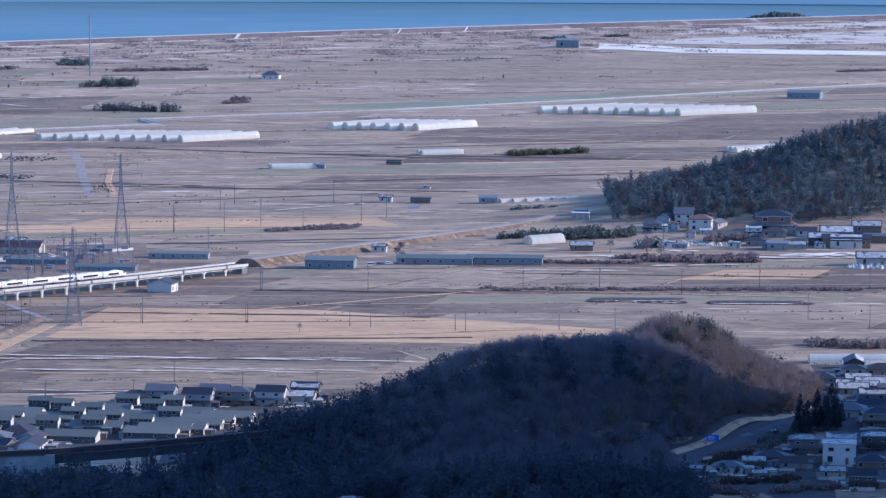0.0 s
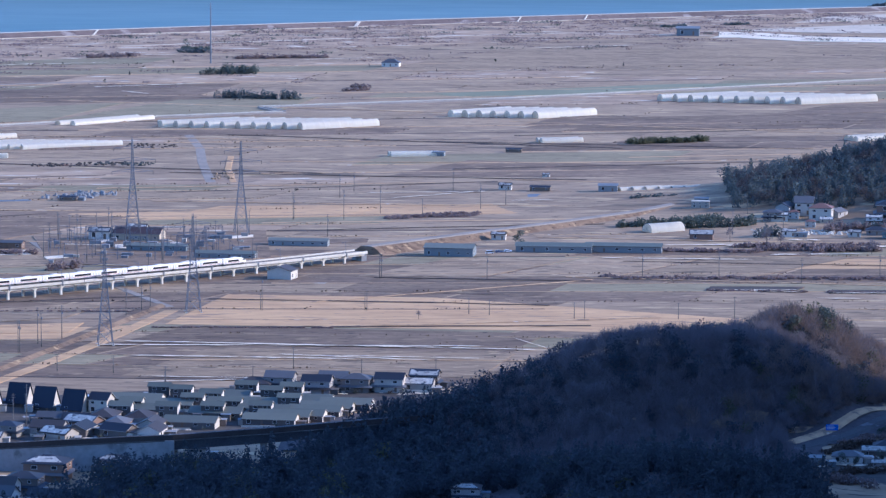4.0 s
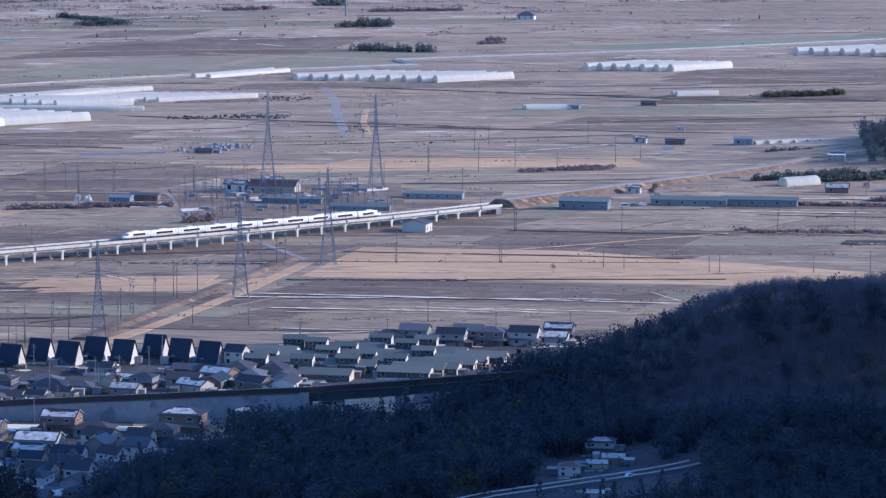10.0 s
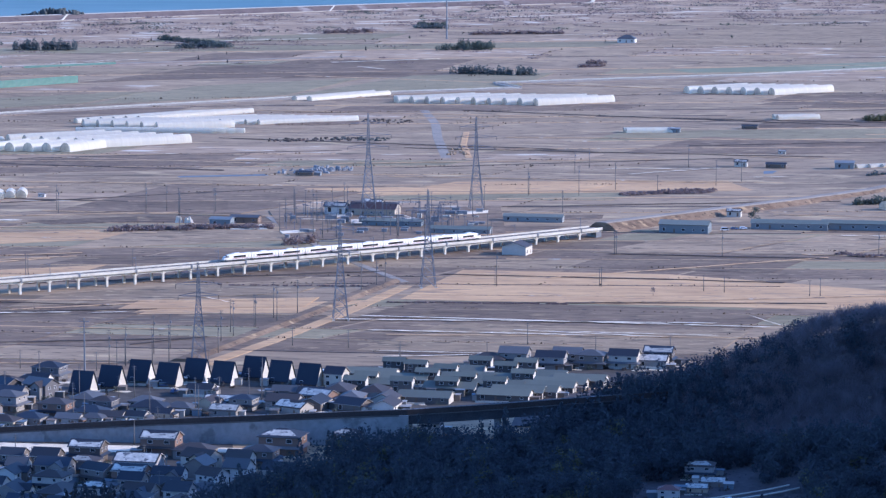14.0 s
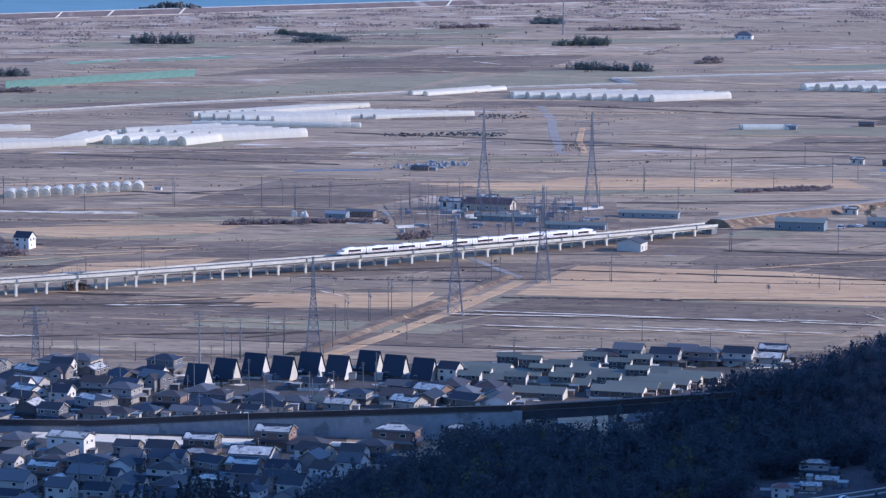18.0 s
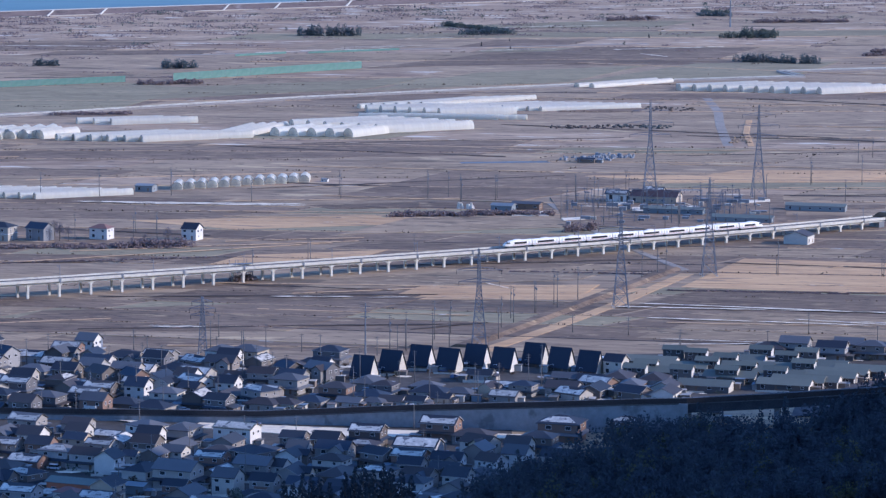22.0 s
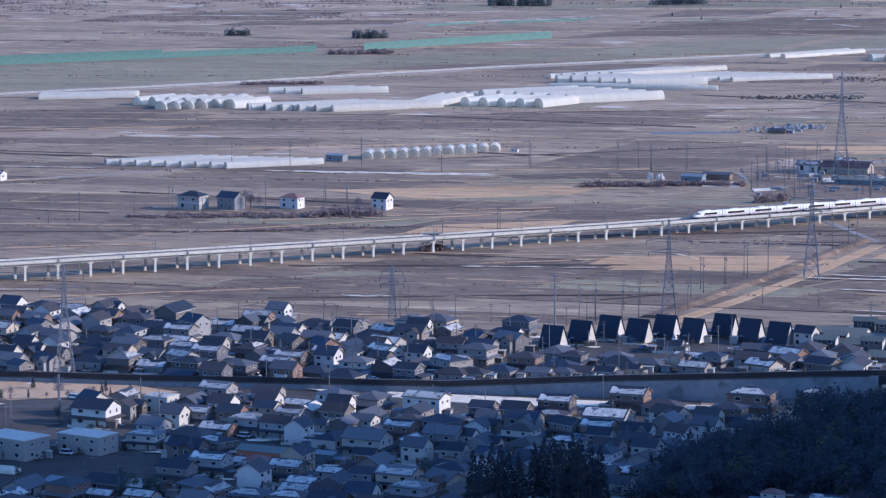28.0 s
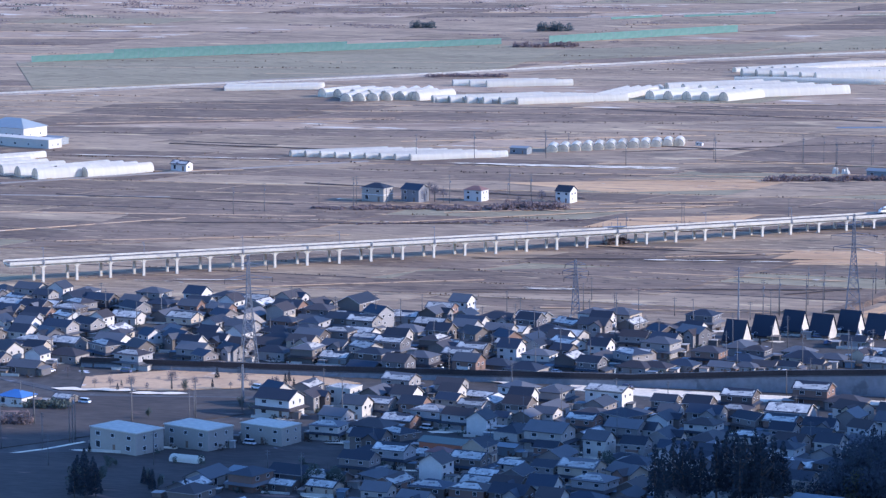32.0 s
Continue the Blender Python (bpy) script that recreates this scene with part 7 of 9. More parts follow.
place("low_snow", 175.6, 1552.8, -4)
place("low_snow", 184.7, 1568.6, -4)
place("low", 194.4, 1609.4, -4)
place("gable_snow", 180.2, 1519.4, -4)
place("low", 166.7, 1492.9, -4, 1.10)
place("hip", 176.2, 1464.8, -4, 1.10)
place("low", 180.8, 1534.4, -4)
place("low_snow", 174.9, 1568.4, -4, 0.80)
place("hip", 180.6, 1597.5, -4, 0.90)
place("white_shed", 1.8, 1327.0, -4, 1.20)
place("pale_gable", -136.2, 1358.3, -8, 0.80)
place("pale_gable", -87.2, 1370.2, -8, 0.80)
place("white_shed", 2.2, 1346.0, -6)
place("gable_snow", 155.1, 1410.2, -6, 1.00)
place("hip_snow", 140.8, 1409.8, -6, 0.95)
place("cube", 151.6, 1384.5, -6, 1.25)
place("low", 125.5, 1385.5, -6, 0.90)
place("low_gable", 133.3, 1375.5, -6, 0.80)
place("low_snow", 118.7, 1379.9, -6, 0.70)
place("low", 107.8, 1365.4, -6, 0.80)
place("metal_shed", 94.7, 1360.1, -6, 0.70)
place("low_snow", 146.2, 1356.3, -6, 0.75)
place("gable", 154.8, 1333.5, -6, 0.85)
place("hip_snow", 169.2, 1414.1, -6, 0.95)
place("low", 163.0, 1373.9, -6, 0.90)
place("low_snow", 173.2, 1555.0, -6, 0.75)
place("low", 181.2, 1531.1, -6, 0.90)
place("low_snow", 182.7, 1564.7, -6, 0.80)
place("low_gable", 176.2, 1467.2, -6, 0.80)
place("low_snow", 118.9, 1357.3, -6, 0.45)
place("low_snow", 148.9, 2220.6, -6, 0.80)
place("red", 137.3, 2176.6, -6, 0.60)
place("pale_gable", 149.9, 2183.1, -6, 0.65)
place("low_snow", 155.6, 2159.2, -6, 0.60)
place("white_shed", 128.5, 2166.2, -6, 1.20)
place("red", 145.1, 2141.1, -6, 0.55)
place("low", 194.9, 2146.1, -6, 1.00)
place("gable_snow", 183.0, 2150.0, -6, 0.80)
place("red", 205.0, 2158.0, -6, 0.80)
place("metal_shed", 191.7, 2089.5, -6, 1.00)
place("low_snow", 203.0, 2093.0, -6, 0.80)
place("low", 181.0, 2108.0, -6, 0.85)
place("low_gable", 214.1, 2149.8, -6, 0.90)
place("low_snow", 230.2, 2134.4, -6, 1.45)
place("white_shed", 216.8, 2098.0, -6, 0.80)
place("low_snow", 250.4, 2157.9, -6, 1.30)
place("dark_shed", 232.4, 2101.1, -6, 1.70)
place("dark_shed", 254.7, 2122.8, -6, 1.20)
place("white_shed", 167.4, 2097.0, -6, 0.90)
place("white_shed", 130.0, 2096.3, -6, 1.00)
place("low", 219.8, 2201.7, -6, 1.10)
place("metal_shed", 136.5, 2095.3, -6, 0.60)
place("pale_gable", 144.3, 2188.0, -6, 1.25)
place("red", 153.2, 2169.0, -12, 1.20)
place("gable", 133.0, 2187.0, 70, 1.00)
place("hip", 124.5, 2168.0, -6, 0.90)
place("hip", 196.0, 2164.0, -6, 1.70)
place("long_shed", 195.5, 2092.0, -3, 0.60)
place("low_snow", 220.0, 2112.0, -6, 1.30)
place("low_snow", 232.0, 2100.0, -6, 1.40)
place("block", 84.0, 2228.0, -6, 0.60)
place("low_gable", 163.0, 2180.0, 60, 0.90)
snow_strip(164, 2048, 236, 2049, 7)
snow_strip(21, 1987, 103, 1984, 4)
field([(74, 1858), (120, 1859), (124, 1870), (76, 1869)], WET_SHADED_SOIL, 0.5)
field([(135, 1848), (180, 1849), (184, 1859), (138, 1859)], WET_SHADED_SOIL, 0.5)
snow_strip(76, 1857, 121, 1858, 3)
snow_strip(136, 1847, 181, 1848, 3)
utility_pole(128, 2120, 13, 10, 1)
utility_pole(158, 2108, 13, -5, 2)
utility_pole(196, 2094, 12, 8, 1)
utility_pole(98, 2104, 14, 0, 1)
snow_strip(188, 2056, 250, 2061, 9)
snow_strip(127, 2077, 147, 2077, 6)
snow_strip(114, 2007, 166, 2014, 4)
snow_strip(184, 2138, 204, 2141, 4)
snow_strip(126, 1827, 152, 1827, 3)
place("hip_snow", -186.7, 1313.0, -8, 1.25)
place("hip_snow", -164.8, 1329.9, -8, 0.90)
place("hip", -191.7, 1290.2, -8)
place("gable_snow", -231.0, 1309.4, -8, 1.10)
place("low_snow", -233.3, 1275.8, -8, 1.20)
place("gable_snow", -255.0, 1292.7, -8)
place("low", -217.4, 1302.6, -8)
place("low_snow", -225.3, 1411.8, -8, 0.90)
fill([(-634, 1481), (-453, 1469), (-299, 1466), (-293, 1417), (-314, 1355), (-394, 1320), (-432, 1339), (-487, 1324), (-516, 1310), (-550, 1284)], 14.5, 14.5, -12, 5, ["gable", "cross", "hip", "cross", "gable_snow", "hip_snow", "low", "low_gable", "wing", "balcony", "pale_gable", "low_snow"], 0.85)
fill([(-318, 1361), (-270, 1366), (-151, 1410), (-117, 1429), (-75, 1447), (-170, 1444), (-224, 1426), (-286, 1414), (-284, 1392), (-310, 1348)], 14.5, 14.5, -10, 6, ["low", "low_gable", "low", "low_snow", "hip", "low_gable"], 0.9)
fill([(-435, 1260), (-388, 1302), (-319, 1286), (-267, 1288), (-172, 1279), (-162, 1204), (-150, 1116), (-310, 1049), (-360, 1152), (-352, 1179), (-383, 1187), (-400, 1242)], 14.5, 15.5, -12, 7, ["cross", "hip", "cross", "gable_snow", "hip_snow", "low", "wing", "balcony", "pale_gable", "low_snow", "gable"], 0.82, keep_out=[[(-209, 1133), (-199, 1145), (-194, 1218), (-179, 1242), (-168, 1263), (-163, 1300), (-140, 1300), (-130, 1110), (-212, 1110)]])
fill([(-412, 1119), (-358, 1148), (-322, 1115), (-310, 1049), (-396, 1026)], 15.5, 17, -14, 8, ["low", "low_snow", "low_gable", "hip", "low_snow"], 0.8)
fill([(168, 1617), (206, 1626), (186, 1465), (163, 1458), (156, 1522)], 14.5, 16, -4, 9, ["low", "low_snow", "gable_snow", "hip", "low_gable"], 0.85)
gardens(31)
utility_pole(-512, 1235, 9, 29, 1)
utility_pole(-363, 1496, 13, 29, 2)
utility_pole(-345, 1480, 12, 3, 1)
utility_pole(-425, 1140, 12, -6, 2)
utility_pole(-346, 1481, 11, -8, 2)
utility_pole(-312, 1152, 12, 7, 1)
utility_pole(-232, 1279, 9, 26, 2)
utility_pole(-218, 1245, 12, 28, 1)
utility_pole(-551, 1392, 11, 24, 2)
utility_pole(-318, 1178, 13, 23, 1)
utility_pole(-309, 1465, 13, -6, 1)
utility_pole(-374, 1325, 12, -22, 2)
utility_pole(-283, 1216, 12, 14, 1)
utility_pole(-239, 1347, 11, -15, 2)
utility_pole(-283, 1166, 11, -1, 1)
utility_pole(-320, 1424, 12, 11, 2)
utility_pole(-332, 1380, 9, -13, 1)
utility_pole(-424, 1461, 11, 26, 2)
utility_pole(-472, 1157, 13, -3, 2)
utility_pole(-359, 1177, 10, 25, 1)
utility_pole(-271, 1270, 9, -14, 2)
utility_pole(-394, 1447, 9, 0, 1)
utility_pole(-281, 1289, 10, -28, 2)
utility_pole(-244, 1325, 10, 18, 1)
utility_pole(-530, 1404, 12, -8, 2)
utility_pole(-242, 1486, 11, -30, 1)
utility_pole(-216, 1461, 12, -8, 2)
utility_pole(-320, 1230, 13, 4, 1)
utility_pole(-382, 1463, 11, -10, 2)
utility_pole(-468, 1172, 13, -28, 1)
utility_pole(-168, 1262, 11, 12, 2)
utility_pole(-216, 1219, 11, 5, 1)
utility_pole(-459, 1130, 11, 4, 2)
utility_pole(-407, 1272, 12, -15, 1)
utility_pole(-311, 1249, 13, 22, 2)

greenhouse(-421.8, 1149.7, -10, 11, 5.0, 2.6)
tree("conifer", -434.8, 1101.5, height(-435, 1102), 13, 150, "", 0)
tree("conifer", -430.8, 1098.8, height(-431, 1099), 11, 345, "", 0)
tree("conifer", -434.9, 1095.8, height(-435, 1096), 12, 66, "", 0)
tree("broad", -435.4, 1092.0, height(-435, 1092), 9, 56, "", 2)
tree("broad", -430.8, 1102.6, height(-431, 1103), 8, 244, "", 1)
tree("broad", -437.4, 1131.6, height(-437, 1132), 5, 15, "", 0)
tree("broad", -440.1, 1134.8, height(-440, 1135), 4, 116, "", 2)
tree("broad", -435.9, 1133.0, height(-436, 1133), 4, 25, "", 1)
tree("broad", -416.0, 1110.3, height(-416, 1110), 6, 334, "", 1)
tree("broad", -409.7, 1102.6, height(-410, 1103), 6, 280, "", 1)
tree("conifer", -410.2, 1098.8, height(-410, 1099), 8, 270, "", 0)
tree("broad", -361.6, 1121.2, height(-362, 1121), 8, 200, "", 2)
tree("broad", -363.1, 1117.0, height(-363, 1117), 7, 5, "", 2)
tree("broad", -356.9, 1118.7, height(-357, 1119), 9, 220, "", 1)
tree("broad", -352.8, 1117.9, height(-353, 1118), 8, 240, "", 0)
tree("pine", -369.4, 1130.4, height(-369, 1130), 7, 355, "", 1)
tree("broad", -274.3, 1160.8, height(-274, 1161), 9, 350, "", 2)
tree("broad", -270.5, 1157.0, height(-270, 1157), 8, 185, "", 2)
tree("broad", -270.3, 1176.4, height(-270, 1176), 6, 30, "", 0)
utility_pole(-492, 1199, 15, 0, 2)
utility_pole(-467, 1175, 16, 3, 2)
utility_pole(-460, 1212, 16, -5, 2)
utility_pole(-440, 1224, 15, -15, 2)
utility_pole(-441, 1220, 12, 15, 2)
utility_pole(-429, 1243, 17, 10, 2)
utility_pole(-486, 1154, 15, 6, 2)
utility_pole(-384, 1138, 8, -5, 2)
utility_pole(-339, 1286, 15, -15, 2)
utility_pole(-302, 1296, 9, -10, 2)
utility_pole(-364, 1113, 13, -11, 2)
utility_pole(-501, 1443, 12, 15, 2)
utility_pole(-480, 1456, 13, -5, 2)
utility_pole(-478, 1456, 12, 5, 2)
utility_pole(-556, 1436, 12, -15, 2)
utility_pole(-588, 1451, 11, 5, 2)
utility_pole(-556, 1398, 12, -10, 2)
utility_pole(-528, 1428, 14, 5, 2)
utility_pole(-437, 1437, 14, -15, 2)
utility_pole(-455, 1439, 12, -5, 2)
utility_pole(-454, 1385, 11, -10, 2)
utility_pole(-429, 1446, 11, 10, 2)
utility_pole(-400, 1395, 11, -10, 2)
utility_pole(-392, 1479, 11, 1, 2)
utility_pole(-368, 1432, 12, -15, 2)
utility_pole(-358, 1400, 13, 9, 2)
utility_pole(-339, 1455, 13, -10, 2)
utility_pole(-313, 1418, 12, 5, 2)
utility_pole(-381, 1451, 10, -4, 2)
utility_pole(-322, 1423, 11, -10, 2)
utility_pole(-385, 1385, 9, 0, 2)
utility_pole(-498, 1391, 12, -5, 2)
utility_pole(-505, 1434, 11, -15, 2)
utility_pole(-277, 1375, 15, -15, 2)
utility_pole(-272, 1372, 12, 19, 2)
utility_pole(-281, 1408, 17, -5, 2)
utility_pole(-262, 1424, 14, 16, 2)
utility_pole(-248, 1380, 16, -20, 2)
utility_pole(-232, 1391, 15, -19, 2)
utility_pole(-224, 1400, 14, 19, 2)
utility_pole(-230, 1386, 13, 5, 2)
utility_pole(-211, 1425, 14, -18, 2)
utility_pole(-268, 1423, 10, -15, 2)
utility_pole(-214, 1411, 16, 16, 2)
utility_pole(-362, 1369, 14, -20, 2)
utility_pole(-347, 1352, 11, 5, 2)
utility_pole(-330, 1414, 13, -15, 2)
utility_pole(-330, 1439, 12, 16, 2)
utility_pole(-342, 1372, 14, 4, 2)

# small things
def net_fence(x0, y0, x1, y1, h):
    root = thing("net_fence", "long green net fence on thin posts across a field", "fence")
    n = max(2, int(math.hypot(x1 - x0, y1 - y0) / 12))
    post, panel = Shape().beam((0, 0, -0.4), (0, 0, h + 0.2), 0.22, 0.18, 6).mesh("post", STEEL), None
    turn = math.degrees(math.atan2(y1 - y0, x1 - x0))
    L = math.hypot(x1 - x0, y1 - y0) / n
    panel = Shape().box(0.1, -0.03, 0.1, L - 0.1, 0.03, h).mesh("net_panel", GREEN_NET)
    for i in range(n + 1):
        x, y = x0 + (x1 - x0) * i / n, y0 + (y1 - y0) * i / n
        part("post", post, None, root, at=pose(x, y, 0))
        if i < n:
            part("net_panel", panel, None, root, at=pose(x, y, 0, 0, 0, turn))


def bush_row(x0, y0, x1, y1, h, material, label, spread=4.0, name="bushes"):
    rng = random.Random(int(x0 + y0))
    L = math.hypot(x1 - x0, y1 - y0)
    n = max(2, int(L / 2.2))
    shrubs(name, label, [(x0 + (x1 - x0) * i / n + rng.uniform(-2, 2), y0 + (y1 - y0) * i / n + rng.uniform(-spread, spread), rng.uniform(2.2, 4.2) * min(1.0, 0.3 + 0.35 * h), h * rng.uniform(0.6, 1.15)) for i in range(n + 1)], material, rng)


CARS = {}


def car(x, y, turn, colour, z=None, van=False):
    key = (colour, van)
    if key not in CARS:
        paint = mat("car_paint", tuple(c * 0.94 for c in colour), colour, 0.25)
        L, W_, h = (4.6, 1.7, 1.9) if van else (4.2, 1.68, 1.45)
        body = Shape().hull([(-L / 2, -W_ / 2), (L / 2, -W_ / 2), (L / 2, W_ / 2), (-L / 2, W_ / 2)], 0.3, 0.9, 0.04)
        cabin = Shape().hull([(-L * 0.42, -W_ / 2 + 0.05), (L * (0.4 if van else 0.2), -W_ / 2 + 0.05), (L * (0.4 if van else 0.2), W_ / 2 - 0.05), (-L * 0.42, W_ / 2 - 0.05)], 0.9, h, 0.2)
        glass = Shape().hull([(-L * 0.4, -W_ / 2 + 0.02), (L * (0.41 if van else 0.21), -W_ / 2 + 0.02), (L * (0.41 if van else 0.21), W_ / 2 - 0.02), (-L * 0.4, W_ / 2 - 0.02)], 0.95, h - 0.15, 0.16)
        wheel = Shape().beam((0, -0.1, 0.32), (0, 0.1, 0.32), 0.64, 0.64, 12)
        CARS[key] = (body.mesh("body", paint), cabin.mesh("cabin", paint), glass.mesh("glazing", GLASS), wheel.mesh("wheel", TRAIN_GREY), L, W_)
    b, c, g, w, L, W_ = CARS[key]
    root = thing("car", "parked boxy van with dark windows" if van else "parked small car with dark windows", "car", pose(x, y, height(x, y) + 0.35 if z is None else z, 0, 0, turn), "cars")
    part("body", b, None, root), part("cabin", c, None, root), part("glazing", g, None, root)
    for sx in (-0.32, 0.32):
        for sy in (-0.46, 0.46):
            part("wheel", w, None, root, at=pose(L * sx, W_ * sy, 0))


def gantry(x, y, w, h, turn):
    root = thing("substation_gantry", "grey steel portal gantry of an electric substation", "gantry", pose(x, y, 0, 0, 0, turn), "substation gantries")
    for sx in (-1, 1):
        s = Shape().beam((sx * w / 2 - 0.5, 0, 0), (sx * w / 2 - 0.2, 0, h), 0.24).beam((sx * w / 2 + 0.5, 0, 0), (sx * w / 2 + 0.2, 0, h), 0.24)
        for k in range(6):
            s.beam((sx * w / 2 - 0.45 + 0.05 * k, 0, h * k / 6), (sx * w / 2 + 0.45 - 0.05 * k, 0, h * (k + 1) / 6), 0.14)
        part("post", s, STEEL, root)
    b = Shape().beam((-w / 2, 0, h), (w / 2, 0, h), 0.22).beam((-w / 2, 0, h - 0.8), (w / 2, 0, h - 0.8), 0.22)
    for k in range(8):
        b.beam((-w / 2 + w * k / 8, 0, h - (0.8 if k % 2 else 0)), (-w / 2 + w * (k + 1) / 8, 0, h - (0 if k % 2 else 0.8)), 0.14)
    beam_ob = part("beam", b, STEEL, root)
    for k in (-0.3, 0, 0.3):
        part("insulator", Shape().beam((w * k, 0, h - 0.8), (w * k, 0, h - 2.0), 0.26), DARK_STEEL, beam_ob)


def transformer(x, y, turn):
    root = thing("transformer", "grey substation transformer with cooling fins", "transformer", pose(x, y, 0, 0, 0, turn), "transformers")
    part("tank", Shape().box(-2.2, -1.4, 0.4, 2.2, 1.4, 3.4), OLD_CONCRETE, root), part("base", Shape().box(-2.6, -1.8, -0.2, 2.6, 1.8, 0.4), CONCRETE, root)
    for k in range(6):
        part("fin", Shape().box(-1.9 + 0.7 * k, -1.9, 0.8, -1.6 + 0.7 * k, -1.42, 3.0), OLD_CONCRETE, root)
    for k in (-1, 0, 1):
        part("bushing", Shape().beam((k, 0, 3.4), (k * 1.3, 0, 5.0), 0.4, 0.2, 8), STEEL, root)


def yard_gear(corners, n, material, label, name, tall=0.0):
    """Small gear of the substation yard: thin posts with caps, or low cabinets."""
    rng, s = random.Random(n), Shape()
    for _ in range(n):
        u, v = rng.random(), rng.random()
        (xa, ya), (xb, yb), (xc, yc), (xd, yd) = corners
        x = (xa * (1 - u) + xb * u) * (1 - v) + (xd * (1 - u) + xc * u) * v
        y = (ya * (1 - u) + yb * u) * (1 - v) + (yd * (1 - u) + yc * u) * v
        if tall:
            h = tall * rng.uniform(0.5, 1.2)
            s.beam((x, y, 0), (x, y, h), 0.32, 0.24), s.beam((x - 1.2, y, h), (x + 1.2, y, h), 0.24), s.beam((x, y, h), (x, y, h + 0.9), 0.34, 0.2)
        else:
            a, b, h = rng.uniform(0.8, 3.2), rng.uniform(0.6, 1.6), rng.uniform(0.8, 2.4)
            s.box(x - a, y - b, -0.1, x + a, y + b, h), s.box(x - a - 0.2, y - b - 0.2, h, x + a + 0.2, y + b + 0.2, h + 0.15)
    solid(name, s, material, label, "equipment", "stuff")


def scaffold(x, y, w, d, h, turn):
    root = thing("scaffold_tower", "blue-grey steel work frame standing beside the viaduct", "scaffold", pose(x, y, 0, 0, 0, turn))
    nx, nz = 5, 5
    for j in (0, 1):
        for i in range(nx + 1):
            part("standard", Shape().beam((-w / 2 + w * i / nx, j * d, -0.2), (-w / 2 + w * i / nx, j * d, h * (0.75 + 0.25 * ((i * 3 + j) % 2))), 0.2), STEEL, root)
        for k in range(1, nz):
            part("ledger", Shape().beam((-w / 2, j * d, h * k / nz), (w / 2, j * d, h * k / nz), 0.18), STEEL, root)
    for i in range(nx):
        part("brace", Shape().beam((-w / 2 + w * i / nx, 0, h * 0.1), (-w / 2 + w * (i + 1) / nx, 0, h * 0.7), 0.16), STEEL, root)
    for k in (2, 4):
        part("platform", Shape().box(-w / 2, 0, h * k / nz, w / 2, d, h * k / nz + 0.15), BLUE_WALL, root)


def road_sign(x, y, z, turn):
    root = thing("road_sign", "blue road direction sign with white bars on a grey arm", "road sign", pose(x, y, z, 0, 0, turn))
    part("post", Shape().beam((3.2, 0, -0.5), (3.2, 0, 6.0), 0.3, 0.2, 8), STEEL, root), part("arm", Shape().beam((3.2, 0, 5.4), (-2.4, 0, 5.4), 0.16), STEEL, root)
    p = part("panel", Shape().box(-2.6, -0.12, 4.0, 2.2, -0.04, 6.3), SIGN_BLUE, root)
    for k in range(3):
        part("white_bar", Shape().box(-2.1, -0.15, 4.5 + 0.55 * k, 0.6 + 0.4 * (k % 2), -0.12, 4.72 + 0.55 * k), FRAME, p)


def debris(x, y, w, d, h, n, material, label, name="rubble_heap"):
    rng, s = random.Random(int(x * 3 + y)), Shape()
    for _ in range(int(n * 1.6)):
        a, b = rng.uniform(-w / 2, w / 2), rng.uniform(-d / 2, d / 2)
        r = rng.uniform(0.7, 2.0)
        s.hull([(x + a + r * math.cos(1.26 * k + a) * rng.uniform(0.7, 1.2), y + b + r * math.sin(1.26 * k + a)) for k in range(5)], -0.2, h * rng.uniform(0.3, 1.0), 0.4)
    solid(name, s, material, label, "heap", "stuff")


def sheet(corners, material, label, z=0.8):
    """A low tarpaulin over a heap."""
    solid("tarpaulin", Shape().hull(corners, 0.0, z, 0.06), material, label, "tarpaulin", "")


SIGN_BLUE = mat("sign_blue", (0.03, 0.12, 0.5), (0.04, 0.15, 0.55), 0.4)

net_fence(-1045, 2554, -745, 2794, 5.0)
net_fence(-711, 2813, -588, 2957, 6.0)
net_fence(-854, 2735, -1006, 2624, 5.0)
net_fence(-719, 3061, -683, 3100, 2.0)
net_fence(-664, 3103, -594, 3156, 2.0)
bush_row(57, 2022, 110, 2020, 2.2, THICKET, "dark purple-brown thicket by field edge", 3.0)
bush_row(20, 1904, 220, 1907, 1.6, THICKET, "dark line of dry weeds along a ditch")
bush_row(155, 2122, 177, 2129, 5, THICKET, "tan winter thicket by houses", 3.0)
bush_row(110, 2030, 172, 2030, 4, THICKET, "dark purple-brown thicket below houses", 3.0)
bush_row(112, 2093, 124, 2104, 7, HAZY_LEAF, "dark evergreen trees at the hill foot", 3.0)
bush_row(177, 2129, 185, 2129, 6, HAZY_LEAF, "dark evergreen trees by houses", 3.0)
bush_row(150, 1335, 123, 1324, 3, THICKET, "brown garden thicket", 3.0)
bush_row(102, 1337, 130, 1349, 2.5, WEEDS, "dark weeds on a bank", 3.0)
bush_row(-290, 3083, -222, 3067, 8.0, HAZY_LEAF, "dark evergreen windbreak hedge in the fields")
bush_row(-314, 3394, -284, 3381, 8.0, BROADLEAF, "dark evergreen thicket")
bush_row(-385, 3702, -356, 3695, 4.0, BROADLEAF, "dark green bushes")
bush_row(-718, 3314, -662, 3318, 11.0, HAZY_LEAF, "dark clump of coastal pines")
bush_row(-570, 3351, -527, 3366, 7.0, HAZY_LEAF, "dark clump of coastal pines")
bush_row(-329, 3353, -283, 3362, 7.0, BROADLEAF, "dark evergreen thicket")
bush_row(-860, 2935, -842, 2938, 7.0, HAZY_LEAF, "dark round thicket")
bush_row(-748, 2927, -723, 2932, 8.0, HAZY_LEAF, "dark round thicket")
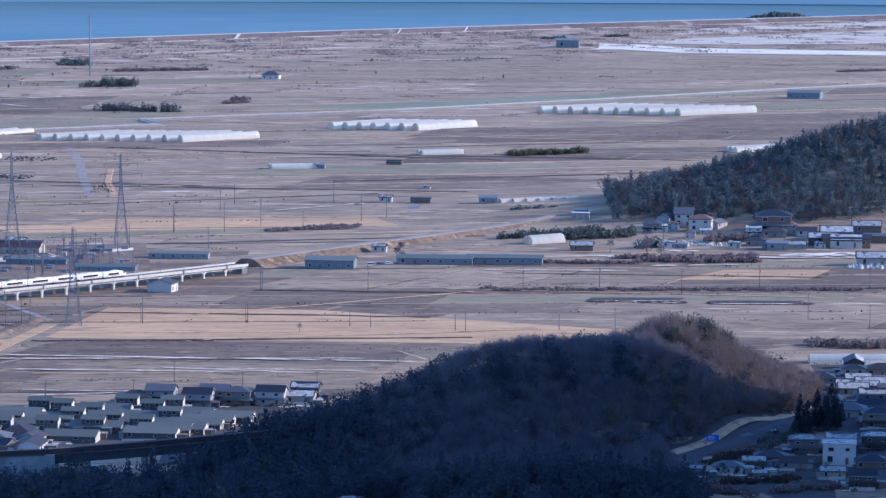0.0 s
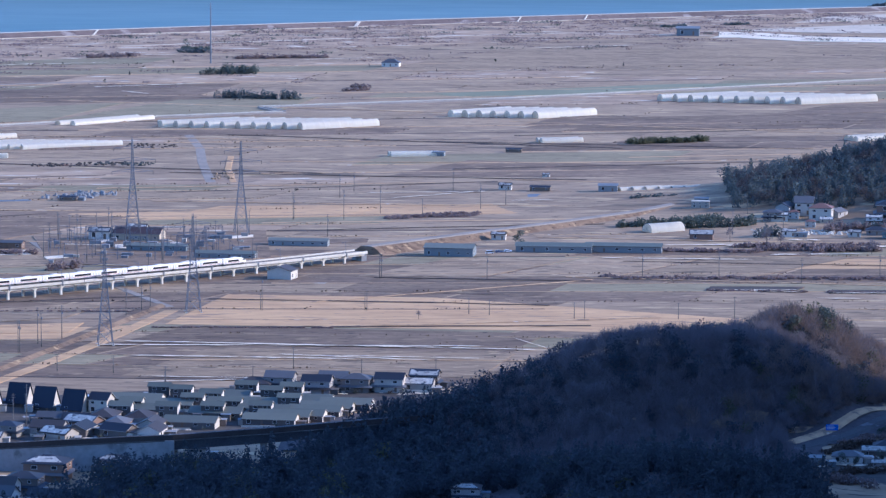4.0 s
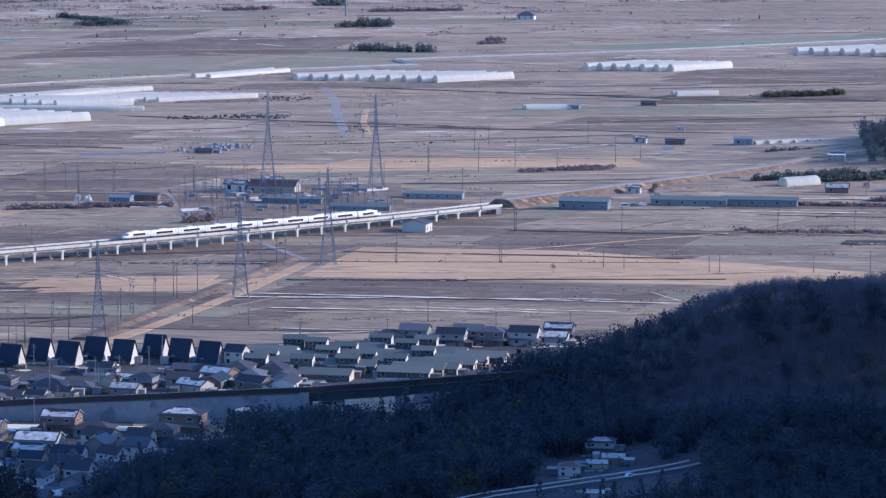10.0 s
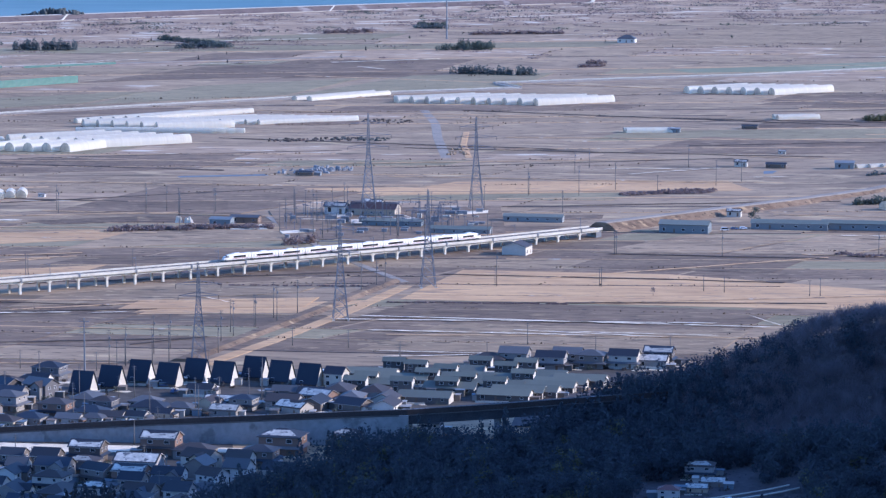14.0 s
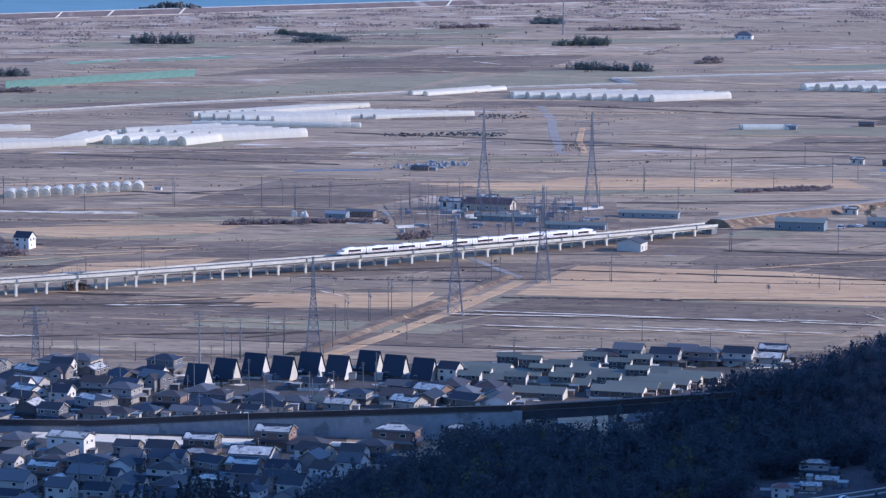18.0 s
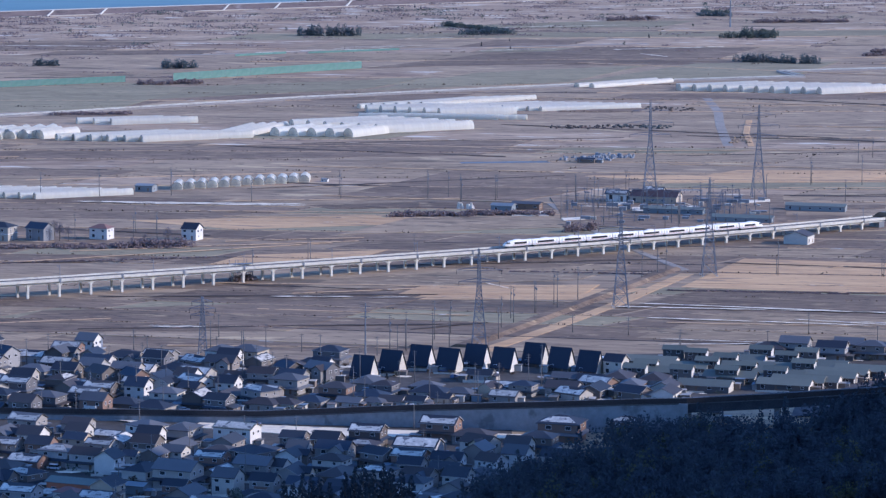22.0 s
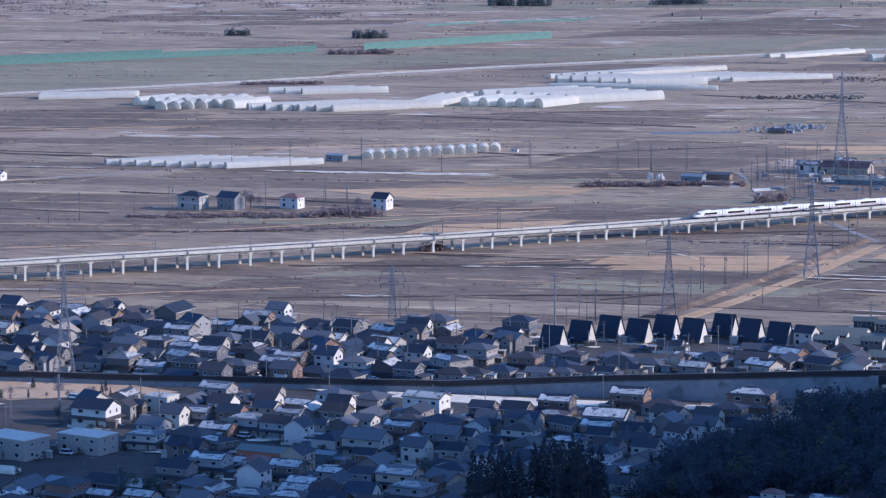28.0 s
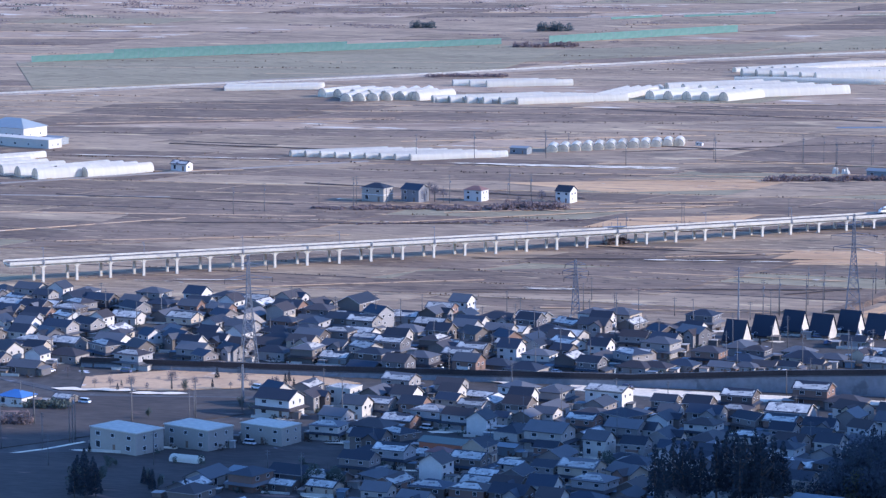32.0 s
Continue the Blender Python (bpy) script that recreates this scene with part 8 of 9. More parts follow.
bush_row(50, 2685, 107, 2705, 4.0, BAMBOO, "olive hedge row")
bush_row(45, 2290, 71, 2294, 5.0, HAZY_LEAF, "dark evergreen bushes")
bush_row(-103, 2180, -56, 2194, 1.4, THICKET, "dark line of dry weeds")
bush_row(32, 2136, 93, 2174, 5.0, BROADLEAF, "green thicket below the wooded hill")
bush_row(71, 2135, 112, 2150, 8.0, BROADLEAF, "dark green trees below the wooded hill")
bush_row(153, 2122, 187, 2129, 6.0, THICKET, "brown winter thicket by houses")
bush_row(143, 2023, 175, 2029, 4.0, THICKET, "dark winter thicket")
bush_row(-490, 1815, -456, 1826, 4.0, THICKET, "leafless brown thicket by houses")
bush_row(-559, 1806, -492, 1823, 1.2, THICKET, "low dark hedge along houses")
bush_row(-580, 1794, -458, 1821, 1.5, THICKET, "low brown hedge along a field")
bush_row(-483, 1824, -460, 1835, 4.0, THICKET, "leafless brown thicket by houses")
bush_row(-376, 1971, -299, 1993, 3.0, THICKET, "brown weeds along a ditch")
bush_row(-370, 1976, -290, 1990, 3.0, THICKET, "brown weeds along a ditch")
bush_row(-104, 2174, -53, 2206, 2.0, THICKET, "dark weeds along a ditch")
bush_row(-269, 1920, -257, 1933, 5.0, THICKET, "dark thicket by the track")
bush_row(-608, 3469, -533, 3377, 5.0, BROADLEAF, "dark evergreen thicket")
bush_row(-382, 3651, -353, 3645, 5.0, HAZY_LEAF, "dark pines")
bush_row(-318, 3565, -231, 3589, 4.0, THICKET, "dry coastal thicket")
bush_row(-463, 3569, -420, 3589, 5.0, THICKET, "dry coastal thicket")
bush_row(-189, 3159, -170, 3174, 3.0, THICKET, "dry thicket")
bush_row(50, 2675, 103, 2698, 5.0, BAMBOO, "olive hedge row")
bush_row(387, 3586, 430, 3604, 3.0, THICKET, "dry thicket")
bush_row(-185, 3200, -170, 3200, 5.0, THICKET, "dry thicket")
bush_row(111, 4111, 136, 4123, 4.0, HAZY_LEAF, "dark pines by the shore")
bush_row(185, 4158, 208, 4170, 4.0, HAZY_LEAF, "dark pines by the shore")
bush_row(171, 1702, 206, 1692, 5.0, THICKET, "rusty brown reeds")
bush_row(-722, 2516, -673, 2530, 2.5, THICKET, "dark stacked brush")
bush_row(-728, 2770, -683, 2789, 4.0, THICKET, "dark junk heap and brush")
bush_row(-403, 1704, -394, 1711, 4.0, THICKET, "dark brush")
bush_row(-505, 1198, -496, 1198, 6.0, THICKET, "dark thicket")
bush_row(-506, 1232, -495, 1232, 4.0, BROADLEAF, "dark garden shrubs")
bush_row(95, 1325, 112, 1314, 4.0, THICKET, "dark thicket")
bush_row(155, 1568, 165, 1568, 3.0, THICKET, "brown thicket")
bush_row(111, 1403, 144, 1448, 2.2, THICKET, "brown winter shrubs beside a road")
bush_row(125, 1464, 150, 1510, 2.5, THICKET, "brown winter shrubs on a bank")
bush_row(101, 1382, 120, 1410, 2.0, WEEDS, "dark weeds beside a road")
bush_row(158, 1545, 175, 1568, 3.0, THICKET, "brown winter thicket")
bush_row(128, 1424, 144, 1453, 3.0, BROADLEAF, "dark evergreen garden bushes")
bush_row(76, 1906, 233, 1914, 0.7, THICKET, "long dark line of weeds along a ditch", 0.7)
bush_row(74, 1856, 124, 1853, 0.9, THICKET, "dark weeds along a snowy ditch", 0.7)
bush_row(134, 1853, 186, 1850, 0.9, THICKET, "dark weeds along a snowy ditch", 0.7)
bush_row(97, 2043, 177, 2051, 3.0, THICKET, "low brown thicket below houses", 0.7)
bush_row(-279, 1760, -203, 1764, 0.3, THICKET, "thin brown line of weeds between fields", 0.7)
bush_row(-191, 1709, -107, 1711, 0.3, THICKET, "thin brown line of weeds between fields", 0.7)
bush_row(-540, 1743, -434, 1785, 0.3, THICKET, "thin brown line of weeds between fields", 0.7)
road_strip([(-920, 2215), (-684, 2199)], 1.8, PARK, "narrow path along the edge of fields", 0.3)
road_strip([(-732, 1743), (-569, 1767)], 1.8, PARK, "narrow path along the edge of fields", 0.3)
road_strip([(-704, 1674), (-631, 1744)], 1.8, PARK, "narrow path along the edge of fields", 0.3)
road_strip([(-759, 1808), (-668, 1822)], 1.8, GRAVEL, "narrow path along the edge of fields", 0.3)
road_strip([(-750, 2076), (-691, 2072)], 1.8, WET_SHADED_SOIL, "narrow path along the edge of fields", 0.3)
road_strip([(-250, 2318), (-43, 2399)], 1.8, WET_SHADED_SOIL, "narrow path along the edge of fields", 0.3)
road_strip([(-486, 2362), (-325, 2332)], 1.8, PARK, "narrow path along the edge of fields", 0.3)
road_strip([(-508, 2351), (-304, 2425)], 1.8, WET_SHADED_SOIL, "narrow path along the edge of fields", 0.3)
road_strip([(-202, 2443), (44, 2481)], 1.8, PARK, "narrow path along the edge of fields", 0.3)
road_strip([(-36, 2738), (180, 2804)], 1.8, WET_SHADED_SOIL, "narrow path along the edge of fields", 0.3)
road_strip([(46, 2571), (200, 2610)], 1.8, PARK, "narrow path along the edge of fields", 0.3)
road_strip([(-625, 2109), (-454, 2186)], 1.8, PARK, "narrow path along the edge of fields", 0.3)
road_strip([(-177, 2148), (23, 2182)], 1.8, PARK, "narrow path along the edge of fields", 0.3)
# lone trees
tree("broad", -24.3, 2040.2, height(-24, 2040), 9.6, 355, "", 2)
tree("pine", -246.5, 1113.0, height(-246, 1113), 21.8, 189, "", 2)
tree("pine", -242.1, 1105.4, height(-242, 1105), 22.6, 118, "", 0)
tree("pine", -241.9, 1118.7, height(-242, 1119), 23.3, 73, "", 0)
tree("pine", -237.3, 1111.1, height(-237, 1111), 24.4, 228, "", 2)
tree("pine", -236.7, 1120.1, height(-237, 1120), 21.9, 112, "", 2)
tree("pine", -232.7, 1116.7, height(-233, 1117), 20.9, 208, "", 0)
tree("pine", -227.9, 1118.0, height(-228, 1118), 24.2, 113, "", 1)
tree("pine", -225.8, 1123.0, height(-226, 1123), 25.1, 80, "", 0)
tree("pine", -221.9, 1117.0, height(-222, 1117), 26.8, 205, "", 1)
tree("pine", -220.4, 1126.2, height(-220, 1126), 23.7, 30, "", 0)
tree("pine", -216.3, 1121.1, height(-216, 1121), 26.7, 86, "", 1)
tree("pine", -214.6, 1126.0, height(-215, 1126), 24.6, 146, "", 2)
tree("pine", -210.2, 1120.1, height(-210, 1120), 25.0, 137, "", 2)
tree("pine", -208.2, 1126.0, height(-208, 1126), 22.2, 41, "", 1)
tree("pine", -218.2, 1107.6, height(-218, 1108), 26.0, 210, "", 0)
tree("pine", -212.2, 1109.2, height(-212, 1109), 26.0, 5, "", 2)
tree("conifer", -431.4, 1083.9, height(-431, 1084), 12.4, 256, "", 0)
tree("conifer", -427.2, 1082.3, height(-427, 1082), 14.2, 110, "", 0)
tree("conifer", -424.7, 1085.7, height(-425, 1086), 11.9, 179, "", 2)
tree("conifer", -416.6, 1108.2, height(-417, 1108), 6.6, 324, "", 2)
tree("conifer", -414.2, 1107.0, height(-414, 1107), 5.6, 105, "", 2)
tree("conifer", -396.9, 1093.2, height(-397, 1093), 6.8, 245, "", 0)
tree("conifer", -394.6, 1112.3, height(-395, 1112), 4.5, 109, "", 2)
tree("conifer", -396.6, 1104.3, height(-397, 1104), 5.2, 190, "", 0)
tree("broad", -372.5, 1141.2, height(-372, 1141), 5.4, 183, "", 2)
tree("broad", -358.6, 1133.3, height(-359, 1133), 4.7, 289, "", 1)
tree("broad", -364.0, 1131.9, height(-364, 1132), 3.4, 341, "", 0)
tree("bare", -491.2, 1272.0, height(-491, 1272), 5.4, 287, "", 1)
tree("bare", -481.5, 1268.4, height(-482, 1268), 7.1, 144, "", 1)
tree("bare", -468.6, 1278.0, height(-469, 1278), 8.2, 187, "", 0)
tree("bare", -461.2, 1282.4, height(-461, 1282), 5.0, 235, "", 0)
tree("pine", -454.0, 1281.9, height(-454, 1282), 4.3, 332, "", 0)
tree("bare", -443.0, 1284.8, height(-443, 1285), 7.5, 175, "", 2)
tree("bare", -432.3, 1287.6, height(-432, 1288), 5.2, 135, "", 2)
tree("bare", -432.6, 1293.8, height(-433, 1294), 4.3, 64, "", 0)
tree("pine", -427.6, 1288.9, height(-428, 1289), 6.5, 126, "", 1)
tree("pine", -429.2, 1298.4, height(-429, 1298), 5.9, 233, "", 2)
tree("pine", -424.5, 1289.7, height(-424, 1290), 4.7, 210, "", 0)
tree("bare", -420.4, 1290.8, height(-420, 1291), 3.9, 216, "", 0)
tree("bare", -497.6, 1272.7, height(-498, 1273), 4.3, 207, "", 2)
tree("pine", -488.8, 1277.6, height(-489, 1278), 3.0, 276, "", 1)
tree("bare", -477.0, 1273.3, height(-477, 1273), 3.4, 160, "", 2)
tree("bare", -447.5, 1283.6, height(-448, 1284), 3.2, 239, "", 2)
tree("bare", -439.1, 1283.4, height(-439, 1283), 4.3, 22, "", 2)
tree("pine", -419.6, 1298.5, height(-420, 1298), 4.8, 348, "", 1)
tree("bare", -516.5, 1293.0, height(-516, 1293), 5.0, 243, "", 0)
tree("bare", -524.5, 1301.2, height(-524, 1301), 4.4, 160, "", 2)
tree("pine", -513.1, 1310.8, height(-513, 1311), 3.3, 22, "", 2)
tree("bare", -489.9, 1323.6, height(-490, 1324), 4.4, 94, "", 2)
tree("bare", -492.2, 1320.3, height(-492, 1320), 3.6, 57, "", 0)
tree("bare", -457.0, 1319.2, height(-457, 1319), 4.4, 121, "", 0)
tree("conifer", 143.2, 1453.4, height(143, 1453), 16, 155, "", 2)
tree("conifer", 146.5, 1456.3, height(146, 1456), 13, 276, "", 0)
tree("conifer", 150.7, 1459.2, height(151, 1459), 17, 185, "", 2)
tree("conifer", 153.4, 1456.4, height(153, 1456), 15, 306, "", 0)
tree("conifer", 156.9, 1463.6, height(157, 1464), 19, 30, "", 0)
tree("conifer", 158.8, 1459.3, height(159, 1459), 12, 40, "", 1)
tree("broad", 140.4, 1447.8, height(140, 1448), 7, 145, "", 1)
tree("broad", 120.6, 1363.2, height(121, 1363), 6, 270, "", 0)
tree("broad", 109.3, 1354.6, height(109, 1355), 5, 220, "", 1)
tree("broad", 105.4, 1358.1, height(105, 1358), 5, 200, "", 2)
tree("conifer", 142.5, 1453.4, height(142, 1453), 10.9, 148, "", 0)
tree("conifer", 144.8, 1446.5, height(145, 1446), 13.2, 202, "", 2)
tree("conifer", 151.1, 1463.5, height(151, 1464), 12.9, 200, "", 0)
tree("conifer", 156.1, 1473.6, height(156, 1474), 13.2, 143, "", 2)
tree("conifer", 159.2, 1467.9, height(159, 1468), 14.5, 35, "", 2)
tree("conifer", 162.6, 1478.0, height(163, 1478), 9.5, 171, "", 0)
tree("broad", 114.0, 1540.0, height(114, 1540), 17, 55, "", 1)
tree("broad", 109.7, 1528.0, height(110, 1528), 14, 35, "", 2)
tree("broad", 118.5, 1542.0, height(118, 1542), 14, 80, "", 0)
tree("conifer", 116.0, 1542.0, height(116, 1542), 12, 65, "", 1)
tree("broad", 60.4, 1478.0, height(60, 1478), 11, 120, "", 0)
tree("broad", 55.0, 1468.0, height(55, 1468), 10, 90, "", 1)
tree("broad", 65.9, 1488.0, height(66, 1488), 10, 150, "", 2)
tree("broad", 95.6, 1508.0, height(96, 1508), 12, 320, "", 2)
tree("bare", -525.7, 1835.6, height(-526, 1836), 10.4, 178, "", 2)
tree("bare", -521.3, 1836.5, height(-521, 1836), 8.3, 19, "", 2)
tree("bare", -467.8, 1834.9, height(-468, 1835), 8.9, 192, "", 1)
tree("bare", -478.7, 1830.5, height(-479, 1830), 6.2, 73, "", 1)
tree("bare", -530.7, 1843.0, height(-531, 1843), 10.5, 265, "", 0)
tree("bare", -527.1, 1841.5, height(-527, 1842), 7.8, 104, "", 1)
tree("bare", -471.4, 1851.1, height(-471, 1851), 6.9, 196, "", 1)
tree("bare", -68.6, 1742.7, height(-69, 1743), 4.9, 91, "", 0)
tree("bare", 113.7, 2033.1, height(114, 2033), 13.3, 114, "", 1)
tree("bare", 121.6, 2033.3, height(122, 2033), 10.2, 87, "", 1)
tree("bare", 94.9, 2070.3, height(95, 2070), 9.0, 252, "", 0)
tree("bare", 170.4, 2013.6, height(170, 2014), 9.4, 290, "", 2)
tree("broad", -956.2, 3321.0, height(-956, 3321), 3.1, 233, "", 0)
tree("conifer", -665.3, 3548.4, height(-665, 3548), 2.9, 335, "", 1)
tree("broad", -474.6, 3470.0, height(-475, 3470), 3.1, 57, "", 1)
tree("conifer", 56.9, 3486.8, height(57, 3487), 4.4, 192, "", 1)
tree("conifer", -566.7, 3372.7, height(-567, 3373), 3.8, 259, "", 2)
tree("conifer", -117.6, 3405.7, height(-118, 3406), 3.1, 37, "", 1)
tree("broad", -371.9, 3490.3, height(-372, 3490), 4.1, 334, "", 1)
tree("conifer", -390.2, 3379.7, height(-390, 3380), 3.2, 14, "", 0)
tree("conifer", -612.9, 3438.0, height(-613, 3438), 4.3, 229, "", 1)
tree("conifer", 37.8, 3482.7, height(38, 3483), 2.5, 61, "", 0)
tree("broad", -809.9, 3382.9, height(-810, 3383), 3.4, 39, "", 1)
tree("conifer", -132.1, 3602.7, height(-132, 3603), 3.5, 15, "", 1)
tree("conifer", -515.5, 3278.3, height(-516, 3278), 3.0, 213, "", 1)
tree("conifer", -559.0, 3506.9, height(-559, 3507), 3.5, 226, "", 0)
tree("broad", -908.6, 3399.9, height(-909, 3400), 3.1, 119, "", 1)
tree("broad", -65.2, 3528.3, height(-65, 3528), 4.6, 345, "", 1)
tree("conifer", -498.7, 3176.0, height(-499, 3176), 4.0, 5, "", 1)
tree("broad", -72.7, 3710.9, height(-73, 3711), 4.9, 298, "", 1)
tree("broad", -406.3, 3239.5, height(-406, 3240), 4.1, 324, "", 2)
tree("broad", -588.9, 3572.3, height(-589, 3572), 4.6, 182, "", 2)
tree("conifer", -530.4, 3212.2, height(-530, 3212), 4.4, 0, "", 0)
tree("conifer", -303.2, 3624.7, height(-303, 3625), 3.1, 237, "", 2)
tree("broad", -962.8, 3405.6, height(-963, 3406), 2.5, 223, "", 0)
tree("conifer", -21.1, 3415.1, height(-21, 3415), 2.5, 214, "", 0)
tree("conifer", -395.9, 3337.9, height(-396, 3338), 4.6, 274, "", 0)
tree("conifer", -583.5, 3551.4, height(-584, 3551), 2.5, 337, "", 0)
tree("conifer", -641.3, 3149.1, height(-641, 3149), 2.6, 333, "", 0)
tree("conifer", -183.6, 3468.8, height(-184, 3469), 3.0, 70, "", 1)
tree("broad", -410.1, 3450.8, height(-410, 3451), 2.7, 321, "", 1)
tree("broad", -416.0, 3671.4, height(-416, 3671), 2.5, 338, "", 0)
tree("broad", -372.0, 3357.4, height(-372, 3357), 2.5, 185, "", 1)
tree("conifer", -683.7, 3718.9, height(-684, 3719), 4.4, 160, "", 1)
tree("conifer", -953.7, 3165.1, height(-954, 3165), 2.5, 38, "", 1)
tree("conifer", -711.4, 3551.5, height(-711, 3552), 3.2, 102, "", 0)
tree("broad", -741.4, 3366.0, height(-741, 3366), 4.1, 162, "", 2)
tree("conifer", -653.3, 3389.5, height(-653, 3390), 2.5, 29, "", 2)
tree("broad", -933.5, 3304.1, height(-934, 3304), 4.7, 16, "", 2)
tree("conifer", -674.2, 3701.7, height(-674, 3702), 4.4, 357, "", 1)
tree("conifer", -937.7, 3185.4, height(-938, 3185), 3.4, 16, "", 1)
tree("broad", -327.7, 3562.4, height(-328, 3562), 3.2, 115, "", 2)
tree("conifer", -803.4, 3166.7, height(-803, 3167), 2.5, 170, "", 2)
tree("broad", 35.7, 3768.5, height(36, 3768), 2.8, 303, "", 2)
tree("conifer", -387.2, 1214.0, height(-387, 1214), 4.9, 305, "", 0)
tree("broad", -297.1, 1361.5, height(-297, 1362), 5.4, 223, "", 0)
tree("conifer", -414.3, 1272.7, height(-414, 1273), 4.3, 2, "", 0)
tree("conifer", -464.8, 1379.7, height(-465, 1380), 4.0, 313, "", 2)
tree("broad", -456.8, 1220.7, height(-457, 1221), 4.8, 167, "", 1)
tree("conifer", -407.4, 1471.1, height(-407, 1471), 6.0, 239, "", 1)
tree("conifer", -351.7, 1172.4, height(-352, 1172), 3.2, 55, "", 1)
tree("broad", -261.3, 1270.8, height(-261, 1271), 4.5, 260, "", 2)
tree("broad", -359.7, 1156.7, height(-360, 1157), 4.0, 73, "", 1)
tree("broad", -343.4, 1395.5, height(-343, 1396), 5.2, 62, "", 2)
tree("broad", -409.0, 1141.9, height(-409, 1142), 4.5, 75, "", 2)
tree("broad", -365.6, 1334.0, height(-366, 1334), 5.2, 248, "", 1)
tree("broad", -463.0, 1276.5, height(-463, 1276), 5.4, 68, "", 0)
tree("conifer", -344.4, 1152.7, height(-344, 1153), 3.3, 61, "", 2)
tree("conifer", -275.0, 1433.0, height(-275, 1433), 3.9, 141, "", 0)
tree("broad", -512.8, 1297.8, height(-513, 1298), 3.5, 99, "", 2)
tree("broad", -347.4, 1148.9, height(-347, 1149), 4.4, 161, "", 1)
tree("conifer", -263.6, 1320.3, height(-264, 1320), 3.0, 263, "", 0)
tree("broad", -432.8, 1251.7, height(-433, 1252), 4.8, 158, "", 0)
tree("conifer", -454.2, 1155.8, height(-454, 1156), 3.7, 170, "", 1)
tree("broad", -419.4, 1144.3, height(-419, 1144), 3.3, 184, "", 0)
tree("conifer", -409.5, 1431.3, height(-410, 1431), 5.4, 210, "", 0)
tree("conifer", -459.9, 1303.9, height(-460, 1304), 5.1, 245, "", 0)
tree("broad", -318.6, 1277.0, height(-319, 1277), 4.6, 96, "", 2)
tree("conifer", -487.5, 1270.1, height(-488, 1270), 3.2, 213, "", 0)
tree("broad", -332.1, 1183.8, height(-332, 1184), 4.0, 329, "", 2)
# substation
field([(-302, 2073), (-172, 2111), (-157, 1968), (-212, 1931), (-275, 1951)], SOIL, 0.2)
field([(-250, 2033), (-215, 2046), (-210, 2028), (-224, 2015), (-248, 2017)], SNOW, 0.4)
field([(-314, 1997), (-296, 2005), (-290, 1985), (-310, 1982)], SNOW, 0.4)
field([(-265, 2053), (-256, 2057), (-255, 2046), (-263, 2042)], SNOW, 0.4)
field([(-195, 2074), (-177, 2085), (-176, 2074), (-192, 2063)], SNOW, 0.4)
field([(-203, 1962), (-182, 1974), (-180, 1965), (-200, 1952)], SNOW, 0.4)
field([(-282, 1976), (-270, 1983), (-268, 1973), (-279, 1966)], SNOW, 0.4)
yard_gear([(-277, 1941), (-171, 1981), (-181, 2098), (-295, 2065)], 70, STEEL, "grey steel posts and insulators of the substation", "switchgear_posts", 6.5)
yard_gear([(-277, 1941), (-171, 1981), (-181, 2098), (-295, 2065)], 34, OLD_CONCRETE, "grey cabinets and plinths of the substation", "switchgear_cabinets")
yard_gear([(-277, 1941), (-171, 1981), (-181, 2098), (-295, 2065)], 10, CONCRETE, "pale cabinets and walls of the substation", "pale_cabinets")
utility_pole(-179, 2083, 15, -14, 1)
utility_pole(-220, 1934, 16, 9, 1)
utility_pole(-220, 1965, 16, -4, 1)
utility_pole(-215, 1960, 16, -14, 1)
utility_pole(-278, 2015, 10, 2, 1)
utility_pole(-194, 1984, 11, 16, 1)
utility_pole(-198, 1933, 16, -12, 1)
utility_pole(-208, 2068, 13, -15, 1)
utility_pole(-255, 1950, 15, -2, 1)
utility_pole(-285, 2056, 15, -6, 1)
utility_pole(-282, 1976, 16, -6, 1)
utility_pole(-266, 2078, 14, -7, 1)
utility_pole(-244, 2028, 10, 7, 1)
utility_pole(-247, 1947, 15, -3, 1)
utility_pole(-288, 2076, 14, -20, 1)
utility_pole(-193, 1933, 11, 14, 1)
utility_pole(-163, 1942, 12, -13, 1)
utility_pole(-240, 2072, 10, 17, 1)
utility_pole(-255, 1986, 15, -1, 1)
utility_pole(-213, 1935, 15, 9, 1)
utility_pole(-219, 1988, 13, -8, 1)
utility_pole(-207, 2046, 15, 15, 1)
utility_pole(-238, 2071, 10, -19, 1)
utility_pole(-283, 2046, 14, 19, 1)
utility_pole(-262, 1964, 15, 16, 1)
utility_pole(-233, 2008, 16, 17, 1)
utility_pole(-166, 1953, 14, -17, 1)
utility_pole(-278, 2052, 15, 16, 1)
utility_pole(-266, 1937, 10, 7, 1)
utility_pole(-213, 2047, 14, 7, 1)
utility_pole(-270, 2040, 15, 13, 1)
utility_pole(-216, 1966, 10, -4, 1)
utility_pole(-255, 1972, 15, 6, 1)
utility_pole(-183, 2053, 16, -16, 1)
gantry(-264, 2050, 9, 9, 8)
gantry(-248, 2044, 10, 10, 8)
gantry(-229, 2047, 9, 9, 8)
gantry(-218, 2043, 12, 10, 8)
gantry(-204, 2039, 9, 9, 8)
gantry(-196, 2046, 10, 10, 8)
gantry(-265, 2010, 8, 8, 8)
gantry(-234, 2008, 9, 8, 8)
gantry(-208, 2007, 9, 9, 8)
gantry(-197, 2014, 8, 8, 8)
transformer(-252, 2025, 8)
transformer(-242, 2023, 8)
transformer(-220, 2021, 8)
transformer(-212, 2017, 8)
transformer(-202, 2029, 8)
scaffold(-398.3, 1706.7, 11, 3, 10, 30)
road_sign(105.3, 1410.2, height(105, 1410), 0)
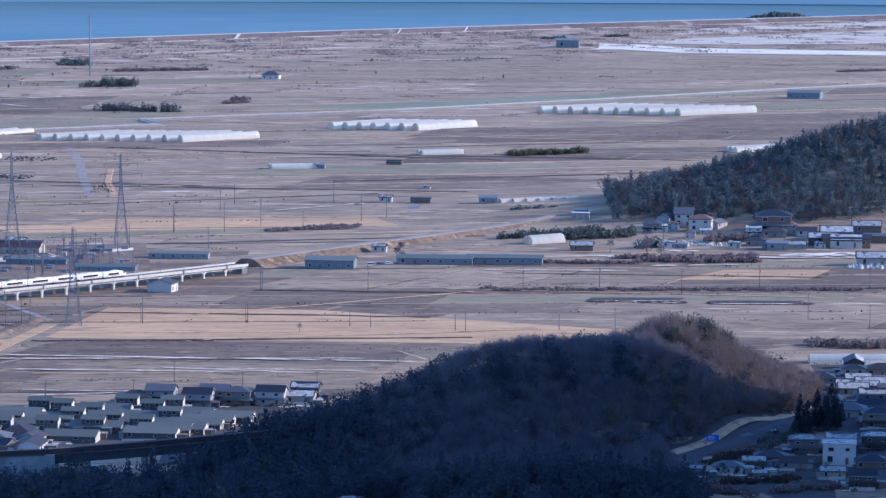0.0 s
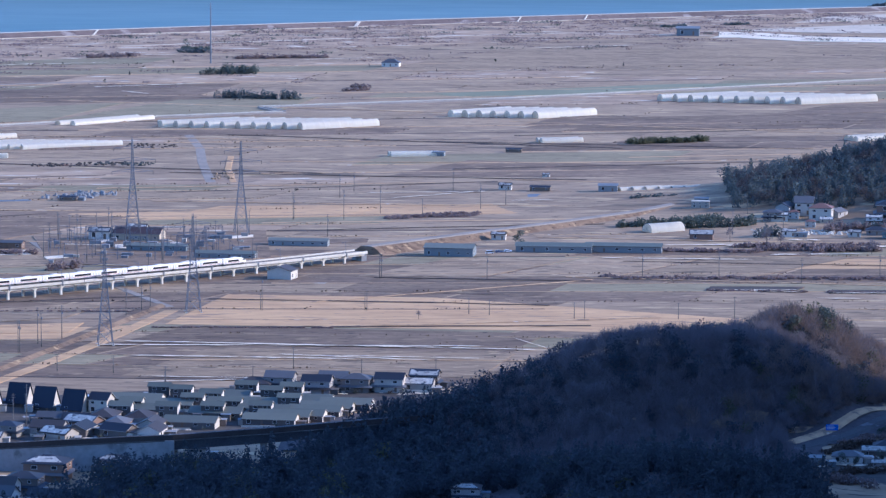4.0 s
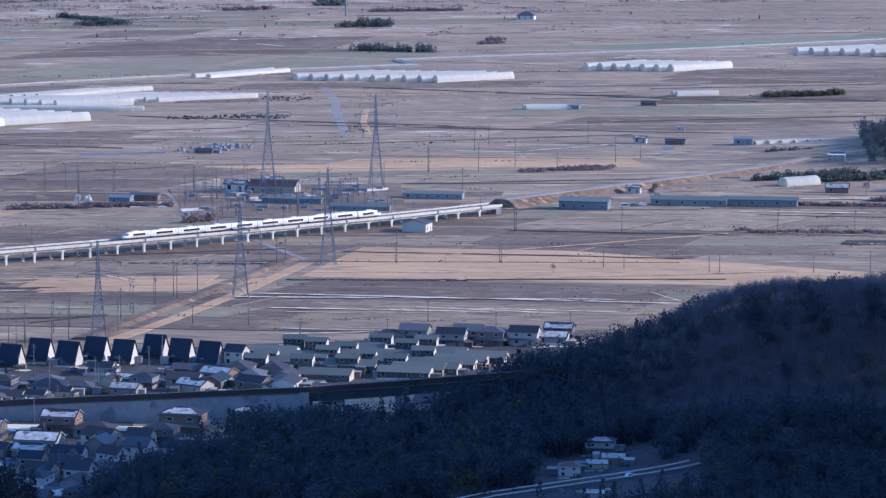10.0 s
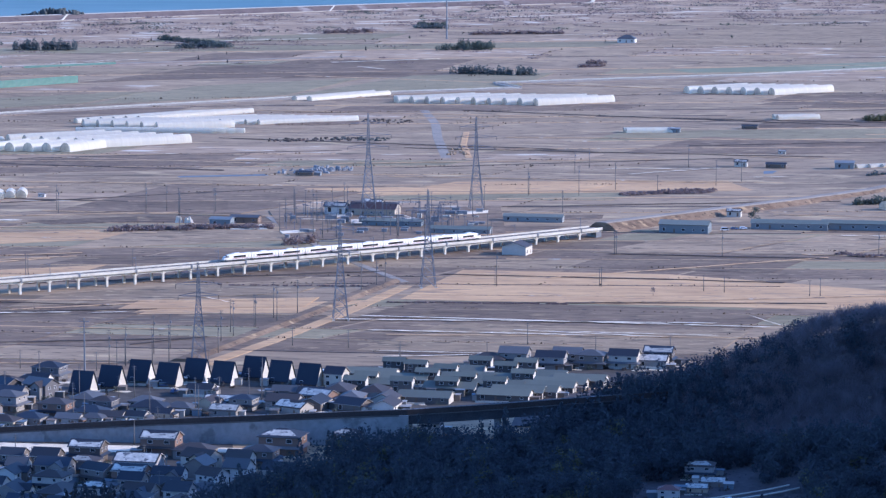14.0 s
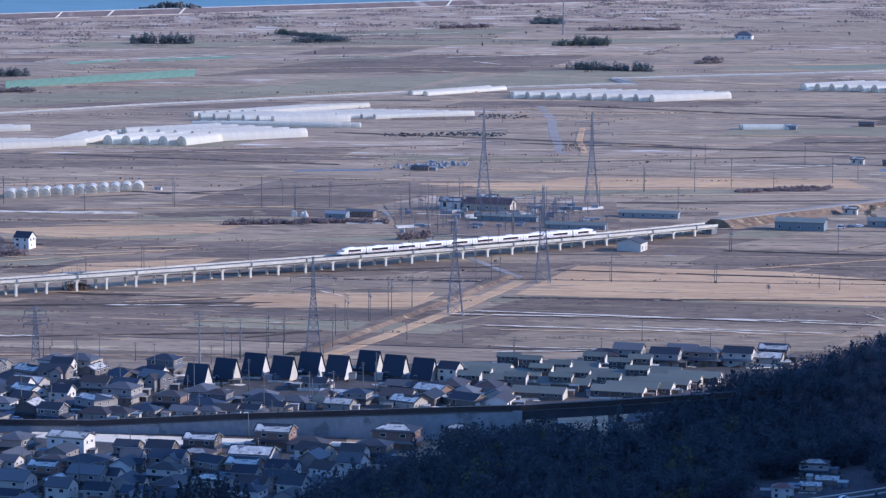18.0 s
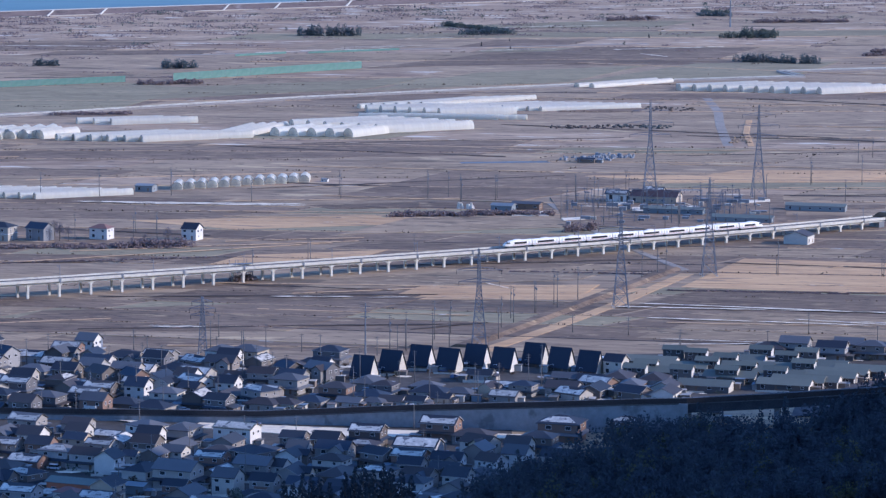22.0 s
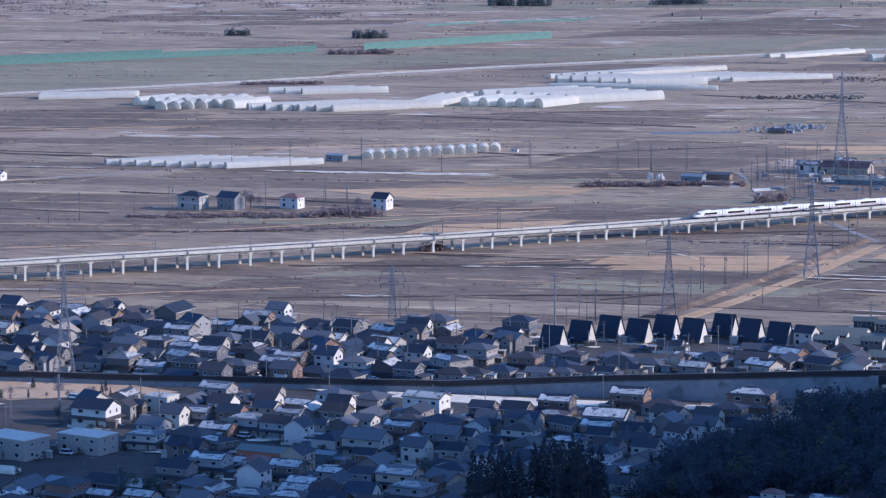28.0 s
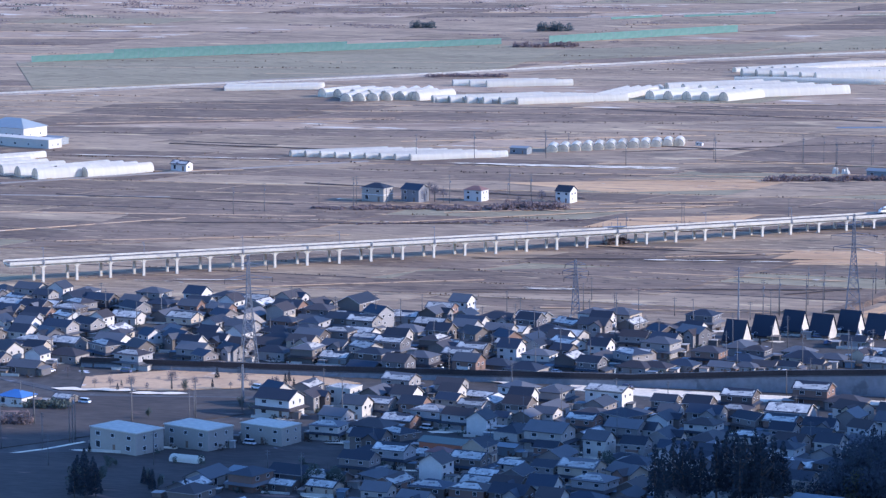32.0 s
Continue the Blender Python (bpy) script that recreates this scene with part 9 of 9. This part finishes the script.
# heaps, sheets and vehicles
debris(-311, 2287, 35, 20, 2.0, 26, OLD_CONCRETE, "grey heaps of rubble and scrap")
debris(-295, 2304, 25, 16, 2.0, 30, OLD_CONCRETE, "grey heap of scrap and boxes")
debris(-295, 2637, 40, 30, 1.2, 26, WET_SHADED_SOIL, "brown heaps of earth")
debris(-320, 2499, 40, 25, 1.2, 26, WET_SHADED_SOIL, "brown heaps of earth")
debris(-224, 2421, 14, 40, 1.2, 14, PLAIN, "pale heap of earth")
debris(-301, 2499, 40, 20, 1.6, 24, ROCK, "dark heap of farm scrap")
debris(-350, 2490, 30, 20, 1.2, 20, WET_SHADED_SOIL, "brown heaps of earth")
debris(140, 2116, 60, 25, 1.4, 90, CONCRETE, "pale stones and scrap among houses")
debris(236, 2005, 26, 12, 2.0, 40, CONCRETE, "pale heap of stones beside a field")
debris(-341, 2012, 8, 4, 4.0, 6, CONCRETE, "pale concrete blocks")
sheet([(-384, 2246), (-330, 2262), (-331, 2270), (-386, 2252)], BLUE_SHEET, "long blue plastic sheet on a field", 0.3)
sheet([(-716, 2504), (-671, 2521), (-681, 2550), (-726, 2533)], SOIL, "dark netted frames beside greenhouses", 0.3)
sheet([(-374, 2600), (-314, 2609), (-317, 2636), (-379, 2622)], SOIL, "dark netted frames beside greenhouses", 0.3)
sheet([(-414, 1996), (-366, 2013), (-371, 2040), (-431, 2012)], SOIL, "dark netted crop frames", 0.3)
sheet([(-375, 2061), (-325, 2077), (-332, 2122), (-386, 2106)], SOIL, "dark netted crop frames", 0.3)
sheet([(-205, 2025), (-110, 2054), (-110, 2073), (-208, 2052)], SOIL, "dark netted crop frames", 0.3)
sheet([(-23, 2301), (16, 2312), (16, 2333), (-23, 2318)], BLUE_SHEET, "long faded blue field sheeting", 0.3)
car(-40.0, 2003.2, 10, (0.7, 0.7, 0.7), None, True)
car(-34.8, 2008.5, 10, (0.1, 0.12, 0.2), None, False)
car(-29.9, 2011.2, 10, (0.75, 0.75, 0.75), None, False)
car(-437.9, 1286.2, -12, (0.75, 0.75, 0.75), None, True)
car(-434.0, 1284.7, -12, (0.6, 0.6, 0.6), None, False)
car(-337.7, 1348.3, -12, (0.75, 0.75, 0.75), None, False)
car(-531.9, 1296.6, 20, (0.5, 0.1, 0.06), None, True)
car(-254.6, 1386.1, -12, (0.75, 0.75, 0.75), None, False)
car(-238.8, 1390.3, -12, (0.75, 0.75, 0.75), None, True)
car(-354.2, 1335.3, -10, (0.75, 0.75, 0.75), None, True)
car(-355.2, 1487.6, -10, (0.7, 0.7, 0.7), None, False)
car(-337.7, 1244.6, -12, (0.7, 0.7, 0.7), None, False)
car(-489.7, 1242.1, -12, (0.75, 0.75, 0.75), None, True)
car(-384.1, 1345.1, -12, (0.75, 0.75, 0.75), None, True)
car(107.6, 1319.8, -30, (0.7, 0.7, 0.7), None, False)
car(132.0, 1443.5, 50, (0.1, 0.1, 0.12), None, True)
car(-405.5, 1182.5, -12, (0.75, 0.75, 0.75), None, True)
car(-281.8, 1376.2, 78, (0.6, 0.6, 0.6), None, False)
car(-180.5, 1333.1, -12, (0.75, 0.75, 0.75), None, False)
car(-256.1, 1456.4, -12, (0.1, 0.12, 0.2), None, True)
car(-420.5, 1432.4, 78, (0.6, 0.6, 0.6), None, False)
car(-253.3, 1370.4, 78, (0.75, 0.75, 0.75), None, False)
car(-249.2, 1442.0, 78, (0.1, 0.12, 0.2), None, False)
car(-384.6, 1237.9, -12, (0.6, 0.6, 0.6), None, True)
car(-195.7, 1497.7, 78, (0.75, 0.75, 0.75), None, False)
car(-281.3, 1273.5, -12, (0.1, 0.12, 0.2), None, False)
car(-222.9, 1411.5, 78, (0.6, 0.6, 0.6), None, False)
car(-581.5, 1396.5, -12, (0.75, 0.75, 0.75), None, True)
car(-304.2, 1324.0, -12, (0.1, 0.12, 0.2), None, False)
car(-416.8, 1366.6, -12, (0.6, 0.6, 0.6), None, False)
car(-380.4, 1227.2, 78, (0.75, 0.75, 0.75), None, False)
car(-564.1, 1408.4, 78, (0.1, 0.12, 0.2), None, True)
car(-311.9, 1237.3, 78, (0.75, 0.75, 0.75), None, False)
car(-331.3, 1284.3, 78, (0.1, 0.12, 0.2), None, False)
car(-354.1, 1225.1, -12, (0.6, 0.6, 0.6), None, True)
car(-238.9, 1459.6, -12, (0.75, 0.75, 0.75), None, False)
car(-265.4, 1327.2, 78, (0.1, 0.12, 0.2), None, False)
car(-398.9, 1360.1, -12, (0.6, 0.6, 0.6), None, False)
car(-311.4, 1362.0, -12, (0.75, 0.75, 0.75), None, True)
car(-526.3, 1300.1, 78, (0.6, 0.6, 0.6), None, False)
car(-235.0, 1454.3, -12, (0.75, 0.75, 0.75), None, False)
car(-498.1, 1307.1, -12, (0.1, 0.12, 0.2), None, True)
road_strip([(-112.4, 1145.8), (-104.2, 1155.2), (-85.6, 1175.5), (-68.4, 1197.2), (-48.4, 1214.0), (-22.2, 1236.2), (-0.1, 1253.4)], 6.5, ASPHALT, "grey road with pale rails at the foot of the wooded hill", 1.2, True, True, 1.0)
car(-71, 1179, 50, (0.75, 0.75, 0.75), height(-71, 1179) + 1.2)
car(-22, 1233, 50, (0.75, 0.75, 0.75), height(-22, 1233) + 1.2)
road_strip([(78, 1372), (94, 1394), (112, 1421), (129, 1453), (145, 1481), (154, 1496), (175, 1530)], 6, ASPHALT, "grey road round the wooded hill", 0.8, False, True)
road_strip([(88, 1399), (106, 1427), (123, 1459), (139, 1487), (149, 1503), (160, 1521)], 4, PARK, "dry grass bank beside a road", 0.9, False, True)
road_strip([(-408, 1322), (-381, 1339), (-366, 1357)], 5, GRAVEL, "pale town lane")
road_strip([(-318, 1403), (-306, 1445), (-294, 1477)], 5, GRAVEL, "pale lane at the edge of town")
road_strip([(-542, 1286), (-498, 1258), (-437, 1267), (-408, 1294)], 5, ASPHALT, "grey town lane")
greenhouse(166, 1648, 0, 40, 10.0, 4.0)
greenhouse(179, 1631, 0, 25, 8.0, 3.5)
snow_strip(-41, 3864, 30, 3901, 5.0)
snow_strip(-82, 3403, -38, 3426, 3.8)
snow_strip(-861, 3252, -831, 3271, 4.8)
snow_strip(-597, 3412, -501, 3476, 5.4)
snow_strip(-456, 3933, -392, 3970, 4.7)
snow_strip(-509, 3462, -434, 3503, 3.6)
snow_strip(-512, 3160, -456, 3192, 3.9)
snow_strip(-711, 3100, -598, 3173, 5.7)
snow_strip(227, 3798, 310, 3839, 3.4)
snow_strip(-256, 3549, -186, 3587, 3.9)
snow_strip(-623, 3275, -570, 3307, 4.2)
snow_strip(-674, 3138, -594, 3190, 4.1)
snow_strip(-261, 4007, -201, 4041, 3.8)
snow_strip(-380, 3789, -292, 3840, 4.4)
snow_strip(-410, 3189, -317, 3242, 5.8)
snow_strip(-745, 3206, -687, 3244, 5.3)
snow_strip(-223, 4015, -180, 4040, 4.0)
snow_strip(-32, 3739, 83, 3801, 5.6)
